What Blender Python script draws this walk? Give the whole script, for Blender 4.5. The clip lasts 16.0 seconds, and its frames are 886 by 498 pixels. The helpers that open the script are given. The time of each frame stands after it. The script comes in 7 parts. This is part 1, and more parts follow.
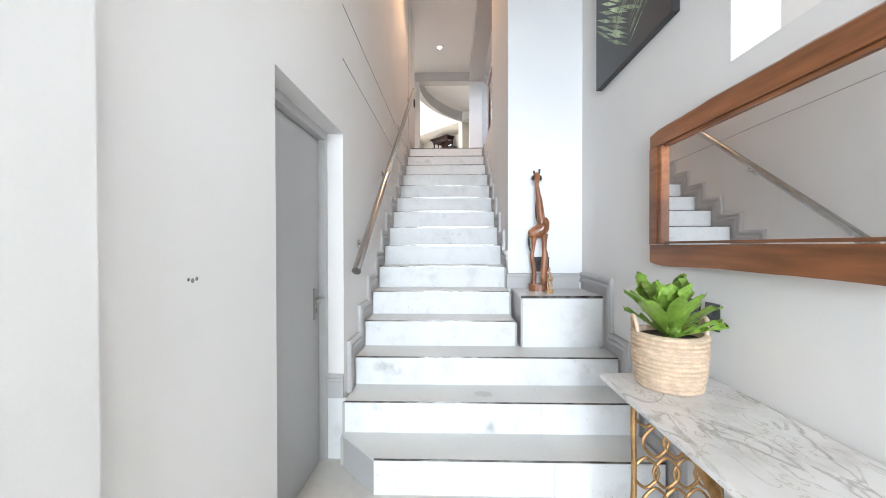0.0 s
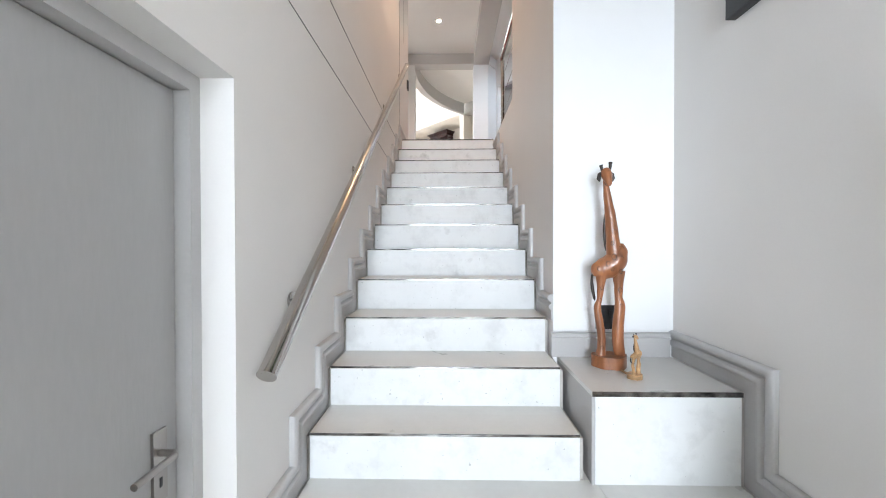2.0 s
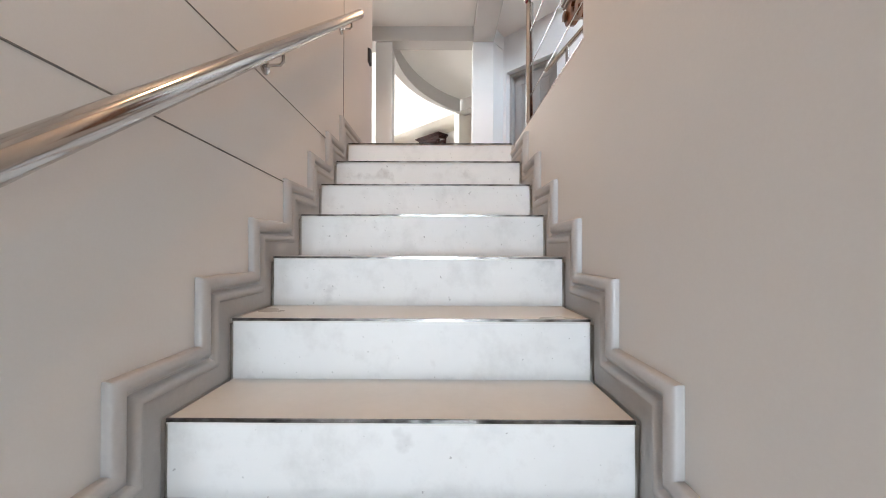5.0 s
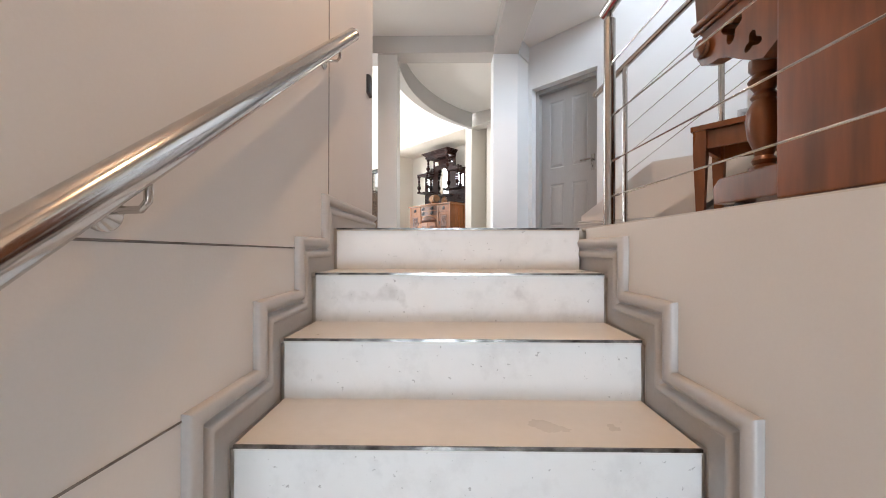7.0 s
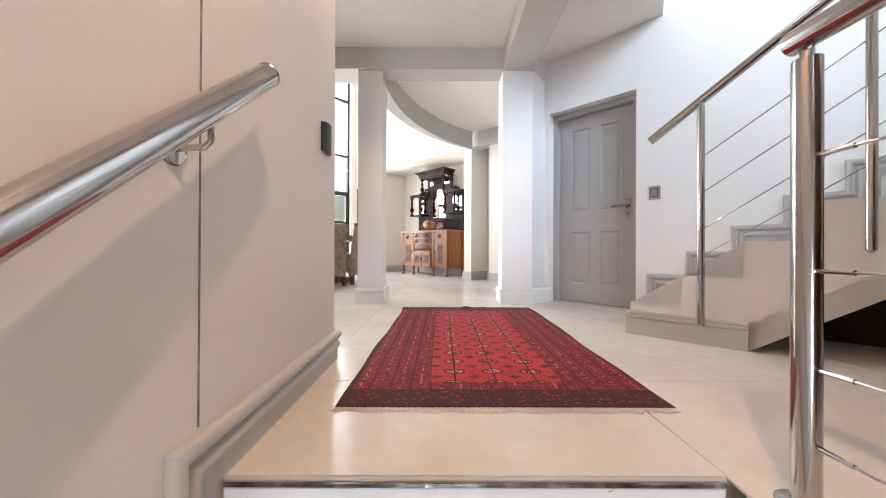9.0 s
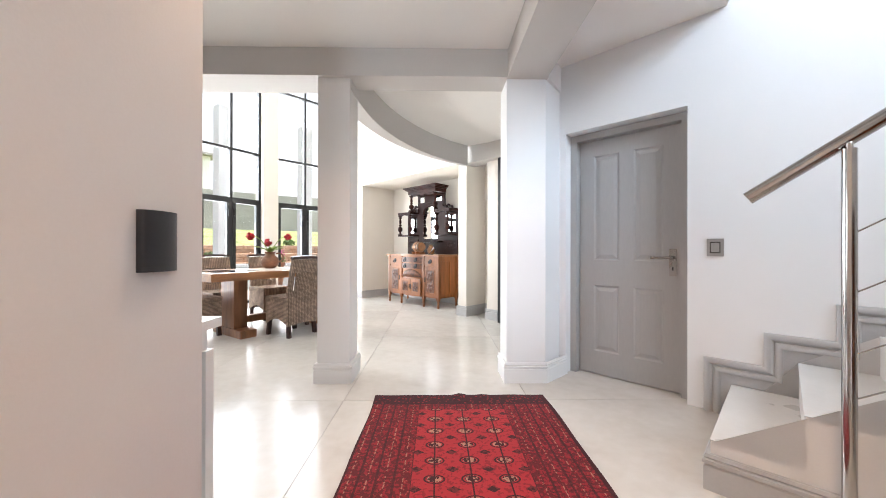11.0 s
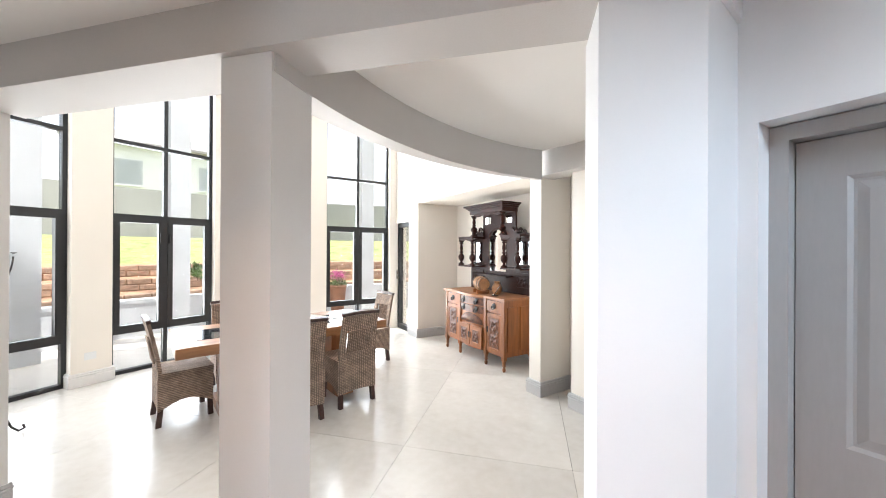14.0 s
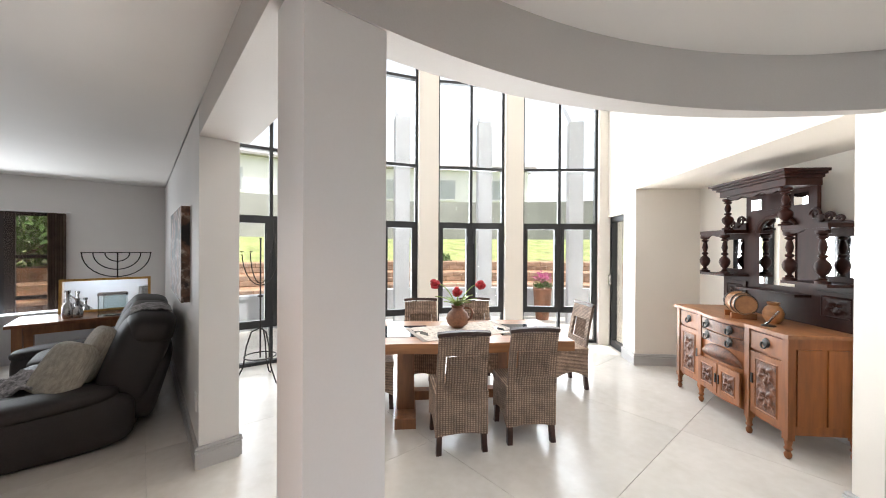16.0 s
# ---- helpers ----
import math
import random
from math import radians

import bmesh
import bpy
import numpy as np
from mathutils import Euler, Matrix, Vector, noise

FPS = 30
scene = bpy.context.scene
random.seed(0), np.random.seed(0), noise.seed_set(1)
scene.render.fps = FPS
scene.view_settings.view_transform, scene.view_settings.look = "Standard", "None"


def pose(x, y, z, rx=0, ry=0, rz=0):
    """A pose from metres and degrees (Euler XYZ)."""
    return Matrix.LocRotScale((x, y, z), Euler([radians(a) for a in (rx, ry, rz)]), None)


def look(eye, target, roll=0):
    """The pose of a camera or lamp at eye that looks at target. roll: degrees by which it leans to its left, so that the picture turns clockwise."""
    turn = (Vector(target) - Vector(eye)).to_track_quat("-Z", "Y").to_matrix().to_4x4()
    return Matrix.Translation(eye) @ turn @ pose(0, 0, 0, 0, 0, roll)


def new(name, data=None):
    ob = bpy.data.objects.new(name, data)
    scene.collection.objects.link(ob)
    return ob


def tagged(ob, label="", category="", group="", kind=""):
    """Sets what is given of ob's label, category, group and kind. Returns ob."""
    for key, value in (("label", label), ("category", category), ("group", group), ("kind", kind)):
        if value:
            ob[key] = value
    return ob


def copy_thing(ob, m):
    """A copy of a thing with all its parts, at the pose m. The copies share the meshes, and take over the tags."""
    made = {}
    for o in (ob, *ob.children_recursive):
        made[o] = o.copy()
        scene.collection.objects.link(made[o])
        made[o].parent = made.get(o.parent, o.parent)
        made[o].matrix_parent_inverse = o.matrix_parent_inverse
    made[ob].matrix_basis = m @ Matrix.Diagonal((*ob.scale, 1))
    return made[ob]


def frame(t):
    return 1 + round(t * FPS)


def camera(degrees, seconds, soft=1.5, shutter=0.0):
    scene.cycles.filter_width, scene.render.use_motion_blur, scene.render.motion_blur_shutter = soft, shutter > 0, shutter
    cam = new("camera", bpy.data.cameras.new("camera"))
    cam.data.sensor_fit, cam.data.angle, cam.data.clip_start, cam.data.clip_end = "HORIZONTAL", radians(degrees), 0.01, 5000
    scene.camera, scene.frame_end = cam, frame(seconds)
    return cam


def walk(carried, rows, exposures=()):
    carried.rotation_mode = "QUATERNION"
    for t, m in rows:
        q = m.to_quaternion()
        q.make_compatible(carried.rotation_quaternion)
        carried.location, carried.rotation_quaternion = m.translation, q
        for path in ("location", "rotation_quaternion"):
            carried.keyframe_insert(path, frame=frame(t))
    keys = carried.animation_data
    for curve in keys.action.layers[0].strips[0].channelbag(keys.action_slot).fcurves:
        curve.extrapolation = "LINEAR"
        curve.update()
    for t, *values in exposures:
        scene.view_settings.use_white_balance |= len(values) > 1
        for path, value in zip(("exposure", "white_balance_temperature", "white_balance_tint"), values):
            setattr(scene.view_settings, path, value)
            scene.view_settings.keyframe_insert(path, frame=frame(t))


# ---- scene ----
cam = camera(103.1, 16.0, soft=1.0)
PATH = [
    (0, (0.077, -0.086, 1.356), (0.026, 1.914, 1.338), -0.1),
    (0.5, (0.079, 0.169, 1.383), (0.026, 2.168, 1.365), -0.0),
    (1, (0.094, 0.45, 1.468), (0.048, 2.449, 1.448), -0.2),
    (1.5, (0.062, 0.771, 1.512), (0.02, 2.771, 1.495), -0.1),
    (2, (0.009, 1.129, 1.583), (-0.029, 3.129, 1.565), -0.1),
    (2.5, (0.015, 1.533, 1.573), (-0.004, 3.533, 1.571), 0.0),
    (3, (0.037, 1.879, 1.603), (0.028, 3.879, 1.603), 0.2),
    (3.5, (0.046, 2.283, 1.666), (0.034, 4.283, 1.669), 0.2),
    (4, (0.12, 2.618, 1.828), (0.1, 4.618, 1.834), 0.1),
    (4.5, (0.111, 2.877, 2.003), (0.103, 4.877, 2.011), 0.2),
    (7, (-0.063, 3.906, 2.828), (-0.09, 5.906, 2.826), 0.1),
    (7.5, (-0.094, 4.136, 2.993), (-0.118, 6.135, 2.988), 0.1),
    (8, (-0.091, 4.35, 3.161), (-0.113, 6.35, 3.158), 0.1),
    (8.5, (-0.12, 4.55, 3.325), (-0.137, 6.549, 3.325), 0.2),
    (9, (-0.094, 4.773, 3.461), (-0.091, 6.772, 3.463), 0.2),
    (11.5, (0.027, 5.768, 4.098), (0.061, 7.768, 4.101), 0.1),
    (12, (0.122, 5.974, 4.264), (0.161, 7.973, 4.265), 0.1),
    (12.5, (0.195, 6.254, 4.312), (0.216, 8.254, 4.311), 0.1),
    (13, (0.218, 6.506, 4.43), (0.126, 8.504, 4.424), 0.1),
    (13.5, (0.289, 6.789, 4.457), (0.05, 8.775, 4.452), 0.0),
    (14, (0.292, 7.070, 4.450), (-0.188, 9.011, 4.453), 0.3),
    (14.5, (0.222, 7.405, 4.445), (-0.538, 9.255, 4.437), 0.3),
    (15, (0.202, 7.675, 4.462), (-0.803, 9.403, 4.445), 0.4),
    (15.5, (0.188, 7.893, 4.469), (-1.090, 9.432, 4.453), 0.4),
    (16, (0.286, 7.905, 4.460), (-1.232, 9.207, 4.452), 0.3),
]
EXPOSURE = 1.2
EXPOSURES = [(0.0, 0.17, 6500), (4.5, 0.22, 6550), (7.0, 0.26, 6500), (9.0, 0.44, 6350), (11.5, 0.50, 6320), (12.5, 0.50, 6300), (14.0, 0.46, 6300), (15.0, 0.34, 6400), (15.5, 0.30, 6400), (16.0, 0.22, 6400)]
walk(cam, [(t, look(eye, target, roll)) for t, eye, target, roll in PATH], [(t, EXPOSURE + stops, kelvin, 10) for t, stops, kelvin in EXPOSURES])

# ---- light ----
world = bpy.data.worlds.new("sky")
scene.world = world
world.use_nodes = True
wn = world.node_tree.nodes
sky = wn.new("ShaderNodeTexSky")
sky.sky_type = "NISHITA"
sky.sun_disc = False
sky.dust_density, sky.ozone_density = 7.0, 0.4
sky.sun_elevation, sky.sun_rotation = radians(62), radians(52)
haze = wn.new("ShaderNodeMixRGB")
haze.inputs[0].default_value = 0.6
haze.inputs[2].default_value = (6.2, 6.3, 6.5, 1)
world.node_tree.links.new(sky.outputs[0], haze.inputs[1])
world.node_tree.links.new(haze.outputs[0], wn["Background"].inputs[0])
wn["Background"].inputs[1].default_value = 0.12


def lamp(name, kind, power, colour, m, **more):
    data = bpy.data.lights.new(name, kind)
    data.energy, data.color = power, colour
    if kind == "AREA":
        data.shape, data.size, data.size_y = "RECTANGLE", more["w"], more["h"]
        data.spread = radians(more.get("spread", 180))
    if kind == "SUN":
        data.angle = radians(more["angle"])
    if kind in ("SPOT", "POINT"):
        data.shadow_soft_size = more.get("radius", 0.04)
    if kind == "SPOT":
        data.spot_size, data.spot_blend = radians(more["cone"]), more.get("blend", 0.6)
    ob = new(name, data)
    ob.matrix_world = m
    return ob


DAY, WARM = (0.90, 0.95, 1.0), (1.0, 0.58, 0.31)
lamp("sun", "SUN", 2.2, (1.0, 0.96, 0.9), look((9, 15, 22), (0, 8, 0)), angle=1)
lamp("entrance_daylight", "AREA", 252, (0.775, 0.88, 1.0), look((-0.35, -4.3, 2.0), (0.6, 3, 1.6)), w=1.9, h=2.8)
lamp("side_window_daylight", "AREA", 5, (0.86, 0.93, 1.0), look((1.42, 0.85, 2.75), (0, 0.95, 2.0)), w=1.0, h=1.2)
lamp("stairwell_daylight", "AREA", 15, (0.72, 0.85, 1.0), look((2.6, 4.55, 6.4), (1.2, 8.2, 4.9)), w=1.4, h=1.4, spread=84)
lamp("living_daylight", "AREA", 25, DAY, look((-7.05, 6.3, 4.0), (-2, 6.3, 3.6)), w=1.4, h=1.9)
CX, CY, RW = 2.1, 8.35, 6.88


def arc(deg, r, z=0.0):
    a = radians(deg)
    return Vector((CX - r * math.cos(a), CY + r * math.sin(a), z))


BAYS = [(2.0, 12.27), (15.2, 24.4), (27.0, 36.25), (38.7, 48.85)]
for (a, b), power, up in zip(BAYS, (23, 40, 54, 54), (1.5, 4, 13, 8)):
    c = arc((a + b) / 2, RW + 0.12, 5.6)
    lamp("bay_daylight", "AREA", power, DAY, look(c, arc((a + b) / 2, 2, 5.9)), w=1.0, h=5.0)
    # Unseen fill added in each bay, tilted up to brighten the round ceiling.
    lamp("ceiling_fill", "AREA", up, (1.0, 0.95, 0.88), look(arc((a + b) / 2, RW + 0.1, 3.75), arc((a + b) / 2, 3.4, 5.9)), w=1.0, h=1.5, spread=110)
for x, y, p in ((-0.17, 7.17, 15), (0.04, 4.6, 35)):
    lamp("downlight_beam", "SPOT", p, WARM, look((x, y, 5.395), (x, y, 0)), cone=120, radius=0.03)

# ---- materials ----


def material(name, base, rough=0.5, metal=0.0, vary=0.06, scale=3.0, fine=60.0, bump=0.05, second=None, amount=0.35,
             stretch=(1, 1, 1), coat=0.0, sheen=0.0, per_object=0.0, rough_vary=0.08):
    m = bpy.data.materials.new(name)
    m.use_nodes = True
    nt = m.node_tree
    n, l = nt.nodes, nt.links
    b = n["Principled BSDF"]
    tc = n.new("ShaderNodeTexCoord")
    mp = n.new("ShaderNodeMapping")
    mp.inputs["Scale"].default_value = stretch
    l.new(tc.outputs["Object"], mp.inputs[0])
    big = n.new("ShaderNodeTexNoise")
    big.inputs["Scale"].default_value, big.inputs["Detail"].default_value = scale, 6
    small = n.new("ShaderNodeTexNoise")
    small.inputs["Scale"].default_value, small.inputs["Detail"].default_value = fine, 3
    for t in (big, small):
        l.new(mp.outputs[0], t.inputs["Vector"])
    ramp = n.new("ShaderNodeValToRGB")
    dark = [c * (1 - 2 * vary) for c in base]
    light = [min(1, c * (1 + 1.2 * vary)) for c in base]
    ramp.color_ramp.elements[0].position, ramp.color_ramp.elements[1].position = 0.3, 0.7
    ramp.color_ramp.elements[0].color, ramp.color_ramp.elements[1].color = (*dark, 1), (*light, 1)
    l.new(big.outputs[0], ramp.inputs[0])
    colour = ramp.outputs[0]
    mix = n.new("ShaderNodeMixRGB")
    mix.blend_type = "OVERLAY"
    mix.inputs[0].default_value = min(1.0, 2.5 * vary)
    l.new(colour, mix.inputs[1])
    l.new(small.outputs[0], mix.inputs[2])
    colour = mix.outputs[0]
    if second:
        patch = n.new("ShaderNodeTexNoise")
        patch.inputs["Scale"].default_value, patch.inputs["Detail"].default_value = scale * 2.3, 8
        patch.inputs["Roughness"].default_value = 0.65
        l.new(mp.outputs[0], patch.inputs["Vector"])
        cut = n.new("ShaderNodeValToRGB")
        cut.color_ramp.elements[0].position, cut.color_ramp.elements[1].position = 0.5, 0.72
        cut.color_ramp.elements[0].color = (0, 0, 0, 1)
        cut.color_ramp.elements[1].color = (amount, amount, amount, 1)
        l.new(patch.outputs[0], cut.inputs[0])
        two = n.new("ShaderNodeMixRGB")
        l.new(cut.outputs[0], two.inputs[0])
        l.new(colour, two.inputs[1])
        two.inputs[2].default_value = (*second, 1)
        colour = two.outputs[0]
    if per_object:
        info = n.new("ShaderNodeObjectInfo")
        hsv = n.new("ShaderNodeHueSaturation")
        mr = n.new("ShaderNodeMapRange")
        mr.inputs[3].default_value, mr.inputs[4].default_value = 1 - per_object, 1 + per_object
        l.new(info.outputs["Random"], mr.inputs[0])
        l.new(mr.outputs[0], hsv.inputs["Value"])
        l.new(colour, hsv.inputs["Color"])
        colour = hsv.outputs[0]
    l.new(colour, b.inputs["Base Color"])
    rr = n.new("ShaderNodeMapRange")
    rr.inputs[3].default_value, rr.inputs[4].default_value = max(0.02, rough - rough_vary), min(1, rough + rough_vary)
    l.new(big.outputs[0], rr.inputs[0])
    l.new(rr.outputs[0], b.inputs["Roughness"])
    b.inputs["Metallic"].default_value = metal
    b.inputs["Coat Weight"].default_value = coat
    b.inputs["Coat Roughness"].default_value = 0.12
    b.inputs["Sheen Weight"].default_value = sheen
    if bump:
        bp = n.new("ShaderNodeBump")
        bp.inputs["Strength"].default_value, bp.inputs["Distance"].default_value = bump, 0.01
        l.new(small.outputs[0], bp.inputs["Height"])
        l.new(bp.outputs[0], b.inputs["Normal"])
    return m


def glass_material(name, tint=(1, 1, 1), strength=0.6):
    m = bpy.data.materials.new(name)
    m.use_nodes = True
    nt = m.node_tree
    nt.nodes.remove(nt.nodes["Principled BSDF"])
    tr, gl, mx, fr = (nt.nodes.new(k) for k in ("ShaderNodeBsdfTransparent", "ShaderNodeBsdfGlossy", "ShaderNodeMixShader", "ShaderNodeFresnel"))
    tr.inputs[0].default_value = (*tint, 1)
    gl.inputs["Roughness"].default_value = 0.01
    fr.inputs[0].default_value = 1.45
    sc = nt.nodes.new("ShaderNodeMath")
    sc.operation = "MULTIPLY"
    sc.inputs[1].default_value = strength
    nt.links.new(fr.outputs[0], sc.inputs[0])
    nt.links.new(sc.outputs[0], mx.inputs[0])
    nt.links.new(tr.outputs[0], mx.inputs[1])
    nt.links.new(gl.outputs[0], mx.inputs[2])
    nt.links.new(mx.outputs[0], nt.nodes["Material Output"].inputs[0])
    return m


WALL = material("wall_paint", (0.735, 0.712, 0.69), 0.55, vary=0.02, scale=1.2, fine=140, bump=0.03)
WHITE = material("white_wall_paint", (0.83, 0.83, 0.83), 0.55, vary=0.015, scale=1.5, fine=140, bump=0.03)
CEIL = material("ceiling_paint", (0.87, 0.84, 0.80), 0.7, vary=0.015, scale=1.0, fine=120, bump=0.03)
TRIM = material("grey_trim_paint", (0.47, 0.46, 0.455), 0.38, vary=0.02, scale=3, fine=90, bump=0.05)
DOOR = material("grey_door_paint", (0.40, 0.395, 0.39), 0.42, vary=0.02, scale=2, fine=90, bump=0.05, stretch=(1, 1, 0.2))


def speckle(m, scale, low, high, dark, amount):
    """Small scattered dark specks over a material's colour."""
    n, l = m.node_tree.nodes, m.node_tree.links
    b = n["Principled BSDF"]
    old = b.inputs["Base Color"].links[0].from_socket
    tc = n.new("ShaderNodeTexCoord")
    nz = n.new("ShaderNodeTexNoise")
    nz.inputs["Scale"].default_value, nz.inputs["Detail"].default_value = scale, 5
    l.new(tc.outputs["Object"], nz.inputs["Vector"])
    rp = n.new("ShaderNodeValToRGB")
    rp.color_ramp.elements[0].position, rp.color_ramp.elements[1].position = low, high
    rp.color_ramp.elements[0].color, rp.color_ramp.elements[1].color = (0, 0, 0, 1), (amount, amount, amount, 1)
    l.new(nz.outputs[0], rp.inputs[0])
    mx = n.new("ShaderNodeMixRGB")
    l.new(rp.outputs[0], mx.inputs[0])
    l.new(old, mx.inputs[1])
    mx.inputs[2].default_value = (*dark, 1)
    l.new(mx.outputs[0], b.inputs["Base Color"])


RISER = material("riser_tile", (0.76, 0.765, 0.76), 0.55, vary=0.02, scale=3, fine=30, bump=0.01, second=(0.33, 0.32, 0.31), amount=0.27, per_object=0.02)
speckle(RISER, 60, 0.69, 0.74, (0.14, 0.13, 0.12), 0.5)
speckle(RISER, 5, 0.64, 0.78, (0.30, 0.29, 0.28), 0.75)
TREAD = material("tread_tile", (0.70, 0.69, 0.665), 0.3, vary=0.03, scale=3, fine=40, bump=0.01, second=(0.56, 0.51, 0.46), amount=0.10, per_object=0.03)
CREAMW = material("cream_wall_paint", (0.80, 0.745, 0.67), 0.6, vary=0.015, scale=1.2, fine=140, bump=0.08)
BEAM = material("beam_paint", (0.56, 0.53, 0.50), 0.55, vary=0.02, scale=1.5, fine=140, bump=0.08)
CRACK = material("plaster_crack", (0.20, 0.19, 0.18), 0.9, vary=0.2, scale=20)
TILE = material("cream_floor_tile", (0.66, 0.625, 0.575), 0.22, vary=0.05, scale=1.1, fine=14, bump=0.006, second=(0.50, 0.45, 0.39), amount=0.42, per_object=0.03, rough_vary=0.05)
GROUT = material("grout", (0.50, 0.475, 0.44), 0.85, vary=0.05)
STEEL = material("polished_steel", (0.52, 0.50, 0.48), 0.14, 1.0, vary=0.02, scale=4, fine=200, bump=0.005, rough_vary=0.04)
BRUSHED = material("brushed_nickel", (0.38, 0.36, 0.34), 0.3, 1.0, vary=0.03, fine=200, bump=0.01)
# Noise puts the strips' broken reflections into their colour as light and dark patches.
CHROME = material("broken_glint_chrome", (0.26, 0.255, 0.25), 0.2, 1.0, vary=0.42, scale=14, fine=40, bump=0.02, rough_vary=0.15)
BLACKF = material("charcoal_frame", (0.018, 0.019, 0.021), 0.4, vary=0.08, fine=120, bump=0.03)
BLACKP = material("black_plastic", (0.02, 0.02, 0.022), 0.35, vary=0.06, fine=120, bump=0.03)
GLASS = glass_material("window_glass", (0.98, 0.99, 0.99), 0.5)
MIRROR = material("mirror_silver", (0.88, 0.88, 0.88), 0.02, 1.0, vary=0.0, bump=0.0, rough_vary=0.0)
LAMPGLOW = bpy.data.materials.new("lamp_glow")
LAMPGLOW.use_nodes = True
LAMPGLOW.node_tree.nodes["Principled BSDF"].inputs["Emission Color"].default_value = (1, 0.85, 0.65, 1)
LAMPGLOW.node_tree.nodes["Principled BSDF"].inputs["Emission Strength"].default_value = 90

# ---- mesh helpers ----


def thing(name, label, category, m=None, group=""):
    ob = new(name)
    ob.empty_display_size = 0.05
    if m is not None:
        ob.matrix_world = m
    return tagged(ob, label, category, group)


def part(name, bm, mat, parent=None, label="", smooth=False, bevel=0.0, m=None):
    me = bpy.data.meshes.new(name)
    if bevel:
        edges = [e for e in bm.edges if len(e.link_faces) == 2 and e.calc_face_angle(0) > 0.6]
        bmesh.ops.bevel(bm, geom=edges, offset=bevel, segments=2, profile=0.6, affect="EDGES", clamp_overlap=True)
    bmesh.ops.recalc_face_normals(bm, faces=bm.faces)
    bm.to_mesh(me)
    bm.free()
    if smooth:
        for p in me.polygons:
            p.use_smooth = True
        me.set_sharp_from_angle(angle=radians(40))
    me.materials.append(mat)
    ob = new(name, me)
    if parent is not None:
        ob.parent = parent
    if m is not None:
        ob.matrix_basis = m
    if label:
        ob["label"] = label
    return ob


def struct(name, bm, mat, label, category, bevel=0.0, smooth=False, m=None):
    ob = part(name, bm, mat, None, "", smooth, bevel, m)
    return tagged(ob, label, category, "", "structure")


def box(bm, x0, x1, y0, y1, z0, z1, m=None):
    vs = [bm.verts.new((x, y, z)) for x in (x0, x1) for y in (y0, y1) for z in (z0, z1)]
    for f in ((0, 1, 3, 2), (4, 6, 7, 5), (0, 4, 5, 1), (2, 3, 7, 6), (0, 2, 6, 4), (1, 5, 7, 3)):
        bm.faces.new([vs[i] for i in f])
    if m is not None:
        bmesh.ops.transform(bm, matrix=m, verts=vs)
    return vs


def prism(bm, pts, z0, z1, m=None):
    a = [bm.verts.new((x, y, z0)) for x, y in pts]
    b = [bm.verts.new((x, y, z1)) for x, y in pts]
    n = len(pts)
    bm.faces.new(a[::-1])
    bm.faces.new(b)
    for i in range(n):
        bm.faces.new((a[i], a[(i + 1) % n], b[(i + 1) % n], b[i]))
    if m is not None:
        bmesh.ops.transform(bm, matrix=m, verts=a + b)
    return a + b


def lathe(bm, prof, seg=24, m=None, cap=True):
    rings = []
    for r, z in prof:
        rings.append([bm.verts.new((r * math.cos(2 * math.pi * i / seg), r * math.sin(2 * math.pi * i / seg), z)) for i in range(seg)])
    for p, q in zip(rings, rings[1:]):
        for i in range(seg):
            bm.faces.new((p[i], p[(i + 1) % seg], q[(i + 1) % seg], q[i]))
    if cap:
        bm.faces.new(rings[0][::-1])
        bm.faces.new(rings[-1])
    vs = [v for r in rings for v in r]
    if m is not None:
        bmesh.ops.transform(bm, matrix=m, verts=vs)
    return vs


def tube(bm, pts, radius, seg=10, closed=False):
    pts = [Vector(p) for p in pts]
    n = len(pts)
    rings = []
    side = None
    for i, p in enumerate(pts):
        d = (pts[(i + 1) % n] - pts[i - 1]) if closed else (pts[min(i + 1, n - 1)] - pts[max(i - 1, 0)])
        d.normalize()
        if side is None:
            side = d.cross(Vector((0, 0, 1)) if abs(d.z) < 0.9 else Vector((1, 0, 0))).normalized()
        side = (side - d * side.dot(d)).normalized()
        up = d.cross(side)
        r = radius[i] if isinstance(radius, (list, tuple)) else radius
        rings.append([bm.verts.new(p + r * (math.cos(2 * math.pi * k / seg) * side + math.sin(2 * math.pi * k / seg) * up)) for k in range(seg)])
    pairs = list(zip(rings, rings[1:])) + ([(rings[-1], rings[0])] if closed else [])
    for a, b in pairs:
        for k in range(seg):
            bm.faces.new((a[k], a[(k + 1) % seg], b[(k + 1) % seg], b[k]))
    if not closed:
        bm.faces.new(rings[0][::-1])
        bm.faces.new(rings[-1])
    return [v for r in rings for v in r]


def bez(a, b, c, d, n=10):
    a, b, c, d = (Vector(p) for p in (a, b, c, d))
    out = []
    for i in range(n + 1):
        t = i / n
        out.append(a * (1 - t) ** 3 + b * 3 * t * (1 - t) ** 2 + c * 3 * t * t * (1 - t) + d * t ** 3)
    return out


def sheet(bm, grid, thick=0.0):
    rows = [[bm.verts.new(p) for p in row] for row in grid]
    fs = []
    for a, b in zip(rows, rows[1:]):
        for i in range(len(a) - 1):
            fs.append(bm.faces.new((a[i], a[i + 1], b[i + 1], b[i])))
    if thick:
        bmesh.ops.recalc_face_normals(bm, faces=fs)
        bmesh.ops.solidify(bm, geom=fs, thickness=thick)


def one(fn, *a, **k):
    bm = bmesh.new()
    fn(bm, *a, **k)
    return bm


S2 = 2 ** -0.5
UV = pose(0, 0, 0, 0, 0, -45)  # local x runs south-east along the slanted walls, local y north-east


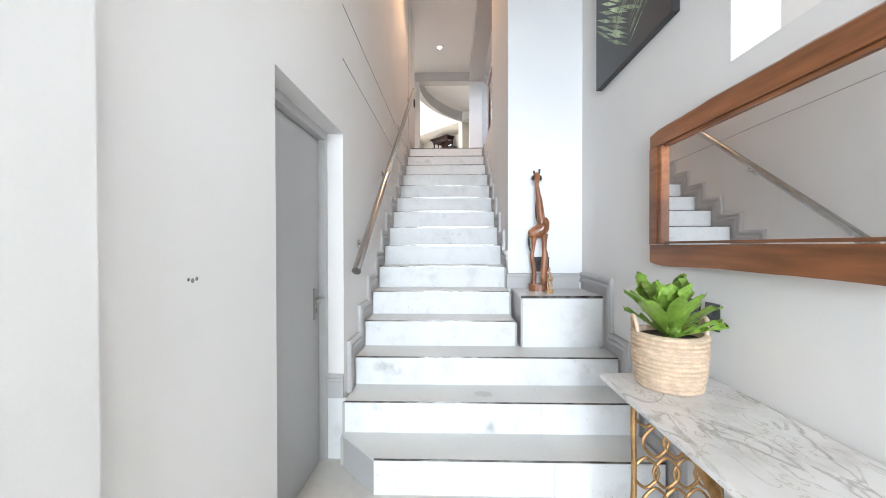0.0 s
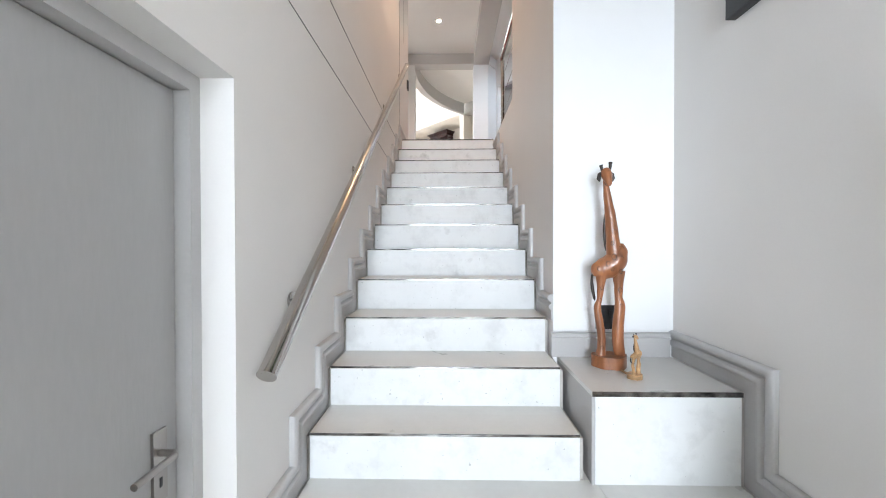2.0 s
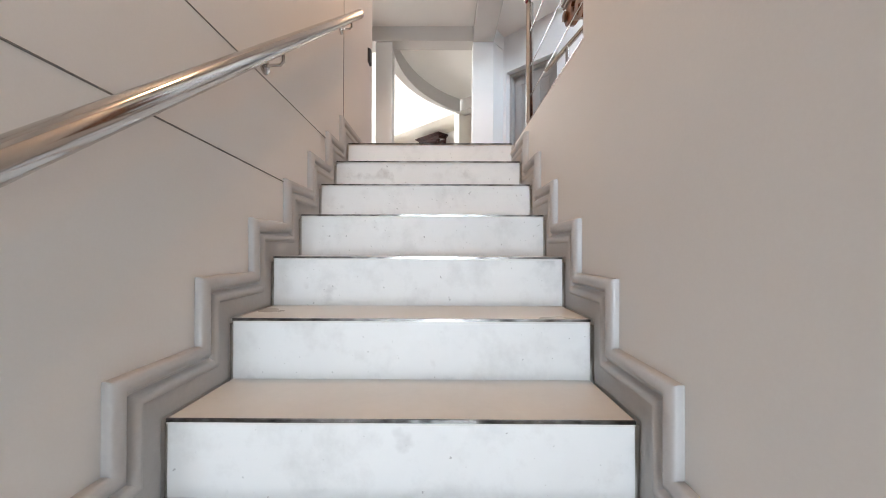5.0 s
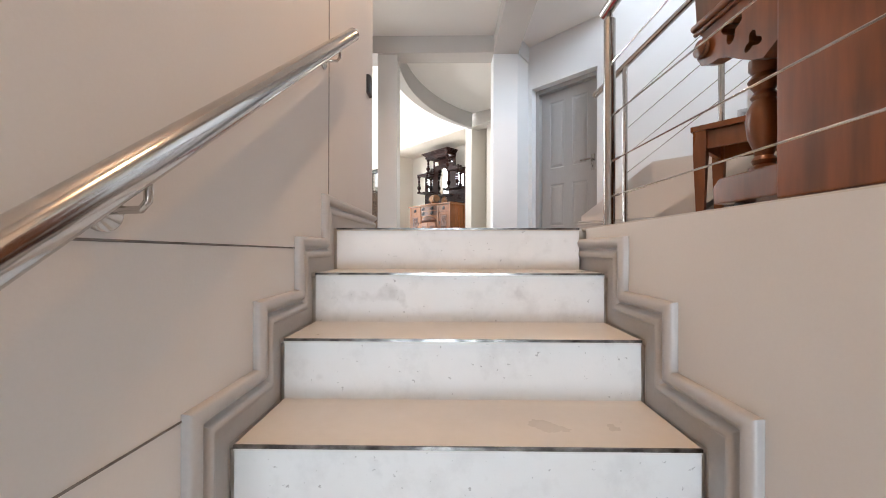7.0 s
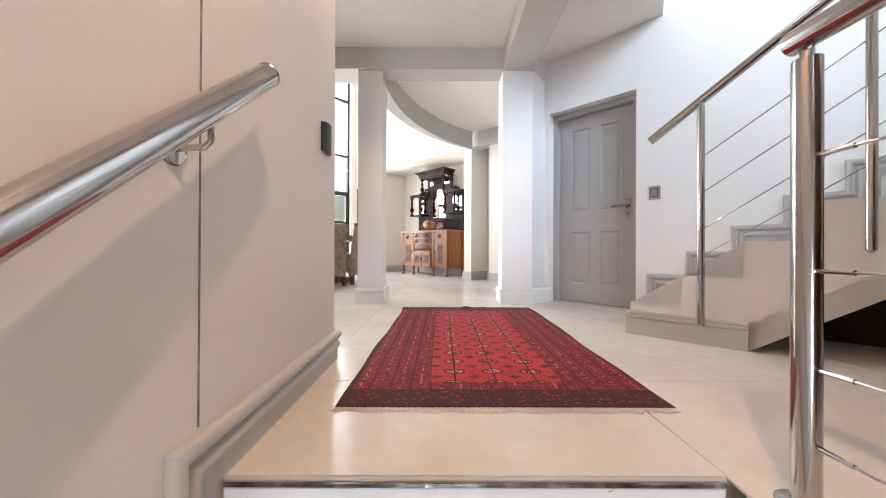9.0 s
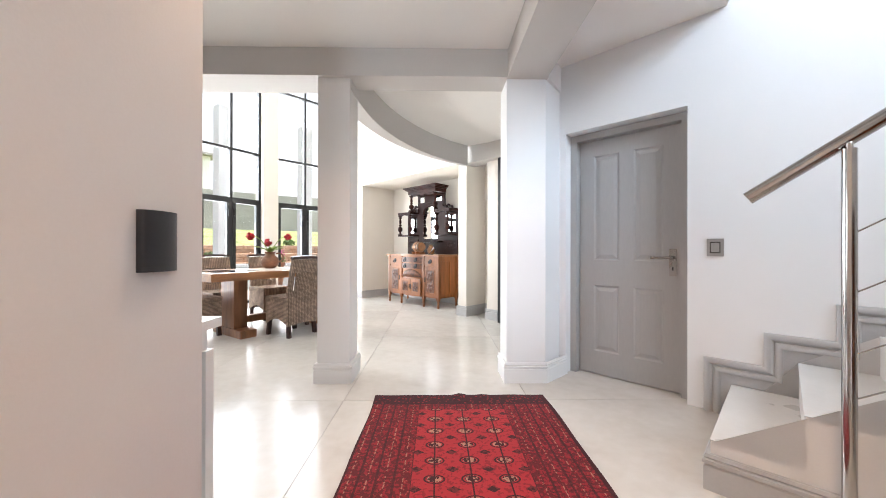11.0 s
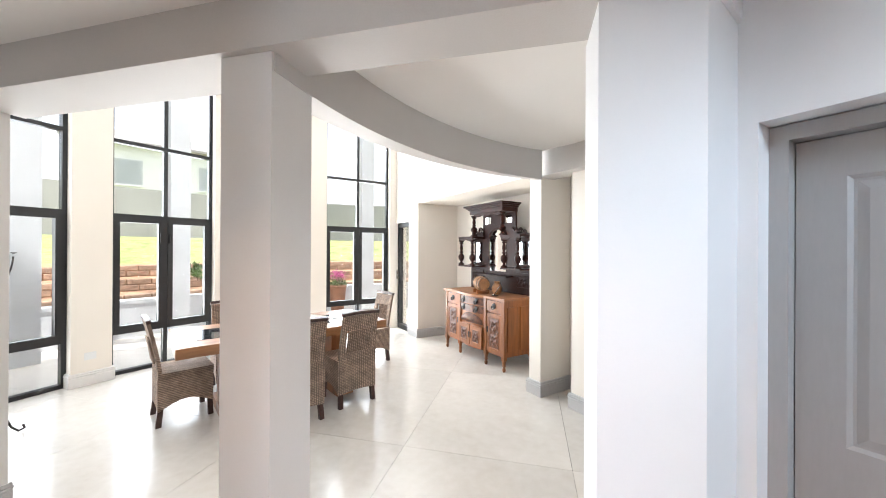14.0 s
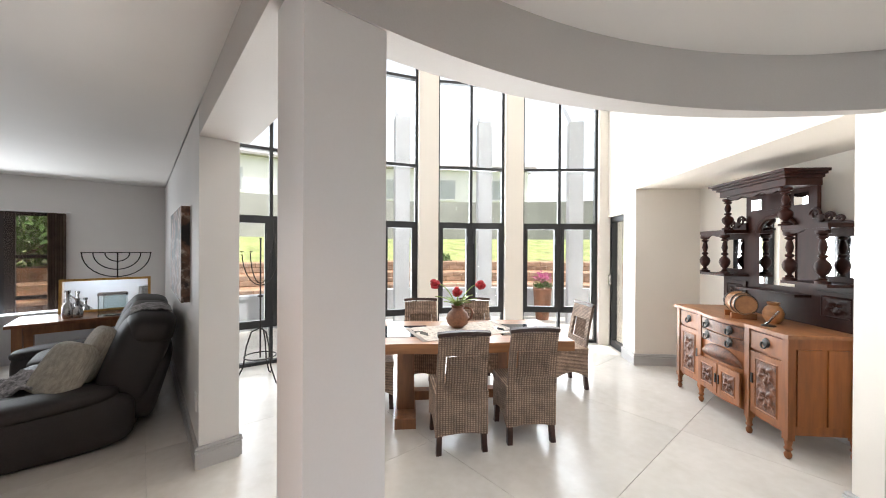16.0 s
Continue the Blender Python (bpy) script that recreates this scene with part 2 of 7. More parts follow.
def uv(u, v):
    return ((u + v) * S2, (v - u) * S2)


# ---- levels and structure ----
R, T, FZ, CZ = 0.195, 0.269, 2.925, 5.43
Y1 = 2.617 - 3 * T
XL, XR, XS = -0.615, 1.235, 0.58
HIGH = 8.35
DV0, DV1 = 8.207, 8.452  # faces of the dividing wall
BB = 5.222  # underside of the straight beams


def nose(k):
    return Y1 + (k - 1) * T


bm = bmesh.new()
box(bm, XL - 0.2, XL, -1.4, 1.28, 0, CZ)
box(bm, XL - 0.2, XL, 1.28, 2.14, 2.07, CZ)
box(bm, XL - 0.2, XL, 2.14, 6.47, 0, CZ)
box(bm, XL, XL + 0.035, -1.4, 0.55, 0, CZ)
struct("wall_west", bm, WALL, "tall light greige plastered stair wall", "wall", bevel=0.008)
bm = bmesh.new()
box(bm, XR, XR + 0.2, -1.4, 3.08, 0, 2.12)
box(bm, XR, XR + 0.2, 1.41, 3.08, 2.12, CZ)
box(bm, XR, XR + 0.2, -1.4, 0.3, 2.12, CZ)
box(bm, XR, XR + 0.2, 0.3, 1.41, 3.4, CZ)
struct("wall_hall_east", bm, WALL, "light grey plastered entrance hall wall with a high window", "wall", bevel=0.006)
bm = bmesh.new()
box(bm, XS + 0.001, XR + 0.2, 3.08, 3.083, 0, CZ)
struct("wall_hall_end", bm, WHITE, "bright white wall behind the carved giraffe", "wall")
bm = bmesh.new()
box(bm, XS, XS + 0.2, 3.083, 4.35, 0, HIGH)
box(bm, XS + 0.2, XR + 0.2, 3.083, 3.28, 0, HIGH)
box(bm, XS, XS + 0.2, 4.35, 5.55, 0, FZ - 0.004)
box(bm, XS + 0.2, 3.6, 4.15, 4.35, FZ - 0.3, HIGH)
struct("wall_stair_east", bm, WALL, "greige stair wall dropping to the landing edge", "wall", bevel=0.008)
bm = bmesh.new()
box(bm, XL - 0.2, -0.62, -1.6, -1.4, 0, CZ)
box(bm, 1.02, XR + 0.2, -1.6, -1.4, 0, CZ)
box(bm, -0.62, 1.02, -1.6, -1.4, 3.1, CZ)
struct("wall_entrance", bm, WALL, "entrance wall around the open front doorway", "wall")
# Unseen walls, roof and canopy, added only to block stray sun in the hall.
bm = bmesh.new()
box(bm, XL - 0.2, XR + 0.2, -3.7, -1.6, 3.45, 3.6)
box(bm, XL - 0.2, XL, -3.7, -1.6, 0, 3.45)
box(bm, XR, XR + 0.2, -3.7, -1.6, 0, 3.45)
box(bm, XR + 0.2, XR + 1.6, -0.6, 2.2, 3.45, 3.55)
struct("porch", bm, WALL, "unseen porch and canopy added to keep the sun out", "porch")
bm = bmesh.new()
prism(bm, [(-4.75, DV0), (-2.65, DV0), (-2.65, DV1), (-4.75, DV1)], FZ, CZ - 0.004)
box(bm, -7.2, -4.75, DV0, DV1, FZ, CZ - 0.004)
struct("wall_divider", bm, WALL, "greige wall between living and dining rooms", "wall", bevel=0.01)
bm = bmesh.new()
box(bm, -7.4, -7.2, 2.3, 5.6, FZ, CZ)
box(bm, -7.4, -7.2, 7.06, DV1, FZ, CZ)
box(bm, -7.4, -7.2, 5.6, 7.06, 4.93, CZ)
box(bm, -7.4, XL - 0.2, 2.1, 2.3, FZ, CZ)
struct("wall_living", bm, WALL, "taupe living room wall with a glazed door", "wall")
# slanted wall with the panelled door, along local x
bm = bmesh.new()
box(bm, -5.42, -5.245, 6.68, 6.9, FZ, HIGH)
box(bm, -5.245, -4.42, 6.68, 6.9, FZ + 1.945, HIGH)
box(bm, -4.42, -0.6, 6.68, 6.9, FZ, HIGH)
box(bm, -5.245, -4.42, 6.895, 6.95, FZ, FZ + 2.1)
struct("wall_stairwell", bm, WHITE, "white stairwell wall with a grey panelled door", "wall", m=UV, bevel=0.006)
# slanted dining wall with sideboard niche and glass door
GD0, GD1 = -11.17, -10.57
bm = bmesh.new()
box(bm, -11.6, GD0, 7.97, 8.2, FZ, HIGH)
box(bm, GD0, GD1, 7.97, 8.2, FZ + 2.03, HIGH)
box(bm, GD1, -10.21, 7.97, 8.78, FZ, 5.245)
box(bm, GD1, -7.40, 7.97, 8.2, 5.245, HIGH)
box(bm, -10.21, -7.56, 8.78, 8.95, FZ, 5.6)
box(bm, -10.21, -7.56, 8.2, 8.95, 5.245, 5.5)
box(bm, -7.56, -7.40, 7.97, 8.95, FZ, 5.245)
struct("wall_dining_east", bm, CREAMW, "cream dining wall with a deep sideboard niche", "wall", m=UV, bevel=0.01)
bm = bmesh.new()
box(bm, -7.40, -7.06, 8.42, 8.6, FZ, 5.3)
box(bm, -7.06, -6.86, 8.03, 8.6, FZ, 5.2)
box(bm, -6.86, -4.0, 8.5, 8.6, FZ, 5.43)
struct("wall_passage", bm, CREAMW, "cream passage wall with a shallow recess", "wall", m=UV, bevel=0.01)
struct("column_round", one(lathe, [(0.138, FZ), (0.138, 5.2)], 40, Matrix.Translation((*uv(-6.567, 8.065), 0))), CREAMW, "smooth round cream column beside a dark door", "column", smooth=True)
bm = bmesh.new()
box(bm, 3.6, 3.8, 3.0, 12.5, FZ - 0.3, HIGH)
box(bm, 1.2, 3.6, 12.3, 12.5, FZ - 0.3, HIGH)
struct("wall_far_east", bm, WHITE, "plain white wall closing the landing", "wall")
for nm, x0, x1, lab in (("pillar_1", -0.93, -0.69, "slim square greige pillar with a skirting plinth"), ("pillar_2", 0.495, 0.79, "broad white pillar beside the panelled door")):
    bm = bmesh.new()
    if nm == "pillar_1":
        box(bm, x0, x1, 8.24, 8.5, FZ, BB)
    else:
        prism(bm, [(0.495, 8.24), (0.79, 8.24), uv(-5.30, 6.68), uv(-5.30, 6.9), (0.6, 8.5), (0.495, 8.5)], FZ, BB)
        prism(bm, [(0.801, 8.208), (0.985, 8.462), uv(-5.32, 6.9), (0.801, 8.5)], BB + 0.001, CZ - 0.006)
    struct(nm, bm, WALL if nm == "pillar_1" else WHITE, lab, "pillar", bevel=0.012)
bm = bmesh.new()
box(bm, -7.2, -2.65, 8.2, 8.46, CZ, HIGH)
box(bm, -2.65, -0.69, 8.205, 8.515, BB, CZ + 0.02)
box(bm, -0.69, 0.8, 8.205, 8.45, BB, CZ + 0.02)
struct("beam_cross", bm, BEAM, "taupe ceiling beam across the opening", "beam", bevel=0.012)
bm = bmesh.new()
box(bm, 0.495, 0.795, 3.28, 8.202, BB, CZ + 0.02)
struct("beam_long", bm, BEAM, "taupe ceiling beam along the stairs", "beam", bevel=0.012)


def ring_wall(bm, r0, r1, z0, z1, a0, a1, n):
    """Closed curved wall about the bay's centre; a radius may be a function of the angle."""
    rows = []
    for i in range(n + 1):
        a = a0 + (a1 - a0) * i / n
        ra, rb = (r(a) if callable(r) else r for r in (r0, r1))
        rows.append([bm.verts.new(arc(a, r, z)) for r, z in ((ra, z0), (rb, z0), (rb, z1), (ra, z1))])
    for p, q in zip(rows, rows[1:]):
        for k in range(4):
            bm.faces.new((p[k], p[(k + 1) % 4], q[(k + 1) % 4], q[k]))
    bm.faces.new(rows[0])
    bm.faces.new(rows[-1][::-1])


bm = bmesh.new()
N = 48
RO = 2.94


def RI(a):
    return 2.785 + 0.085 * max(0.0, a / 50) ** 2


ring_wall(bm, RI, RO, 5.15, CZ + 0.02, -2, 54, N)
ring_wall(bm, lambda a: RI(a) + 0.02, RO, CZ + 0.021, HIGH, -2, 54, N)
struct("beam_curved", bm, BEAM, "curved taupe beam edging the round ceiling", "beam", smooth=True)
bm = bmesh.new()
box(bm, -7.45, -4.2, 7.9, 8.16, 5.2, CZ + 0.02)
struct("beam_passage", bm, BEAM, "taupe beam over the passage columns", "beam", m=UV, bevel=0.012)
# ceilings
bm = bmesh.new()
box(bm, XL - 0.2, XR + 0.2, -1.6, 3.28, CZ, CZ + 0.1)
box(bm, XL - 0.2, 0.8, 3.28, 8.22, CZ, CZ + 0.1)
prism(bm, [(0.8, 8.22), (0.8, 8.5), uv(-5.4, 6.78), uv(-4.25, 6.78), uv(-4.22, 6.68), (0.8, 6.05)], CZ - 0.005, CZ + 0.12)
struct("ceiling_hall", bm, CEIL, "flat off-white hall ceiling", "ceiling")
struct("ceiling_living", one(box, -7.2, XL - 0.2, 2.1, 8.226, CZ, CZ + 0.1), CEIL, "flat off-white living room ceiling", "ceiling")
bm = bmesh.new()
prism(bm, [(CX, 8.5)] + [(p.x, p.y) for p in (arc(-2 + 56 * i / N, 2.86) for i in range(N + 1))] + [uv(-4.0, 8.5), (3.6, 8.5)], CZ, CZ + 0.1)
struct("ceiling_round", bm, CEIL, "off-white ceiling with a curved edge", "ceiling")
struct("ceiling_dining", one(prism, [(-4.75, 8.2)] + [tuple(arc(1 + 58 * i / 30, RW + 0.2).xy) for i in range(31)] + [(-1.1, 14.3), (3.8, 14.3), (3.8, 8.2)], HIGH, HIGH + 0.1), CEIL, "high white dining room ceiling", "ceiling")
struct("ceiling_stairwell", one(box, 0.5, 3.8, 3.28, 8.2, HIGH, HIGH + 0.1), CEIL, "high white stairwell ceiling", "ceiling")
# floors
struct("floor_hall", one(box, -1.2, XR + 0.2, -3.5, 2.2, -0.12, 0.0), TILE, "pale tiled entrance floor", "floor")
bm = bmesh.new()
box(bm, XL - 0.2, XS + 0.2, nose(15) + 0.03, 12.4, FZ - 0.3, FZ - 0.012)
box(bm, -7.4, XL - 0.2, 2.1, 16.0, FZ - 0.3, FZ - 0.012)
box(bm, XS + 0.2, 3.8, 4.35, 12.5, FZ - 0.3, FZ - 0.012)
box(bm, XL - 0.2, XS + 0.2, 12.4, 14.2, FZ - 0.3, FZ - 0.012)
floor_up = struct("floor_upper", bm, GROUT, "cream large-format tiled floor with thin joints", "floor")
bm = bmesh.new()
struct("floor_landing_edge", one(box, XS, XS + 0.2, 4.35, nose(15) + 0.03, FZ - 0.004, FZ), TILE, "cream tiled landing edge", "floor")
# wall line grooves left by wide sheeting
bm = bmesh.new()
tube(bm, [(XL + 0.0005, 2.14, 2.545), (XL + 0.0005, 3.4, 2.515), (XL + 0.0005, 4.72, 2.465)], 0.0026, 5)
tube(bm, [(XL + 0.0005, 2.14, 2.888), (XL + 0.0005, 3.7, 2.852), (XL + 0.0005, 5.3, 2.828)], 0.0026, 5)
tube(bm, [(XL + 0.0005, 5.525, 3.08), (XL + 0.0005, 5.53, 4.2), (XL + 0.0005, 5.527, CZ)], 0.0026, 5)
tube(bm, [(XL + 0.0005, 5.95, 4.35), (XL + 0.0005, 5.945, CZ)], 0.002, 5)
for cy, cz, r in ((0.835, 1.264, 0.007), (0.850, 1.268, 0.006), (0.820, 1.268, 0.005)):
    lathe(bm, [(r, 0), (r * 0.6, 0.0015)], 8, pose(XL, cy, cz, 0, 90, 0))
struct("wall_crack", bm, CRACK, "thin settlement cracks in the plaster", "crack")
# curved window wall: piers between the bays
edges = [(1.05, BAYS[0][0])] + [(BAYS[i][1], BAYS[i + 1][0]) for i in range(3)] + [(BAYS[3][1], 50.2)]
for i, (a, b) in enumerate(edges):
    bm = bmesh.new()
    k = 6
    ins = [arc(a + (b - a) * j / k, RW - 0.12) for j in range(k + 1)]
    out = [arc(a + (b - a) * j / k, RW + 0.18) for j in range(k + 1)]
    prism(bm, [(p.x, p.y) for p in ins] + [(p.x, p.y) for p in out[::-1]], FZ, HIGH)
    struct("window_pier_%d" % (i + 1), bm, CREAMW, "slim cream plastered pier between tall windows", "pier", bevel=0.008)


def chord(a, b, r):
    p, q = arc(a, r), arc(b, r)
    d = q - p
    return Matrix.Translation((p.x, p.y, 0)) @ Matrix.Rotation(math.atan2(d.y, d.x), 4, "Z"), d.length


def bar(name, parent, L, x0, x1, z0, z1, y0=-0.035, y1=0.035):
    return part(name, one(box, x0, x1, y0, y1, z0, z1), BLACKF, parent)


for i, (a, b) in enumerate(BAYS):
    m, L = chord(a, b, RW + 0.02)
    w = thing("window_%d" % (i + 1), "tall charcoal aluminium window bay with opening lower sashes", "window", m)
    w["kind"] = "structure"
    levels = [FZ, 3.43, 4.84, 5.735, 7.1, HIGH]
    h = 0.022
    bar("mullion", w, L, L / 2 - h, L / 2 + h, FZ, HIGH)
    bar("jamb", w, L, 0, 2 * h, FZ, HIGH)
    bar("jamb", w, L, L - 2 * h, L, FZ, HIGH)
    for z in levels[:-1]:
        for x0, x1 in ((2 * h, L / 2 - h), (L / 2 + h, L - 2 * h)):
            zz = z + h if z == FZ else z
            bar("transom", w, L, x0, x1, zz - h, zz + h)
    for x0, x1 in ((2 * h, L / 2 - h), (L / 2 + h, L - 2 * h)):
        f = bmesh.new()
        e = 0.055
        z0, z1 = 3.43 + h, 4.84 - h
        box(f, x0, x0 + e, -0.045, 0.02, z0, z1)
        box(f, x1 - e, x1, -0.045, 0.02, z0, z1)
        box(f, x0 + e, x1 - e, -0.045, 0.02, z0, z0 + e)
        box(f, x0 + e, x1 - e, -0.045, 0.02, z1 - e, z1)
        sash = part("sash", f, BLACKF, w)
        hx = x1 - 0.03 if x0 < L / 3 else x0 + 0.03
        part("handle", one(box, hx - 0.012, hx + 0.012, -0.075, -0.047, 4.52, 4.64), BLACKP, sash)
        for za, zb in zip(levels, levels[1:]):
            g = part("pane", one(box, x0 + 0.001, x1 - 0.001, -0.004, 0.004, za + h, zb - h), GLASS, w, "clear glass")
            g.visible_shadow = False

# ---- staircase ----
stairs = thing("staircase", "straight tiled staircase with chrome-edged white risers", "staircase")
XW, XJ = 1.215, 0.628
for k in range(1, 16):
    x0, x1 = XL + 0.022, XS - 0.022
    if k <= 3:
        x1 = XW
    y, z = nose(k), k * R
    yb = nose(k + 1) + 0.012
    if k == 1:
        core = [(-0.351, y), (x1, y), (x1, yb), (x0, yb), (x0, 2.05)]
    else:
        core = [(x0, y), (x1, y), (x1, yb), (x0, yb)]
    if k <= 3:
        # the wide lower steps are laid in two tiles
        part("tread", one(prism, [(min(x, XJ - 0.001), v) for x, v in core], z - 0.013, z), TREAD, stairs)
        part("tread", one(box, XJ + 0.001, x1, y, yb, z - 0.013, z), TREAD, stairs)
    elif k < 15:
        part("tread", one(prism, core, z - 0.013, z), TREAD, stairs)
    if k == 1:
        part("riser", one(box, -0.351, XJ - 0.001, y, y + 0.02, 0, z - 0.0135), RISER, stairs)
        part("riser", one(box, XJ + 0.001, x1, y, y + 0.02, 0, z - 0.0135), RISER, stairs)
        d = Vector((x0 + 0.351, 2.05 - y, 0))
        part("riser", one(box, 0, d.length, -0.02, 0, 0, z - 0.0135, Matrix.Translation((-0.351, y, 0)) @ Matrix.Rotation(math.atan2(d.y, d.x), 4, "Z")), TRIM, stairs, "grey slanted end riser")
    elif k <= 3:
        part("riser", one(box, x0, XJ - 0.001, y + 0.004, y + 0.02, z - R, z - 0.0135), RISER, stairs)
        part("riser", one(box, XJ + 0.001, x1, y + 0.004, y + 0.02, z - R, z - 0.0135), RISER, stairs)
    else:
        part("riser", one(box, x0, x1, y + 0.004, y + 0.02, z - R, z - 0.0135), RISER, stairs)
    part("nosing_strip", one(box, (x0 if k > 1 else -0.351), x1, y - 0.002, y + 0.004, z - 0.007, z + 0.0012), CHROME, stairs, "chrome edge strip with painted broken reflections")
for k in range(1, 15):
    part("step_core", one(box, XL + 0.001, (XR if k <= 3 else XS) - 0.001, nose(k) + 0.021 if k > 1 else 2.06, nose(k + 1) + 0.02, 0, k * R - 0.021), GROUT, stairs)
plinth = thing("plinth", "white tiled plinth block carrying the carved giraffe", "plinth")
part("front_tile", one(box, 0.615, XW, 2.6, 2.615, 3 * R, 5 * R - 0.021), RISER, plinth)
part("side_tile", one(box, 0.60, 0.614, 2.6, 3.075, 3 * R, 5 * R - 0.021), TRIM, plinth)
part("top_tile", one(box, 0.60, XW, 2.597, 3.078, 5 * R - 0.02, 5 * R), TREAD, plinth)
part("edge_strip", one(box, 0.60, XW, 2.591, 2.596, 5 * R - 0.018, 5 * R + 0.0015), CHROME, plinth)

# stepped skirtings: a flat band and two rounded beads that follow the steps
SKIRT = ((0.0, 0.0), (0.0, 0.010), (0.056, 0.010), (0.060, 0.013), (0.065, 0.021), (0.073, 0.024), (0.083, 0.022), (0.090, 0.015), (0.095, 0.009),
         (0.101, 0.010), (0.106, 0.020), (0.115, 0.028), (0.127, 0.030), (0.137, 0.025), (0.143, 0.014), (0.143, 0.0))


def stepped(bm, x, sign, line):
    """Moulded skirting swept along a stepped line of (y, z) corners on the wall at x; it stands up and back from the line."""
    rows = []
    n = len(line)
    for i, (y, z) in enumerate(line):
        dy0, dz0 = (line[i][0] - line[i - 1][0], line[i][1] - line[i - 1][1]) if i else (None, None)
        dy1, dz1 = (line[i + 1][0] - line[i][0], line[i + 1][1] - line[i][1]) if i < n - 1 else (None, None)
        oy = oz = 0.0
        for dy, dz in ((dy0, dz0), (dy1, dz1)):
            if dy is None:
                continue
            if abs(dy) > abs(dz):
                oz = 1.0
            else:
                oy = -1.0
        rows.append([bm.verts.new((x + sign * th, y + oy * o, z + oz * o)) for o, th in SKIRT])
    for a, b in zip(rows, rows[1:]):
        for k in range(len(SKIRT)):
            m_ = (k + 1) % len(SKIRT)
            bm.faces.new((a[k], a[m_], b[m_], b[k]))
    bm.faces.new(rows[0])
    bm.faces.new(rows[-1][::-1])


def step_line(k0, k1, y_of=nose, rise=R, z0=0.0):
    line = []
    for k in range(k0, k1 + 1):
        line += [(y_of(k), z0 + (k - 1) * rise), (y_of(k), z0 + k * rise)]
    return line


def flat_skirt(bm, pts, z, height=0.15, closed=False):
    """Moulded skirting along a line of points, standing out to the left of it."""
    pts = [Vector((*p, 0)) for p in pts]
    prof = [(0.0, 0.0), (0.022, 0.0), (0.022, 0.10), (0.017, 0.108), (0.026, 0.113), (0.026, 0.126), (0.018, 0.131), (0.022, 0.138), (0.016, height), (0.0, height)]
    rows = []
    for i, p in enumerate(pts):
        d0 = (p - pts[i - 1]).normalized() if i or closed else None
        d1 = (pts[(i + 1) % len(pts)] - p).normalized() if i < len(pts) - 1 or closed else None
        n0 = Vector((-d0.y, d0.x, 0)) if d0 else None
        n1 = Vector((-d1.y, d1.x, 0)) if d1 else None
        if n0 and n1:
            n = (n0 + n1).normalized()
            n = n / max(0.3, n.dot(n0))
        else:
            n = n0 or n1
        rows.append([bm.verts.new(p + n * o + Vector((0, 0, z + h))) for o, h in prof])
    if closed:
        rows.append(rows[0])
    for a, b in zip(rows, rows[1:]):
        for i in range(len(prof)):
            j = (i + 1) % len(prof)
            bm.faces.new((a[i], b[i], b[j], a[j]))
    if not closed:
        bm.faces.new(rows[0])
        bm.faces.new(rows[-1][::-1])


bm = bmesh.new()
stepped(bm, XL, 1, step_line(3, 15) + [(6.495, FZ)])
struct("baseboard_stair_west", bm, TRIM, "grey moulded skirting stepping up the stairs", "skirting", smooth=True)
bm = bmesh.new()
stepped(bm, XS, -1, [(3.082, 6 * R)] + step_line(7, 14) + [(nose(15) + 0.02, 14 * R)])
struct("baseboard_stair_east", bm, TRIM, "grey moulded skirting stepping up the stairs", "skirting", smooth=True)
bm = bmesh.new()
stepped(bm, XR, -1, step_line(1, 3) + [(2.6, 3 * R), (2.6, 5 * R), (3.078, 5 * R)])
struct("baseboard_hall_east", bm, TRIM, "grey moulded skirting stepping beside the plinth", "skirting", smooth=True)
bm = bmesh.new()
flat_skirt(bm, [(XR - 0.03, 3.078), (0.565, 3.078)][::-1][::-1], 5 * R, 0.13)
struct("baseboard_hall_end", bm, TRIM, "moulded skirting along the white end wall", "skirting")
bm = bmesh.new()
flat_skirt(bm, [(XL, 6.47), (XL - 0.2, 6.47), (XL - 0.2, 2.4)][::-1], FZ, 0.15)
struct("baseboard_landing", bm, TRIM, "moulded grey skirting round the wall end", "skirting")
bm = bmesh.new()
flat_skirt(bm, [(-0.93, 8.24), (-0.69, 8.24), (-0.69, 8.5), (-0.93, 8.5)][::-1], FZ, 0.15, closed=True)
struct("baseboard_pillar_1", bm, WALL, "moulded skirting round the slim pillar", "skirting")
bm = bmesh.new()
flat_skirt(bm, [uv(-5.25, 6.68), (0.79, 8.24), (0.495, 8.24), (0.495, 8.5)], FZ, 0.15)
struct("baseboard_pillar_2", bm, WHITE, "moulded skirting round the broad pillar", "skirting")
bm = bmesh.new()
flat_skirt(bm, [(-2.65, DV1), (-4.72, DV1)][::-1], FZ, 0.15)
flat_skirt(bm, [(-7.2, DV0), (-2.65, DV0), (-2.65, DV1)][::-1], FZ, 0.15)
struct("baseboard_divider", bm, TRIM, "moulded skirting round the dividing wall", "skirting")
bm = bmesh.new()
pts = [uv(GD1, 7.97), uv(-10.21, 7.97), uv(-10.21, 8.78), uv(-7.56, 8.78), uv(-7.56, 7.97), uv(-7.40, 7.97), uv(-7.40, 8.42), uv(-7.06, 8.42), uv(-7.06, 8.03), uv(-6.86, 8.03)]
flat_skirt(bm, pts[::-1], FZ, 0.15)
struct("baseboard_dining", bm, TRIM, "moulded skirting along the cream dining wall", "skirting")
bm = bmesh.new()
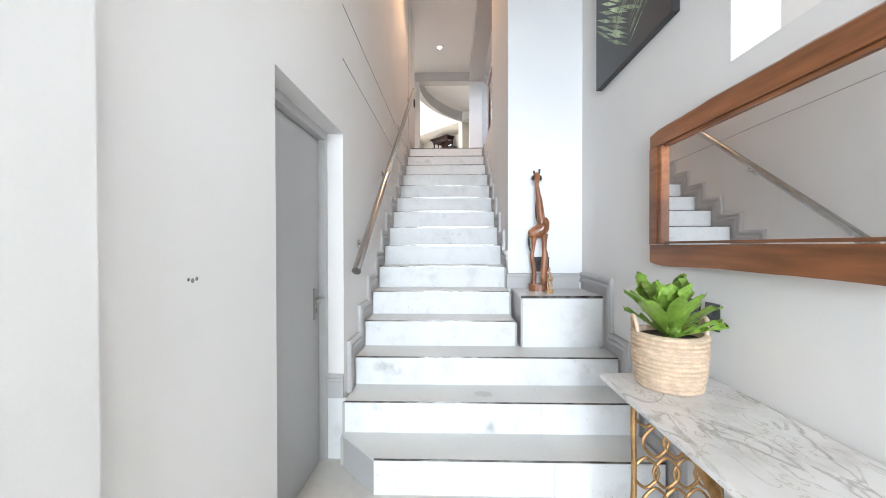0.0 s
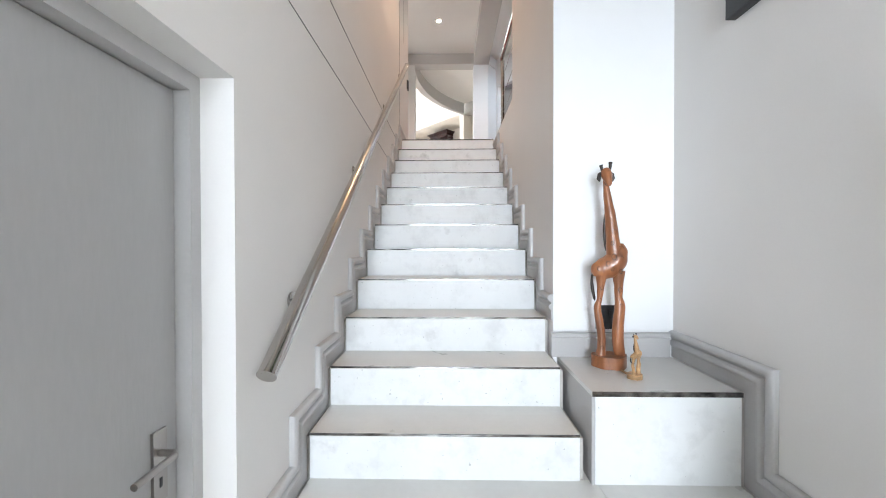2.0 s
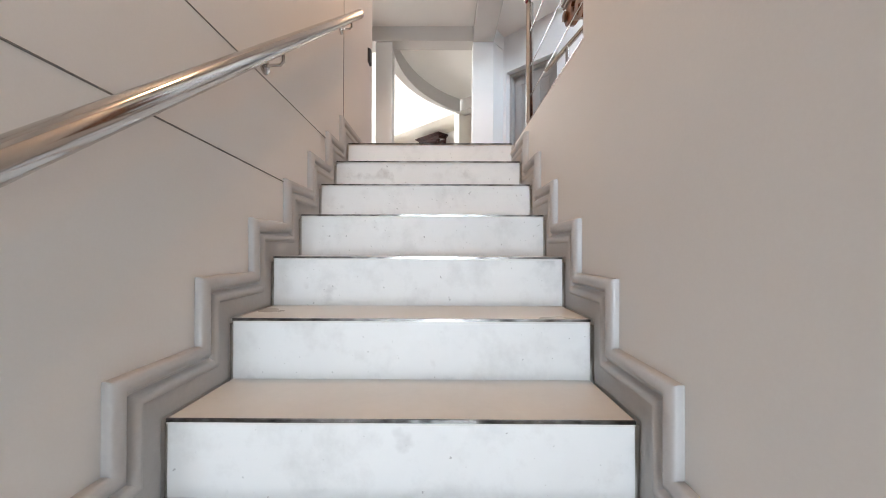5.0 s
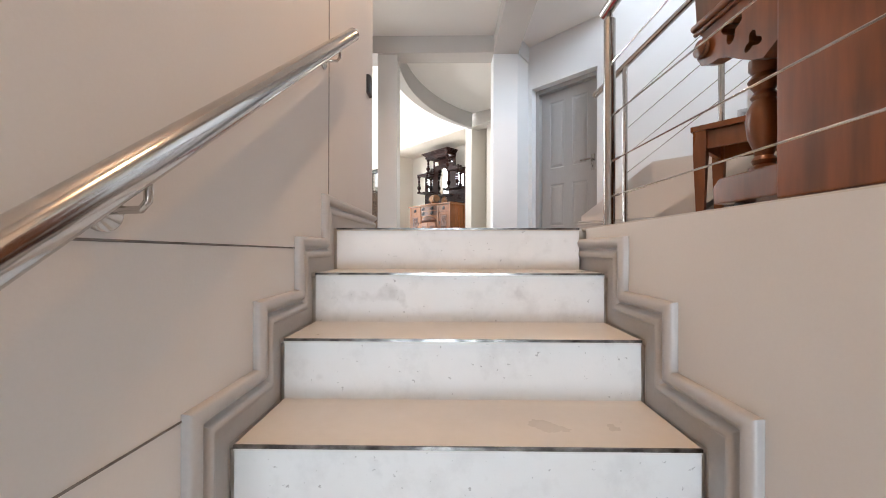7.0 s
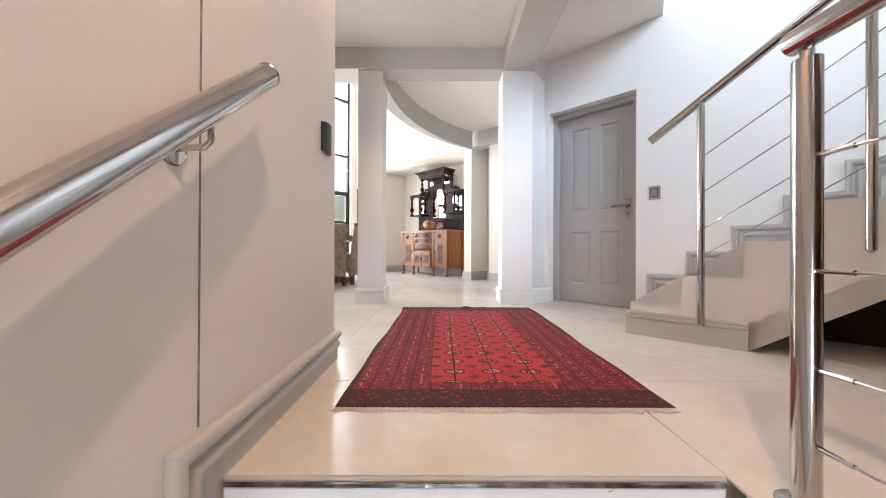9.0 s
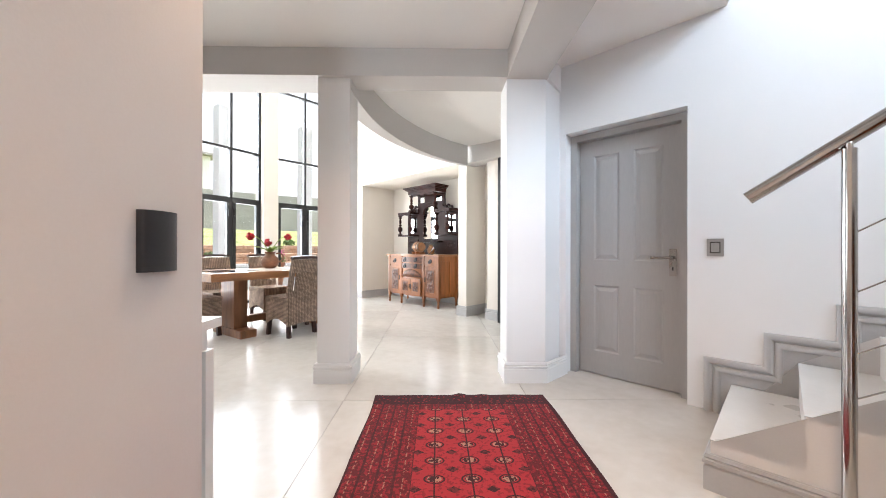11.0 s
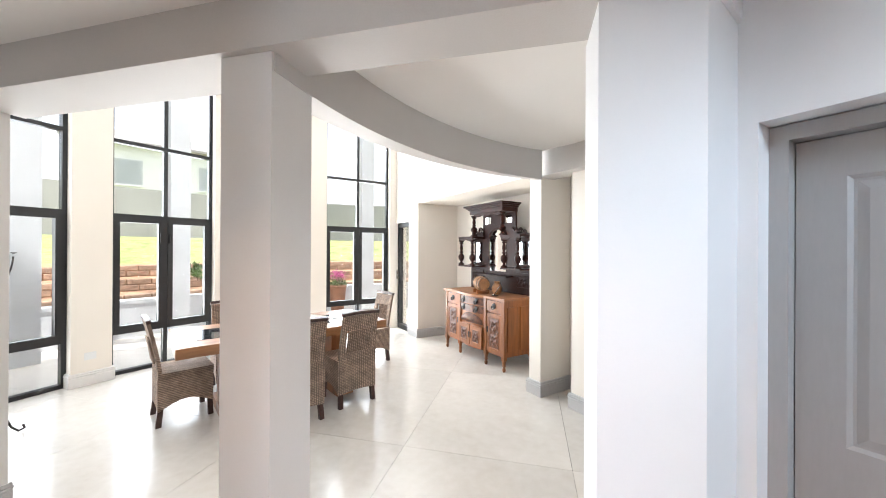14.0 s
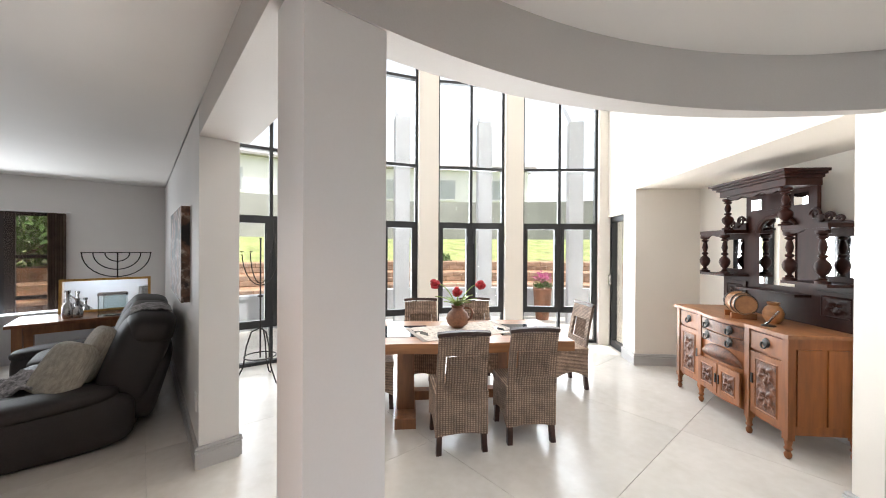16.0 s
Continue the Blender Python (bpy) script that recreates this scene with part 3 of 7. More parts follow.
for a, b in edges[1:4]:
    flat_skirt(bm, [tuple(arc(a, RW + 0.1).xy), tuple(arc(a, RW - 0.12).xy), tuple(arc(b, RW - 0.12).xy), tuple(arc(b, RW + 0.1).xy)][::-1], FZ, 0.15)
struct("baseboard_piers", bm, WALL, "moulded skirting round the window piers", "skirting")

# ---- second staircase ----
up2 = thing("upper_staircase", "concrete staircase with greige sides rising along the wall", "staircase", UV)
U0, G2, R2 = -4.19, 0.28, 0.193
VA, VB = 5.78, 6.66
bm = bmesh.new()
NS = 12
top = [(U0, FZ)]
for k in range(NS):
    top += [(U0 + k * G2, FZ + (k + 1) * R2), (U0 + (k + 1) * G2, FZ + (k + 1) * R2)]
under = [(U0 + NS * G2, FZ + NS * R2 - 0.35), (-3.61, FZ + 0.15), (-3.61, FZ)]
pts = top + under
va = [bm.verts.new((u, VA, z)) for u, z in pts]
vb = [bm.verts.new((u, VB, z)) for u, z in pts]
bm.faces.new(va)
bm.faces.new(vb[::-1])
for i in range(len(pts)):
    j = (i + 1) % len(pts)
    bm.faces.new((va[i], vb[i], vb[j], va[j]))
bmesh.ops.triangulate(bm, faces=[f for f in bm.faces if len(f.verts) > 4])
part("flight", bm, WALL, up2)
for k in range(NS):
    part("tread", one(box, U0 + k * G2 - 0.004, U0 + (k + 1) * G2, VA + 0.015, VB - 0.02, FZ + (k + 1) * R2, FZ + (k + 1) * R2 + 0.006), TREAD, up2)
bm = bmesh.new()
flat_skirt(bm, [(U0, VB), (U0, VA), (-3.61, VA)][::-1], FZ, 0.15)
part("skirting", bm, TRIM, up2)
bm = bmesh.new()
stepped(bm, 0, 1, step_line(1, NS, lambda k: U0 + (k - 1) * G2, R2, FZ) + [(U0 + NS * G2, FZ + NS * R2)])
flatm = Matrix(((0, 1, 0, 0), (-1, 0, 0, 6.679), (0, 0, 1, 0), (0, 0, 0, 1)))
bmesh.ops.transform(bm, matrix=flatm, verts=bm.verts)
struct("baseboard_upper_stair", bm, TRIM, "grey moulded skirting stepping up the stairwell wall", "skirting", m=UV, smooth=True)

# Near-black standing in for shade; the switch rim uses it as its own colour.
SHADE_AND_RIM = material("alcove_shade_and_rim", (0.035, 0.03, 0.028), 0.7, vary=0.1, scale=3)
# Added panels painted dark for the unlit space under the stairs.
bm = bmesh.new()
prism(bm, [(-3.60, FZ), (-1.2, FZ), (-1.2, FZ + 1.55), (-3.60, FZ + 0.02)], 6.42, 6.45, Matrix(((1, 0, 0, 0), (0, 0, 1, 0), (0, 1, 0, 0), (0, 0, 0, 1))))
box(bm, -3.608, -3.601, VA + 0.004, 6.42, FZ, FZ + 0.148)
struct("alcove_shade_panel", bm, SHADE_AND_RIM, "added dark panels standing in for shade under the stairs", "wall", m=UV)

# ---- doors ----


def lever(parent, x, y, z, side):
    """Lever handle on a plate standing out towards -y."""
    bm = bmesh.new()
    box(bm, x - 0.022, x + 0.022, y - 0.008, y, z - 0.11, z + 0.08)
    pl = part("handle_plate", bm, BRUSHED, parent, "brushed metal plate", bevel=0.003)
    bm = bmesh.new()
    tube(bm, [(x, y - 0.006, z + 0.02), (x, y - 0.045, z + 0.02), (x + side * 0.012, y - 0.055, z + 0.02), (x + side * 0.13, y - 0.055, z + 0.017)], 0.009, 10)
    part("lever", bm, BRUSHED, pl, smooth=True)
    part("keyhole", one(box, x - 0.004, x + 0.004, y - 0.0095, y - 0.0082, z - 0.07, z - 0.045), BLACKP, pl)


d2 = thing("door_2", "closed grey four-panel door in the slanted wall", "door", UV)
d2["kind"] = "structure"
u0, u1, vd = -5.245, -4.42, 6.84
bm = bmesh.new()
box(bm, u0, u0 + 0.05, vd - 0.07, vd + 0.05, FZ, FZ + 1.94)
box(bm, u1 - 0.05, u1, vd - 0.07, vd + 0.05, FZ, FZ + 1.94)
box(bm, u0 + 0.05, u1 - 0.05, vd - 0.07, vd + 0.05, FZ + 1.89, FZ + 1.94)
part("door_frame", bm, DOOR, d2, bevel=0.006)
bm = bmesh.new()
a, b = u0 + 0.053, u1 - 0.053
w = b - a
st, mid = 0.115, 0.10
px = [(a + st, a + (w - mid) / 2), (a + (w + mid) / 2, b - st)]
pz = [(FZ + 0.19, FZ + 0.72), (FZ + 0.92, FZ + 1.76)]
box(bm, a, b, vd, vd + 0.04, FZ + 0.006, FZ + 1.886)
leaf = part("leaf", bm, DOOR, d2, bevel=0.002)
bm = bmesh.new()
xs = [a, px[0][0], px[0][1], px[1][0], px[1][1], b]
for x0, x1 in ((xs[0], xs[1]), (xs[2], xs[3]), (xs[4], xs[5])):
    box(bm, x0, x1, vd - 0.011, vd - 0.0005, FZ + 0.006, FZ + 1.886)
for x0, x1 in px:
    for z0, z1 in ((FZ + 0.006, pz[0][0]), (pz[0][1], pz[1][0]), (pz[1][1], FZ + 1.886)):
        box(bm, x0, x1, vd - 0.011, vd - 0.0005, z0, z1)
part("rails", bm, DOOR, leaf)
for x0, x1 in px:
    for z0, z1 in pz:
        bm = bmesh.new()
        o = [(x0, z0), (x1, z0), (x1, z1), (x0, z1)]
        rows = []
        for ins, yy in ((0.0, vd - 0.011), (0.012, vd - 0.003), (0.02, vd - 0.003), (0.045, vd - 0.010)):
            rows.append([bm.verts.new((x + (ins if x == x0 else -ins), yy, z + (ins if z == z0 else -ins))) for x, z in o])
        for p, q in zip(rows, rows[1:]):
            for i in range(4):
                bm.faces.new((p[i], p[(i + 1) % 4], q[(i + 1) % 4], q[i]))
        bm.faces.new(rows[-1])
        part("panel", bm, DOOR, leaf)
lever(leaf, b - 0.055, vd - 0.011, FZ + 0.93, -1)

d1 = thing("door_1", "flush grey painted door set deep in the stair wall", "door", pose(0, 0, 0, 0, 0, 90))
d1["kind"] = "structure"
# local x runs along world y, local y along world -x
bm = bmesh.new()
box(bm, 1.28, 1.33, 0.10, 0.20, 0, 2.07)
box(bm, 2.10, 2.155, 0.10, 0.20, 0, 2.07)
box(bm, 1.33, 2.10, 0.10, 0.20, 2.02, 2.07)
part("door_frame", bm, TRIM, d1, bevel=0.005, m=pose(0, 0.615, 0))
bm = bmesh.new()
box(bm, 1.333, 2.097, 0.145, 0.185, 0.006, 2.016)
lf = part("leaf", bm, DOOR, d1, bevel=0.003, m=pose(0, 0.615, 0))
lever(lf, 2.035, 0.145, 1.02, -1)
bm = bmesh.new()
flat_skirt(bm, [(XL, 2.14), (XL - 0.1, 2.14)], 2 * R, 0.15)
struct("baseboard_recess", bm, TRIM, "moulded grey skirting in the door recess", "skirting")
struct("trim_recess_tile", one(box, XL - 0.1, XL + 0.015, 2.128, 2.14, 0, 2 * R - 0.002), RISER, "white tile facing below the skirting", "tile")

gd = thing("glass_door", "slim charcoal framed glass door to the terrace", "door", UV)
gd["kind"] = "structure"
bm = bmesh.new()
box(bm, GD0, GD0 + 0.07, 8.02, 8.1, FZ, FZ + 2.03)
box(bm, GD1 - 0.07, GD1, 8.02, 8.1, FZ, FZ + 2.03)
box(bm, GD0 + 0.07, GD1 - 0.07, 8.02, 8.1, FZ + 1.95, FZ + 2.03)
box(bm, GD0 + 0.07, GD1 - 0.07, 8.02, 8.1, FZ, FZ + 0.09)
part("door_frame", bm, BLACKF, gd)
gp = part("pane", one(box, GD0 + 0.07, GD1 - 0.07, 8.055, 8.065, FZ + 0.09, FZ + 1.95), GLASS, gd)
gp.visible_shadow = False
part("handle", one(box, GD0 + 0.02, GD0 + 0.05, 7.98, 8.02, FZ + 0.95, FZ + 1.12), STEEL, gd)
struct("door_3", one(box, -6.79, -6.74, 7.915, 8.12, FZ, 5.19), BLACKF, "edge of a tall dark sliding door", "door", m=UV, bevel=0.004)
struct("door_4", one(box, -6.41, -6.33, 8.04, 8.24, FZ, 5.19), BLACKF, "edge of a dark door leaf beside the round column", "door", m=UV, bevel=0.004)

# ---- rails ----
hr = thing("handrail", "polished steel handrail on brackets along the stair wall", "handrail")
xr = XL + 0.075
p0, p1 = Vector((xr, 2.17, 1.195)), Vector((xr, 5.665, 3.90))
bm = bmesh.new()
tube(bm, [p0, p1], 0.029, 22)
part("rail", bm, STEEL, hr, smooth=True)
for p, d in ((p0, p0 - p1), (p1, p1 - p0)):
    bm = bmesh.new()
    d.normalize()
    tube(bm, [p, p + d * 0.003], 0.0302, 22)
    part("end_cap", bm, STEEL, hr, smooth=True)
for y in (2.50, 3.40, 4.46, 5.45):
    t = (y - p0.y) / (p1.y - p0.y)
    c = p0.lerp(p1, t)
    bm = bmesh.new()
    tube(bm, [c + Vector((0, 0, -0.024)), c + Vector((0, 0, -0.065)), c + Vector((-0.012, 0, -0.078)), (XL + 0.004, c.y, c.z - 0.08)], 0.0065, 10)
    br = part("bracket", bm, STEEL, hr, smooth=True)
    bm = bmesh.new()
    lathe(bm, [(0.034, 0), (0.034, 0.005), (0.030, 0.008)], 24, pose(XL, c.y, c.z - 0.08, 0, 90, 0))
    part("rosette", bm, STEEL, br, smooth=True)
    bm = bmesh.new()
    box(bm, c.x - 0.012, c.x + 0.012, c.y - 0.03, c.y + 0.03, -0.002, 0.002, None)
    bmesh.ops.transform(bm, matrix=Matrix.Translation((0, c.y, c.z - 0.026)) @ Matrix.Rotation(math.atan2(p1.z - p0.z, p1.y - p0.y), 4, "X") @ Matrix.Translation((0, -c.y, 0)), verts=bm.verts)
    part("saddle", bm, STEEL, br)

gr = thing("guard_rail", "stainless steel guard rail with tension cables on the landing", "railing")
gx = 0.667
bm = bmesh.new()
lathe(bm, [(0.025, FZ + 0.006), (0.025, 3.86)], 24, Matrix.Translation((gx, 5.507, 0)))
post = part("post", bm, STEEL, gr, smooth=True)
part("base_plate", one(lathe, [(0.05, FZ), (0.05, FZ + 0.005), (0.045, FZ + 0.007)], 28, Matrix.Translation((gx, 5.507, 0))), STEEL, post, smooth=True)
part("spigot", one(lathe, [(0.012, 3.86), (0.012, 3.885)], 14, Matrix.Translation((gx, 5.507, 0))), STEEL, post)
bm = bmesh.new()
tube(bm, [(gx - 0.01, 5.53, 3.905), (gx - 0.01, 4.36, 3.905)], 0.026, 22)
part("rail", bm, STEEL, gr, smooth=True)
for z in (FZ + 0.137, FZ + 0.294, FZ + 0.495, FZ + 0.731):
    bm = bmesh.new()
    tube(bm, [(gx, 5.48, z), (gx, 4.36, z)], 0.0032, 8)
    cb = part("cable", bm, STEEL, gr)
    bm = bmesh.new()
    tube(bm, [(gx, 5.482, z), (gx, 5.42, z)], 0.0055, 8)
    part("ferrule", bm, STEEL, cb)
    bm = bmesh.new()
part("wall_bracket", one(box, gx - 0.012, gx + 0.012, 4.352, 4.37, FZ + 0.05, 3.6), STEEL, gr, bevel=0.003)
bm.free()

sr = thing("stair_railing", "stainless steel cable railing of the upper staircase", "railing", UV)
vr = 5.745
slope = R2 / G2
bm = bmesh.new()
za = 4.13
tube(bm, [(-4.07, vr, za), (-4.07 + 3.0, vr, za + 3.0 * slope)], 0.025, 20)
part("rail", bm, STEEL, sr, smooth=True)
pu = [-3.81, -3.20, -2.59, -1.98]
for i, u in enumerate(pu):
    zt = za + (u + 4.07) * slope - 0.02
    zb = FZ + 0.12 + (u + 3.81) * slope * (1 if i else 0)
    bm = bmesh.new()
    lathe(bm, [(0.008, zb - 0.012), (0.019, zb), (0.019, zt - 0.02), (0.009, zt - 0.02), (0.009, zt)], 18, Matrix.Translation((u, vr - 0.02, 0)))
    ps = part("post", bm, STEEL, sr, smooth=True)
    for dz in (0.06, 0.16):
        bm = bmesh.new()
        tube(bm, [(u, vr - 0.02, zb + dz), (u, VA + 0.01, zb + dz)], 0.008, 10)
        part("bolt", bm, STEEL, ps)
for drop in (0.33, 0.53, 0.735, 0.885):
    z = za - drop + 0.26 * slope
    bm = bmesh.new()
    tube(bm, [(-3.81, vr - 0.02, z), (-1.98, vr - 0.02, z + (pu[-1] - pu[0]) * slope)], 0.0028, 6)
    part("cable", bm, STEEL, sr)

# ---- ceiling lights and switches ----
for i, (x, y) in enumerate(((-0.17, 7.17), (0.0, 4.75))):
    dl = thing("downlight", "small lit recessed downlight in the ceiling", "downlight", Matrix.Translation((x, y, CZ)), "ceiling downlights")
    part("trim_ring", one(lathe, [(0.045, -0.006), (0.045, -0.001), (0.033, -0.001), (0.033, -0.006)], 24, cap=False), WHITE, dl)
    part("lens", one(lathe, [(0.032, -0.004), (0.032, -0.002)], 24), LAMPGLOW, dl)


def plate(name, label, category, m, w, h, mat, rockers=1, slots=False):
    """A wall plate in the local xz plane, standing out towards -y."""
    t = thing(name, label, category, m)
    part("plate", one(box, -w / 2, w / 2, -0.009, 0, -h / 2, h / 2), mat, t, bevel=0.003)
    for i in range(rockers):
        x = (i - (rockers - 1) / 2) * w * 0.4
        part("rocker", one(box, x - w * 0.16, x + w * 0.16, -0.013, -0.0095, h * 0.05, h * 0.3), mat, t, bevel=0.001)
    if slots:
        for sx in (-0.2, 0.2):
            for ox, oz in ((-0.07, -0.1), (0.07, -0.1), (0, -0.22)):
                part("socket_hole", one(lathe, [(0.004, 0), (0.004, 0.003)], 10, pose((sx + ox) * w, -0.0085, oz * h, 90)), BLACKP, t)
    return t


GREYP = material("grey_switch_metal", (0.35, 0.35, 0.35), 0.35, 0.6, vary=0.03)
WHITEP = material("white_plastic", (0.75, 0.75, 0.74), 0.35, vary=0.02, bump=0.01)
sw = plate("light_switch", "square grey metal light switch on the white wall", "switch", UV @ pose(-4.275, 6.679, 3.945), 0.085, 0.11, GREYP, 0)
part("inner_frame", one(box, -0.026, 0.026, -0.013, -0.0095, -0.035, 0.035), SHADE_AND_RIM, sw, "dark inset rim")
part("rocker", one(box, -0.021, 0.021, -0.016, -0.0135, -0.029, 0.029), GREYP, sw)
plate("wall_socket", "black double wall socket behind the carved giraffe", "socket", pose(0.877, 3.08, 1.19), 0.13, 0.13, BLACKP, 2, True)
plate("wall_socket", "black wall socket behind the potted fern", "socket", pose(XR, 1.50, 1.04, 0, 0, -90), 0.08, 0.12, BLACKP, 1)
plate("wall_socket", "black wall socket behind the potted fern", "socket", pose(XR, 1.62, 1.04, 0, 0, -90), 0.08, 0.12, BLACKP, 1)
ic = thing("wall_sensor", "black curved wall unit near the wall end", "wall unit", pose(XL, 6.322, 3.945, 0, 0, 90))
bm = bmesh.new()
prism(bm, [(-0.045, 0), (0.045, 0)] + [(0.045 * math.cos(math.pi * k / 14), -0.010 - 0.016 * math.sin(math.pi * k / 14)) for k in range(15)], -0.062, 0.062)
part("cover", bm, BLACKP, ic, smooth=True)

# ---- wood, cloth and other finishes ----
OAK = material("honey_oak", (0.27, 0.088, 0.021), 0.45, vary=0.22, scale=2.5, fine=26, bump=0.05, stretch=(1, 1, 0.12), coat=0.08)
OAKTOP = material("honey_oak_top", (0.31, 0.125, 0.045), 0.4, vary=0.2, scale=2.5, fine=26, bump=0.04, stretch=(0.12, 1, 1), coat=0.1)
CARVED = material("carved_oak", (0.125, 0.040, 0.013), 0.4, vary=0.3, scale=22, fine=60, bump=0.3)
MAHOG = material("dark_mahogany", (0.030, 0.0075, 0.0045), 0.42, vary=0.25, scale=3, fine=30, bump=0.05, stretch=(1, 1, 0.15))
MAHOG.node_tree.nodes["Principled BSDF"].inputs["Specular IOR Level"].default_value = 0.18
PIANOWOOD = material("reddish_piano_wood", (0.155, 0.050, 0.015), 0.28, vary=0.3, scale=2.2, fine=26, bump=0.04, stretch=(1, 1, 0.12), second=(0.07, 0.02, 0.008), amount=0.6, coat=0.3)
BENCHWOOD = material("bench_wood", (0.25, 0.09, 0.035), 0.3, vary=0.2, scale=3, fine=28, bump=0.03, stretch=(1, 1, 0.2), coat=0.3)
LIVEWOOD = material("live_edge_wood", (0.36, 0.16, 0.062), 0.42, vary=0.25, scale=2.2, fine=20, bump=0.06, stretch=(0.12, 1, 1), second=(0.12, 0.045, 0.02), amount=0.6, coat=0.05)
LEGWOOD = material("trestle_wood", (0.30, 0.125, 0.05), 0.42, vary=0.28, scale=3, fine=22, bump=0.15, stretch=(1, 1, 0.15), second=(0.11, 0.04, 0.02), amount=0.5)
DARKWOOD = material("dark_leg_wood", (0.05, 0.019, 0.013), 0.35, vary=0.2, scale=5, fine=40, bump=0.04)
FRAMEWOOD = material("rustic_frame_wood", (0.29, 0.105, 0.038), 0.38, vary=0.28, scale=4, fine=34, bump=0.14, stretch=(1, 0.1, 1), second=(0.06, 0.024, 0.014), amount=0.8)
GIRAFFE = material("carved_giraffe_wood", (0.36, 0.135, 0.055), 0.34, vary=0.2, scale=8, fine=45, bump=0.14, stretch=(1, 1, 0.3), second=(0.12, 0.042, 0.02), amount=0.75, coat=0.15)
DARKMARK = material("burnt_wood_mark", (0.03, 0.018, 0.014), 0.5, vary=0.15, scale=20)
CALFWOOD = material("pale_carved_wood", (0.56, 0.33, 0.16), 0.45, vary=0.14, scale=20, fine=60, bump=0.06, second=(0.12, 0.05, 0.02), amount=0.6)
MARBLE = material("white_marble", (0.74, 0.72, 0.70), 0.18, vary=0.05, scale=3, fine=12, bump=0.0, second=(0.42, 0.39, 0.36), amount=0.5)
mn_, ml_ = MARBLE.node_tree.nodes, MARBLE.node_tree.links
mtc = mn_.new("ShaderNodeTexCoord")
mmap = mn_.new("ShaderNodeMapping")
mmap.inputs["Rotation"].default_value, mmap.inputs["Scale"].default_value = (0, 0, 0.6), (1, 0.45, 1)
ml_.new(mtc.outputs["Object"], mmap.inputs[0])
base_out = mn_["Principled BSDF"].inputs["Base Color"].links[0].from_socket
for vscale, vwidth, vdark in ((4.5, 0.022, (0.20, 0.18, 0.17)), (11.0, 0.014, (0.30, 0.24, 0.19))):
    vn = mn_.new("ShaderNodeTexNoise")
    vn.inputs["Scale"].default_value, vn.inputs["Detail"].default_value, vn.inputs["Distortion"].default_value = vscale, 7, 1.1
    ml_.new(mmap.outputs[0], vn.inputs["Vector"])
    vr_ = mn_.new("ShaderNodeValToRGB")
    vr_.color_ramp.elements[0].position, vr_.color_ramp.elements[1].position = 0.5 - vwidth, 0.5 + vwidth
    vr_.color_ramp.elements[0].color = vr_.color_ramp.elements[1].color = (0, 0, 0, 1)
    mid_ = vr_.color_ramp.elements.new(0.5)
    mid_.color = (0.5, 0.5, 0.5, 1)
    ml_.new(vn.outputs[0], vr_.inputs[0])
    vm = mn_.new("ShaderNodeMixRGB")
    ml_.new(vr_.outputs[0], vm.inputs[0])
    ml_.new(base_out, vm.inputs[1])
    vm.inputs[2].default_value = (*vdark, 1)
    base_out = vm.outputs[0]
ml_.new(base_out, mn_["Principled BSDF"].inputs["Base Color"])
BRONZE = material("old_gold_iron", (0.42, 0.24, 0.10), 0.45, 0.7, vary=0.2, scale=8, fine=60, bump=0.15)
BASKET = material("natural_rope", (0.66, 0.50, 0.36), 0.75, vary=0.10, scale=30, fine=160, bump=0.4)
SOIL = material("dark_soil", (0.035, 0.02, 0.013), 0.95, vary=0.3, scale=40, fine=120, bump=0.8)
FERN = material("fern_leaf", (0.20, 0.34, 0.045), 0.4, vary=0.2, scale=9, fine=60, bump=0.1, second=(0.36, 0.52, 0.11), amount=0.5, per_object=0.3)
BLACKIRON = material("black_wrought_iron", (0.02, 0.016, 0.014), 0.5, 0.4, vary=0.15, fine=90, bump=0.15)
LEATHER = material("dark_brown_leather", (0.022, 0.016, 0.015), 0.62, vary=0.18, scale=3, fine=120, bump=0.15)
CLAY = material("terracotta_vase", (0.24, 0.10, 0.05), 0.55, vary=0.2, scale=9, fine=60, bump=0.1, second=(0.10, 0.04, 0.02), amount=0.4)
REDP = material("red_petal", (0.42, 0.008, 0.015), 0.5, vary=0.2, scale=40, fine=120, bump=0.3)
STEM = material("green_stem", (0.20, 0.30, 0.05), 0.45, vary=0.15, scale=14)
RUNNER = material("cream_runner", (0.62, 0.54, 0.46), 0.85, vary=0.12, scale=14, fine=160, bump=0.3, second=(0.18, 0.08, 0.06), amount=0.8)
CUSHION = material("beige_cushion", (0.42, 0.37, 0.30), 0.85, vary=0.14, scale=20, fine=160, bump=0.35, stretch=(1, 1, 5))
THROW = material("grey_fur_throw", (0.33, 0.31, 0.31), 0.95, vary=0.35, scale=26, fine=90, bump=0.9)
GOLD = material("gilt_frame", (0.50, 0.29, 0.09), 0.3, 0.9, vary=0.12, scale=20, fine=90, bump=0.3)
REDPL = material("red_plastic", (0.36, 0.012, 0.010), 0.35, vary=0.05)
PURPL = material("lilac_plastic", (0.32, 0.21, 0.45), 0.35, vary=0.05)
BARREL = material("barrel_stave", (0.33, 0.15, 0.055), 0.4, vary=0.2, scale=5, fine=30, bump=0.08, stretch=(0.15, 1, 1))
SILVERWARE = material("pewter", (0.5, 0.5, 0.5), 0.25, 1.0, vary=0.1, bump=0.02)
TINTGLASS = material("dark_table_glass", (0.02, 0.025, 0.03), 0.05, vary=0.05, bump=0.0, rough_vary=0.02)
CURTAIN = material("brown_curtain", (0.16, 0.11, 0.085), 0.9, vary=0.15, scale=8, fine=200, bump=0.3)


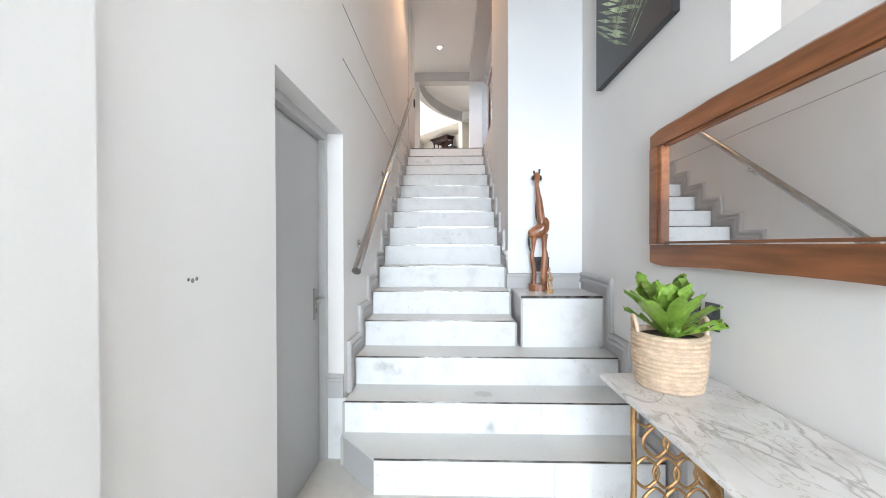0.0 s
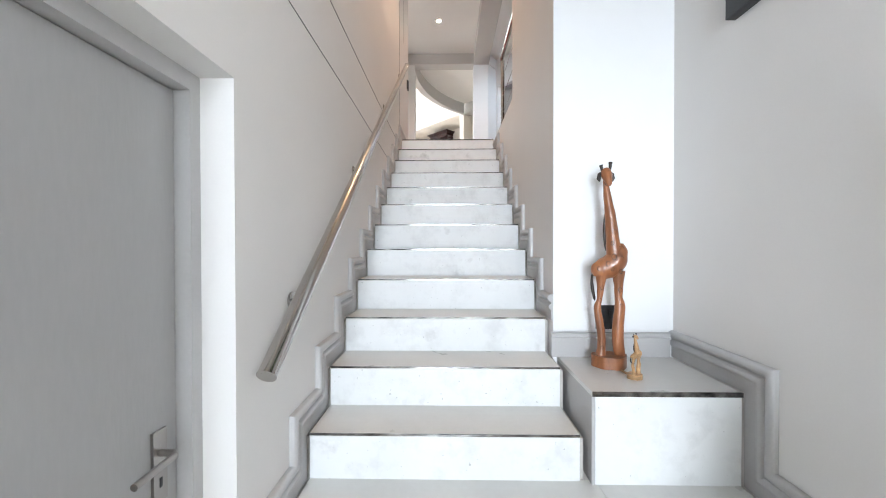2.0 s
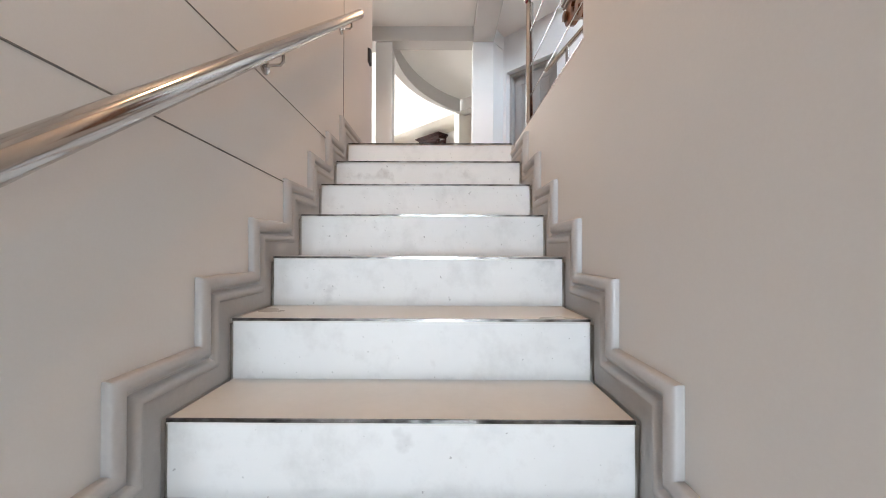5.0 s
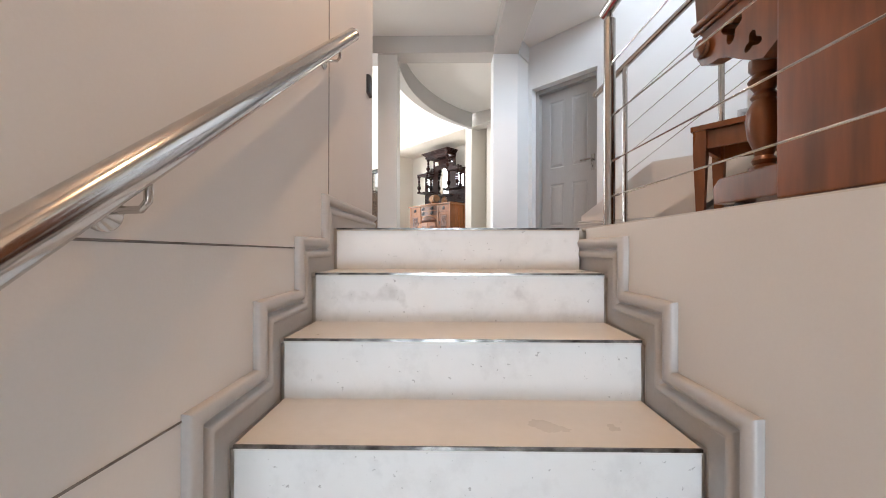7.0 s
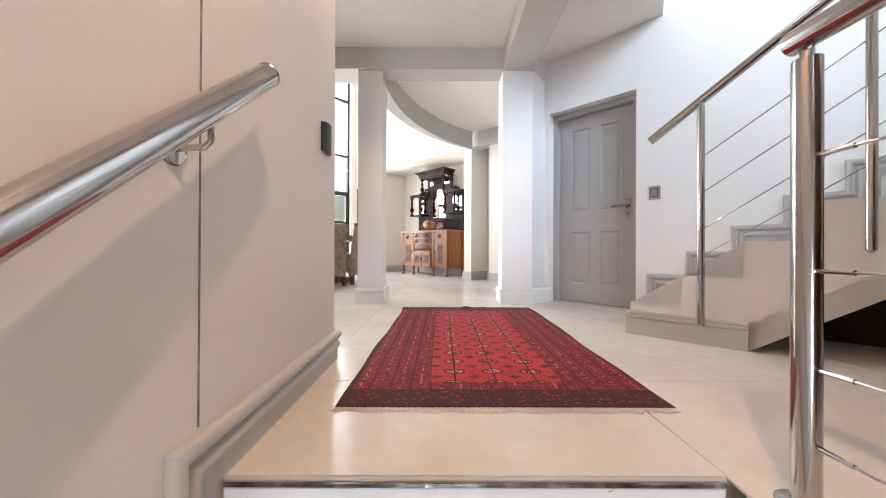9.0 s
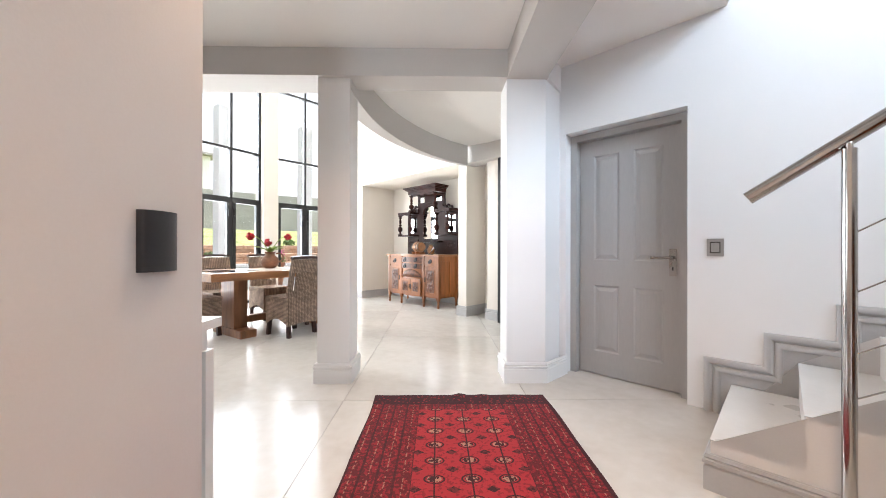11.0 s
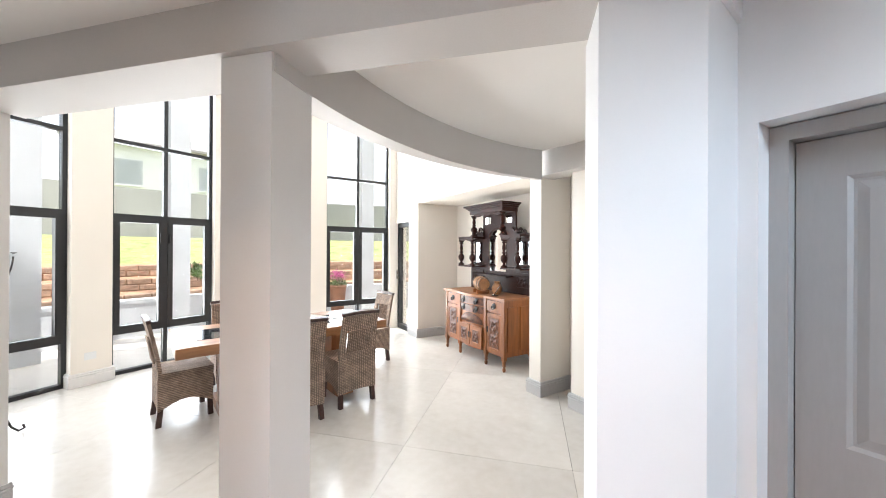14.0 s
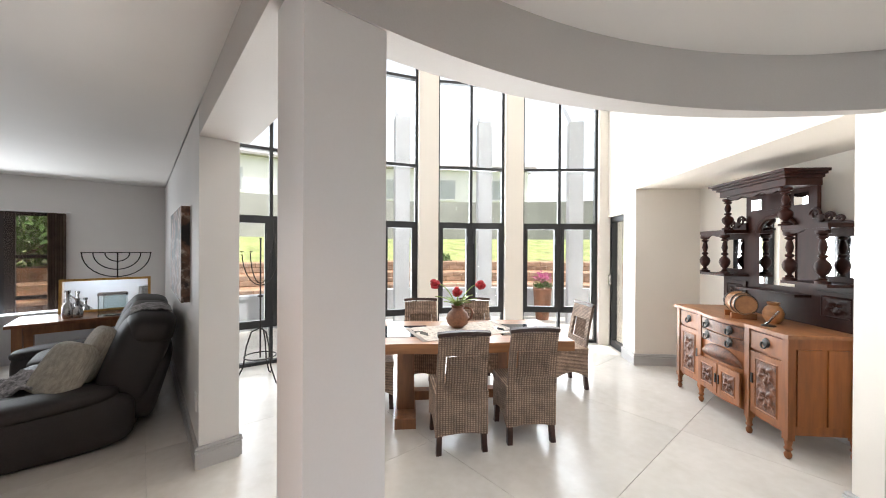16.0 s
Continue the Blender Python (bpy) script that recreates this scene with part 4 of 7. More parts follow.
def weave_material(name, base, dark):
    m = material(name, base, 0.7, vary=0.18, scale=12, fine=110, bump=0.2, second=dark, amount=0.6)
    nt = m.node_tree
    n, l = nt.nodes, nt.links
    b = n["Principled BSDF"]
    tc = n.new("ShaderNodeTexCoord")
    hz = []
    for direction, freq in (("Z", 21.0), ("X", 15.0)):
        wv = n.new("ShaderNodeTexWave")
        wv.wave_type, wv.bands_direction = "BANDS", direction
        wv.inputs["Scale"].default_value = freq
        wv.inputs["Distortion"].default_value = 1.2
        wv.inputs["Detail Scale"].default_value = 3
        l.new(tc.outputs["Object"], wv.inputs["Vector"])
        hz.append(wv)
    mul = n.new("ShaderNodeMath")
    mul.operation = "MULTIPLY"
    l.new(hz[0].outputs["Fac"], mul.inputs[0])
    l.new(hz[1].outputs["Fac"], mul.inputs[1])
    old = b.inputs["Base Color"].links[0].from_socket
    mx = n.new("ShaderNodeMixRGB")
    mx.blend_type = "MULTIPLY"
    mx.inputs[0].default_value = 0.75
    rmp = n.new("ShaderNodeValToRGB")
    rmp.color_ramp.elements[0].color, rmp.color_ramp.elements[1].color = (0.25, 0.2, 0.17, 1), (1.25, 1.2, 1.15, 1)
    rmp.color_ramp.elements[1].position = 0.55
    l.new(mul.outputs[0], rmp.inputs[0])
    l.new(old, mx.inputs[1])
    l.new(rmp.outputs[0], mx.inputs[2])
    l.new(mx.outputs[0], b.inputs["Base Color"])
    bp = n.new("ShaderNodeBump")
    bp.inputs["Strength"].default_value, bp.inputs["Distance"].default_value = 0.8, 0.006
    l.new(mul.outputs[0], bp.inputs["Height"])
    l.new(bp.outputs[0], b.inputs["Normal"])
    return m


WICKER = weave_material("woven_wicker", (0.40, 0.295, 0.225), (0.18, 0.115, 0.08))


def puff(bm, a, b, c, e=0.35, seg=20, m=None, sag=0.0):
    """A cushion-like rounded block with half sizes a, b, c."""
    def pw(x, p):
        return math.copysign(abs(x) ** p, x)
    rows = []
    for i in range(seg + 1):
        th = -math.pi / 2 + math.pi * i / seg
        row = []
        for j in range(seg * 2):
            ph = 2 * math.pi * j / (seg * 2)
            row.append(bm.verts.new((a * pw(math.cos(th), e) * pw(math.cos(ph), e), b * pw(math.cos(th), e) * pw(math.sin(ph), e), c * pw(math.sin(th), e))))
        rows.append(row)
    for p, q in zip(rows, rows[1:]):
        k = len(p)
        for j in range(k):
            bm.faces.new((p[j], p[(j + 1) % k], q[(j + 1) % k], q[j]))
    vs = [v for r in rows for v in r]
    bmesh.ops.remove_doubles(bm, verts=vs, dist=1e-5)
    vs = [v for v in vs if v.is_valid]
    if m is not None:
        bmesh.ops.transform(bm, matrix=m, verts=vs)


def spindle(h, r, seg=16):
    """Profile of a turned column of height h and greatest radius r."""
    p = [(0.95, 0), (0.95, 0.055), (0.5, 0.07), (0.62, 0.09), (0.34, 0.12), (0.36, 0.15), (0.72, 0.2), (0.97, 0.27), (1.0, 0.33), (0.86, 0.39), (0.5, 0.44),
         (0.32, 0.47), (0.62, 0.5), (0.62, 0.53), (0.3, 0.56), (0.42, 0.6), (0.56, 0.68), (0.42, 0.78), (0.28, 0.83), (0.66, 0.86), (0.66, 0.885), (0.4, 0.905), (0.9, 0.94), (0.9, 1.0)]
    return [(a * r, z * h) for a, z in p]


# ---- entrance hall ----
mt = thing("marble_table", "white veined marble slab on an ornate old cast-iron base", "table")
TZ = 0.77
bm = bmesh.new()
prism(bm, [(0.755, 1.545), (XR - 0.008, 1.545), (XR - 0.008, -0.35), (0.755, -0.35)], TZ - 0.022, TZ)
part("tabletop", bm, MARBLE, mt, "white marble with grey and brown veins", bevel=0.003)
for yy in (1.36, 0.05):
    bm = bmesh.new()
    zt = TZ - 0.022
    for x0, x1, s in ((0.82, 0.80, -1), (1.16, 1.18, 1)):
        tube(bm, bez((x0, yy, zt), (x0 + 0.02 * s, yy, 0.55), (x0 - 0.03 * s, yy, 0.3), (x0 + 0.05 * s, yy, 0.0), 14), [0.016, 0.013, 0.012, 0.012, 0.011, 0.011, 0.011, 0.011, 0.012, 0.012, 0.013, 0.014, 0.016, 0.018, 0.024], 8)
    for i in range(4):
        for j in range(5):
            cx, cz = 0.865 + 0.083 * i + (0.04 if j % 2 else 0), 0.18 + 0.125 * j
            if cx > 1.15:
                continue
            pts = [(cx + 0.042 * math.cos(t) * (1 + 0.25 * math.cos(2 * t)), yy, cz + 0.062 * math.sin(t)) for t in [2 * math.pi * k / 16 for k in range(16)]]
            tube(bm, pts, 0.0065, 6, closed=True)
    tube(bm, [(0.83, yy, zt - 0.012), (1.16, yy, zt - 0.012)], 0.011, 8)
    tube(bm, [(0.84, yy, 0.10), (1.16, yy, 0.10)], 0.011, 8)
    part("iron_side_frame", bm, BRONZE, mt, "gold-brown ornate cast iron", smooth=True)
bm = bmesh.new()
tube(bm, bez((1.0, 1.36, 0.62), (1.0, 1.1, 0.45), (1.0, 0.95, 0.30), (1.0, 0.72, 0.2), 12) + bez((1.0, 0.72, 0.2), (1.0, 0.5, 0.3), (1.0, 0.3, 0.45), (1.0, 0.05, 0.62), 12)[1:], 0.02, 10)
part("iron_brace", bm, BRONZE, mt, smooth=True)

fern = thing("potted_fern", "bright green fern in a coiled natural rope basket", "plant", pose(0.985, 1.41, TZ) @ Matrix.Scale(0.92, 4))
bm = bmesh.new()
prof = []
for i in range(131):
    z = 0.245 * i / 130
    r = 0.122 + 0.020 * math.sin(min(1, z / 0.2) * 1.6) + 0.013 * abs(math.sin(math.pi * z / 0.0204)) ** 0.8
    prof.append((r, z))
prof += [(prof[-1][0] - 0.014, 0.246), (prof[-1][0] - 0.018, 0.19)]
lathe(bm, prof, 48)
part("basket", bm, BASKET, fern, smooth=True)
for s in (-1, 1):
    bm = bmesh.new()
    a = pose(0, 0, 0, 0, 0, -12)
    pts = [a @ Vector(p) for p in bez((s * 0.136, -0.035, 0.245), (s * 0.15, -0.03, 0.335), (s * 0.15, 0.03, 0.335), (s * 0.136, 0.035, 0.245), 12)]
    tube(bm, pts, 0.010, 8)
    part("loop_handle", bm, BASKET, fern, smooth=True)
part("soil", one(lathe, [(0.124, 0.215), (0.124, 0.222)], 30), SOIL, fern)
rng = random.Random(5)
for i in range(24):
    ang = i * 2.399 + rng.uniform(-0.3, 0.3)
    if i < 9:
        ln, lift = rng.uniform(0.29, 0.35), rng.uniform(1.12, 1.46)
    elif i < 18:
        ln, lift = rng.uniform(0.25, 0.30), rng.uniform(0.80, 1.12)
    else:
        ln, lift = rng.uniform(0.17, 0.23), rng.uniform(0.35, 0.7)
    wd = rng.uniform(0.036, 0.050) * (0.6 if i > 17 else 1)
    curl = rng.uniform(0.0, 0.16)
    grid = []
    for k in range(15):
        t = k / 14
        d = ln * math.cos(lift) * (t + 0.2 * t * t)
        z = 0.215 + ln * (t * math.sin(lift) - curl * t ** 3)
        w = wd * (0.14 + 0.9 * math.sin(math.pi * min(1, t ** 1.7)) ** 0.8) * (1 if t < 0.98 else 0.4)
        row = []
        for q in (-1, -0.5, 0, 0.5, 1):
            wave = 0.017 * math.sin(k * 1.5 + q * 2.4 + i) * q * q
            row.append((d + wave * math.sin(lift) - 0.012 * (abs(q) ** 1.5) * math.sin(lift), q * w, z + wave * math.cos(lift) + 0.012 * abs(q) * math.cos(lift)))
        grid.append(row)
    bm = bmesh.new()
    sheet(bm, grid, 0.0012)
    bmesh.ops.transform(bm, matrix=Matrix.Rotation(ang, 4, "Z") @ Matrix.Translation((0.012, 0, 0)), verts=bm.verts)
    part("leaf", bm, FERN, fern, smooth=True)

wm = thing("wall_mirror", "wide wall mirror in a rough reddish-brown timber frame", "mirror")
rng = random.Random(3)
y0, y1, z0, z1 = -0.45, 1.905, 1.265, 1.985
xo, xi = XR - 0.004, XR - 0.055


def plank(pa, pb, w0, w1, rough_side, round_ends=0.0):
    """Timber strip in the wall plane from pa to pb; one long edge is wavy."""
    bm = bmesh.new()
    n = 40
    A, B = Vector(pa), Vector(pb)
    d = (B - A).normalized()
    s = Vector((0, -d.z, d.y))
    ring = []
    for i in range(n + 1):
        c = A.lerp(B, i / n)
        wob = 0.004 * math.sin(i * 0.27) + 0.0015 * math.sin(i * 0.8 + 1) + rng.uniform(-0.001, 0.001)
        o = w1 + (wob if rough_side else 0)
        edge = max(0.0, 1 - min(i, n - i) / 2.0)
        o += math.copysign(round_ends * edge * edge, w0 - w1)
        ring.append([bm.verts.new((x, *(c + s * q).yz)) for x, q in ((xo, w0), (xi, w0), (xi, o - 0.012), (xi + 0.012, o), (xo, o))])
    for p, q in zip(ring, ring[1:]):
        for k in range(5):
            bm.faces.new((p[k], p[(k + 1) % 5], q[(k + 1) % 5], q[k]))
    bm.faces.new(ring[0])
    bm.faces.new(ring[-1][::-1])
    return bm


part("frame_bottom", plank((0, y0, z0), (0, y1, z0), 0.095, 0.0, True, 0.014), FRAMEWOOD, wm)
part("frame_top", plank((0, y0, z1 - 0.095), (0, y1, z1 - 0.095), 0.0, 0.095, True, 0.014), FRAMEWOOD, wm)
part("frame_side", plank((0, y1, z0 + 0.097), (0, y1, z1 - 0.097), 0.060, 0.006, False), FRAMEWOOD, wm)
part("frame_gap", one(box, xi + 0.02, xo, y1 - 0.072, y1 - 0.062, z0 + 0.097, z1 - 0.097), BLACKP, wm, "dark gap between the boards")
part("inner_board", one(box, xi + 0.004, xo, y1 - 0.100, y1 - 0.074, z0 + 0.097, z1 - 0.097), FRAMEWOOD, wm, bevel=0.003)
part("frame_side", plank((0, y0, z0 + 0.097), (0, y0, z1 - 0.097), -0.115, 0.0, False), FRAMEWOOD, wm)
bm = bmesh.new()
box(bm, xi + 0.012, xi + 0.022, y0 + 0.1, y1 - 0.118, z0 + 0.1, z0 + 0.112)
box(bm, xi + 0.012, xi + 0.022, y0 + 0.1, y1 - 0.118, z1 - 0.11, z1 - 0.098)
part("inner_lip", bm, FRAMEWOOD, wm)
part("glass", one(box, XR - 0.03, XR - 0.022, y0 + 0.09, y1 - 0.09, z0 + 0.09, z1 - 0.09), MIRROR, wm, "silvered glass")

# palm print
art = thing("palm_canvas", "black canvas print of pale palm fronds in shade", "picture")
part("canvas", one(box, XR - 0.045, XR - 0.003, 1.735, 2.665, 2.545, 3.75), BLACKP, art, "near-black canvas", bevel=0.004)
PALM = material("palm_print", (0.34, 0.42, 0.26), 0.5, vary=0.5, scale=8, fine=60, bump=0.0, second=(0.45, 0.5, 0.42), amount=0.8, per_object=0.6)
rng = random.Random(11)
for f in range(5):
    cy, cz = rng.uniform(1.85, 2.55), 2.56 + 0.06 * f
    tip = (cy + rng.uniform(-0.3, 0.3), cz + rng.uniform(0.5, 1.0))
    for s in (-1, 1):
        for k in range(12):
            t = 0.06 + 0.9 * k / 12
            by, bz = cy + (tip[0] - cy) * t, cz + (tip[1] - cz) * t
            L = 0.42 * (1 - 0.6 * t)
            ey, ez = by + s * L * 0.8, bz + L * 0.55
            ey, ez = min(2.655, max(1.745, ey)), min(3.74, max(2.56, ez))
            bm = bmesh.new()
            my, mz = (by + ey) / 2, (bz + ez) / 2
            xx = XR - 0.0456 - 0.0004 * (f * 2 + (s > 0))
            vs = [bm.verts.new((xx, a, b)) for a, b in ((by, bz), (my + 0.006, mz - 0.011), (ey, ez), (my - 0.006, mz + 0.011))]
            bm.faces.new(vs)
            part("printed_leaf", bm, PALM, art)

# carved giraffe with its calf, one carving
bm = bmesh.new()


def ring_mark(bm_, c, size):
    """Dark carved ring lying on the front of the carving at c."""
    tube(bm_, [Vector(c) + Vector((size * math.cos(t), 0.25 * size * abs(math.cos(t)), size * 1.1 * math.sin(t))) for t in [2 * math.pi * i / 11 for i in range(11)]], 0.0013, 5, closed=True)


def flat_tube(bm_, pts, radii, flat, seg=18):
    """A limb whose depth is flat times its width, through smoothly joined points of (x, y, z)."""
    path, rad = [], []
    n = len(pts)
    for i in range(n - 1):
        a, b, c, d = (Vector(pts[max(0, min(n - 1, i + o))]) for o in (-1, 0, 1, 2))
        for q in range(5):
            t = q / 5
            path.append(0.5 * (2 * b + (c - a) * t + (2 * a - 5 * b + 4 * c - d) * t * t + (3 * b - a - 3 * c + d) * t ** 3))
            e = t * t * (3 - 2 * t)
            rad.append(radii[i] * (1 - e) + radii[i + 1] * e)
    path.append(Vector(pts[-1]))
    rad.append(radii[-1])
    vs = tube(bm_, path, rad, seg)
    for v in vs:
        v.co.y *= flat


def giraffe(bm_, k, wide, ox, oy, oz, turn, coat):
    m = pose(ox, oy, oz, 0, 0, turn) @ Matrix.Diagonal((k * wide, k * wide, k, 1))
    before, old = set(bm_.verts), set(bm_.faces)
    # hind leg, foreleg, barrel from rump to shoulder, neck, head
    flat_tube(bm_, [(-0.046, 0, 0.0), (-0.040, 0, 0.05), (-0.040, 0, 0.11), (-0.052, 0, 0.18), (-0.064, 0, 0.248), (-0.053, 0, 0.29), (-0.046, 0, 0.35), (-0.040, 0, 0.43)],
              [0.030, 0.024, 0.024, 0.023, 0.021, 0.0155, 0.020, 0.036], 0.95)
    flat_tube(bm_, [(0.072, 0, 0.0), (0.062, 0, 0.05), (0.058, 0, 0.11), (0.061, 0, 0.18), (0.070, 0, 0.255), (0.062, 0, 0.305), (0.062, 0, 0.36), (0.060, 0, 0.44)],
              [0.030, 0.034, 0.034, 0.033, 0.031, 0.023, 0.026, 0.040], 0.8)
    flat_tube(bm_, [(-0.092, 0, 0.425), (-0.070, 0, 0.440), (-0.030, 0, 0.452), (0.015, 0, 0.468), (0.050, 0, 0.500), (0.070, 0, 0.545), (0.076, 0, 0.582)],
              [0.016, 0.042, 0.056, 0.062, 0.062, 0.045, 0.014], 0.85)
    flat_tube(bm_, [(0.040, 0, 0.50), (0.030, 0, 0.56), (0.022, 0, 0.63), (0.012, 0, 0.72), (-0.002, 0, 0.80), (-0.014, 0, 0.88), (-0.016, 0, 0.92)],
              [0.050, 0.041, 0.037, 0.031, 0.024, 0.0165, 0.0150], 0.95)
    tube(bm_, [(-0.014, 0.020, 0.946), (-0.014, 0.004, 0.944), (-0.015, -0.018, 0.926), (-0.015, -0.034, 0.900), (-0.014, -0.042, 0.880), (-0.014, -0.040, 0.872)], [0.014, 0.031, 0.030, 0.021, 0.015, 0.008], 16)
    for f in bm_.faces:
        if f not in old:
            f.material_index = coat
    old = set(bm_.faces)
    tube(bm_, bez((-0.088, 0.012, 0.425), (-0.098, 0.015, 0.38), (-0.085, 0.015, 0.33), (-0.074, 0.01, 0.285), 8), [0.007, 0.007, 0.008, 0.009, 0.010, 0.010, 0.009, 0.008, 0.003], 8)
    tube(bm_, bez((-0.012, 0.016, 0.74), (-0.016, 0.018, 0.68), (-0.016, 0.018, 0.61), (-0.006, 0.016, 0.545), 8), [0.004, 0.007, 0.009, 0.010, 0.010, 0.010, 0.010, 0.009, 0.004], 8)
    for s, lean, top in ((-1, -0.004, 0.985), (1, 0.003, 1.0)):
        tube(bm_, [(-0.014 + s * 0.017, 0.0, 0.945), (-0.014 + s * 0.021 + lean, 0.002, 0.965), (-0.014 + s * 0.025 + lean, 0.004, top)], [0.008, 0.0075, 0.011], 10)
        tube(bm_, [(-0.014 + s * 0.027, 0.004, 0.948), (-0.014 + s * 0.038, 0.004, 0.938), (-0.014 + s * 0.042, 0.004, 0.915), (-0.014 + s * 0.036, 0.004, 0.900)], [0.005, 0.011, 0.012, 0.004], 10)
    tube(bm_, [(-0.029, -0.030, 0.882), (-0.014, -0.056, 0.879), (0.001, -0.030, 0.882)], 0.0022, 6)
    for x, z, y, size in ((0.062, 0.552, 0.036, 0.016), (0.012, 0.514, 0.054, 0.014), (0.058, 0.507, 0.049, 0.010), (-0.021, 0.480, 0.050, 0.012), (0.003, 0.455, 0.053, 0.010),
                          (0.054, 0.440, 0.045, 0.010), (0.026, 0.643, 0.034, 0.010), (0.020, 0.717, 0.028, 0.009), (0.008, 0.583, 0.039, 0.009), (0.004, 0.802, 0.021, 0.007),
                          (0.062, 0.345, 0.022, 0.011), (0.070, 0.262, 0.024, 0.011), (-0.052, 0.29, 0.0165, 0.009), (-0.044, 0.355, 0.021, 0.009), (-0.070, 0.455, 0.037, 0.009), (-0.045, 0.05, 0.024, 0.008)):
        ring_mark(bm_, (x, -y, z), size)
    for f in bm_.faces:
        if f not in old:
            f.material_index = 1
    new_vs = [v for v in bm_.verts if v not in before]
    bmesh.ops.transform(bm_, matrix=m, verts=new_vs)


giraffe(bm, 0.977, 0.86, 0.807, 2.915, 5 * R + 0.050, 0, 0)
giraffe(bm, 0.19, 1.6, 0.856, 2.745, 5 * R + 0.018, 25, 2)
prism(bm, [(0.815 + 0.084 * math.cos(t) * (1 + 0.10 * math.sin(3 * t)), 2.91 + 0.062 * math.sin(t) * (1 + 0.08 * math.cos(5 * t))) for t in [2 * math.pi * i / 28 for i in range(28)]], 5 * R, 5 * R + 0.058)
cut = set(bm.faces)
prism(bm, [(0.855 + 0.033 * math.cos(t), 2.75 + 0.028 * math.sin(t)) for t in [2 * math.pi * i / 20 for i in range(20)]], 5 * R, 5 * R + 0.022)
prism(bm, [(0.845, 2.76), (0.855, 2.76), (0.845, 2.86), (0.835, 2.86)], 5 * R, 5 * R + 0.006)
for f in bm.faces:
    if f not in cut:
        f.material_index = 2
gir = part("carved_giraffe", bm, GIRAFFE, smooth=True)
gir.data.materials.append(DARKMARK)
gir.data.materials.append(CALFWOOD)
tagged(gir, "tall carved brown wooden giraffe with a small calf", "statue")

# ---- landing ----
RUGM = bpy.data.materials.new("red_rug_pile")
RUGM.use_nodes = True
nt = RUGM.node_tree
nn, ll = nt.nodes, nt.links
bs = nn["Principled BSDF"]
bs.inputs["Roughness"].default_value = 0.9
tc = nn.new("ShaderNodeTexCoord")
sep = nn.new("ShaderNodeSeparateXYZ")
ll.new(tc.outputs["Object"], sep.inputs[0])


def op(kind, a, b=0.0, c=0.0):
    node = nn.new("ShaderNodeMath")
    node.operation = kind
    for i, v in enumerate((a, b, c)):
        if isinstance(v, (int, float)):
            node.inputs[i].default_value = v
        else:
            ll.new(v, node.inputs[i])
    return node.outputs[0]


def mixc(fac, a, b):
    node = nn.new("ShaderNodeMixRGB")
    for i, v in enumerate((fac, a, b)):
        if isinstance(v, (int, float)):
            node.inputs[i].default_value = v
        elif isinstance(v, tuple):
            node.inputs[i].default_value = (*v, 1)
        else:
            ll.new(v, node.inputs[i])
    return node.outputs[0]


RX, RY, RWID, RLEN = 0.125, 6.98, 1.15, 2.04
ax = op("ABSOLUTE", sep.outputs[0])
ay = op("ABSOLUTE", sep.outputs[1])
inset = op("MINIMUM", op("SUBTRACT", RWID / 2, ax), op("SUBTRACT", RLEN / 2, ay))
side_in = op("SUBTRACT", RWID / 2, ax)
end_in = op("SUBTRACT", RLEN / 2, ay)
field = op("MULTIPLY", op("GREATER_THAN", side_in, 0.31), op("GREATER_THAN", end_in, 0.22))
# three columns of ringed medallions with small lozenges between them
gx_ = op("ABSOLUTE", op("SUBTRACT", op("FRACT", op("ADD", op("DIVIDE", sep.outputs[0], 0.165), 0.5)), 0.5))
gy_ = op("ABSOLUTE", op("SUBTRACT", op("FRACT", op("ADD", op("DIVIDE", sep.outputs[1], 0.135), 0.5)), 0.5))
far = op("SQRT", op("ADD", op("MULTIPLY", gx_, gx_), op("MULTIPLY", op("MULTIPLY", gy_, gy_), 1.5)))
med = op("LESS_THAN", far, 0.29)
ring = op("MULTIPLY", med, op("GREATER_THAN", far, 0.235))
core = op("LESS_THAN", far, 0.20)
half = op("LESS_THAN", op("ADD", op("SUBTRACT", 0.5, gx_), op("MULTIPLY", op("SUBTRACT", 0.5, gy_), 1.2)), 0.19)
line = op("LESS_THAN", gx_, 0.022)
nz = nn.new("ShaderNodeTexNoise")
nz.inputs["Scale"].default_value = 60
nz.inputs["Detail"].default_value = 4
ll.new(tc.outputs["Object"], nz.inputs["Vector"])
nz2 = nn.new("ShaderNodeTexNoise")
nz2.inputs["Scale"].default_value = 3
ll.new(tc.outputs["Object"], nz2.inputs["Vector"])
vor = nn.new("ShaderNodeTexVoronoi")
vor.inputs["Scale"].default_value = 42
ll.new(tc.outputs["Object"], vor.inputs["Vector"])
RED, DEEP, DARK, CREAM = (0.46, 0.025, 0.034), (0.12, 0.007, 0.011), (0.028, 0.006, 0.008), (0.46, 0.24, 0.16)
vor2 = nn.new("ShaderNodeTexVoronoi")
vor2.inputs["Scale"].default_value = 90
ll.new(tc.outputs["Object"], vor2.inputs["Vector"])
knot = op("GREATER_THAN", nz.outputs[0], 0.5)
col = mixc(op("MULTIPLY", op("GREATER_THAN", nz.outputs[0], 0.56), 0.55), RED, DEEP)
col = mixc(ring, col, DARK)
col = mixc(core, col, mixc(knot, DARK, CREAM))
col = mixc(half, col, mixc(knot, DARK, (0.14, 0.02, 0.02)))
col = mixc(line, col, DARK)
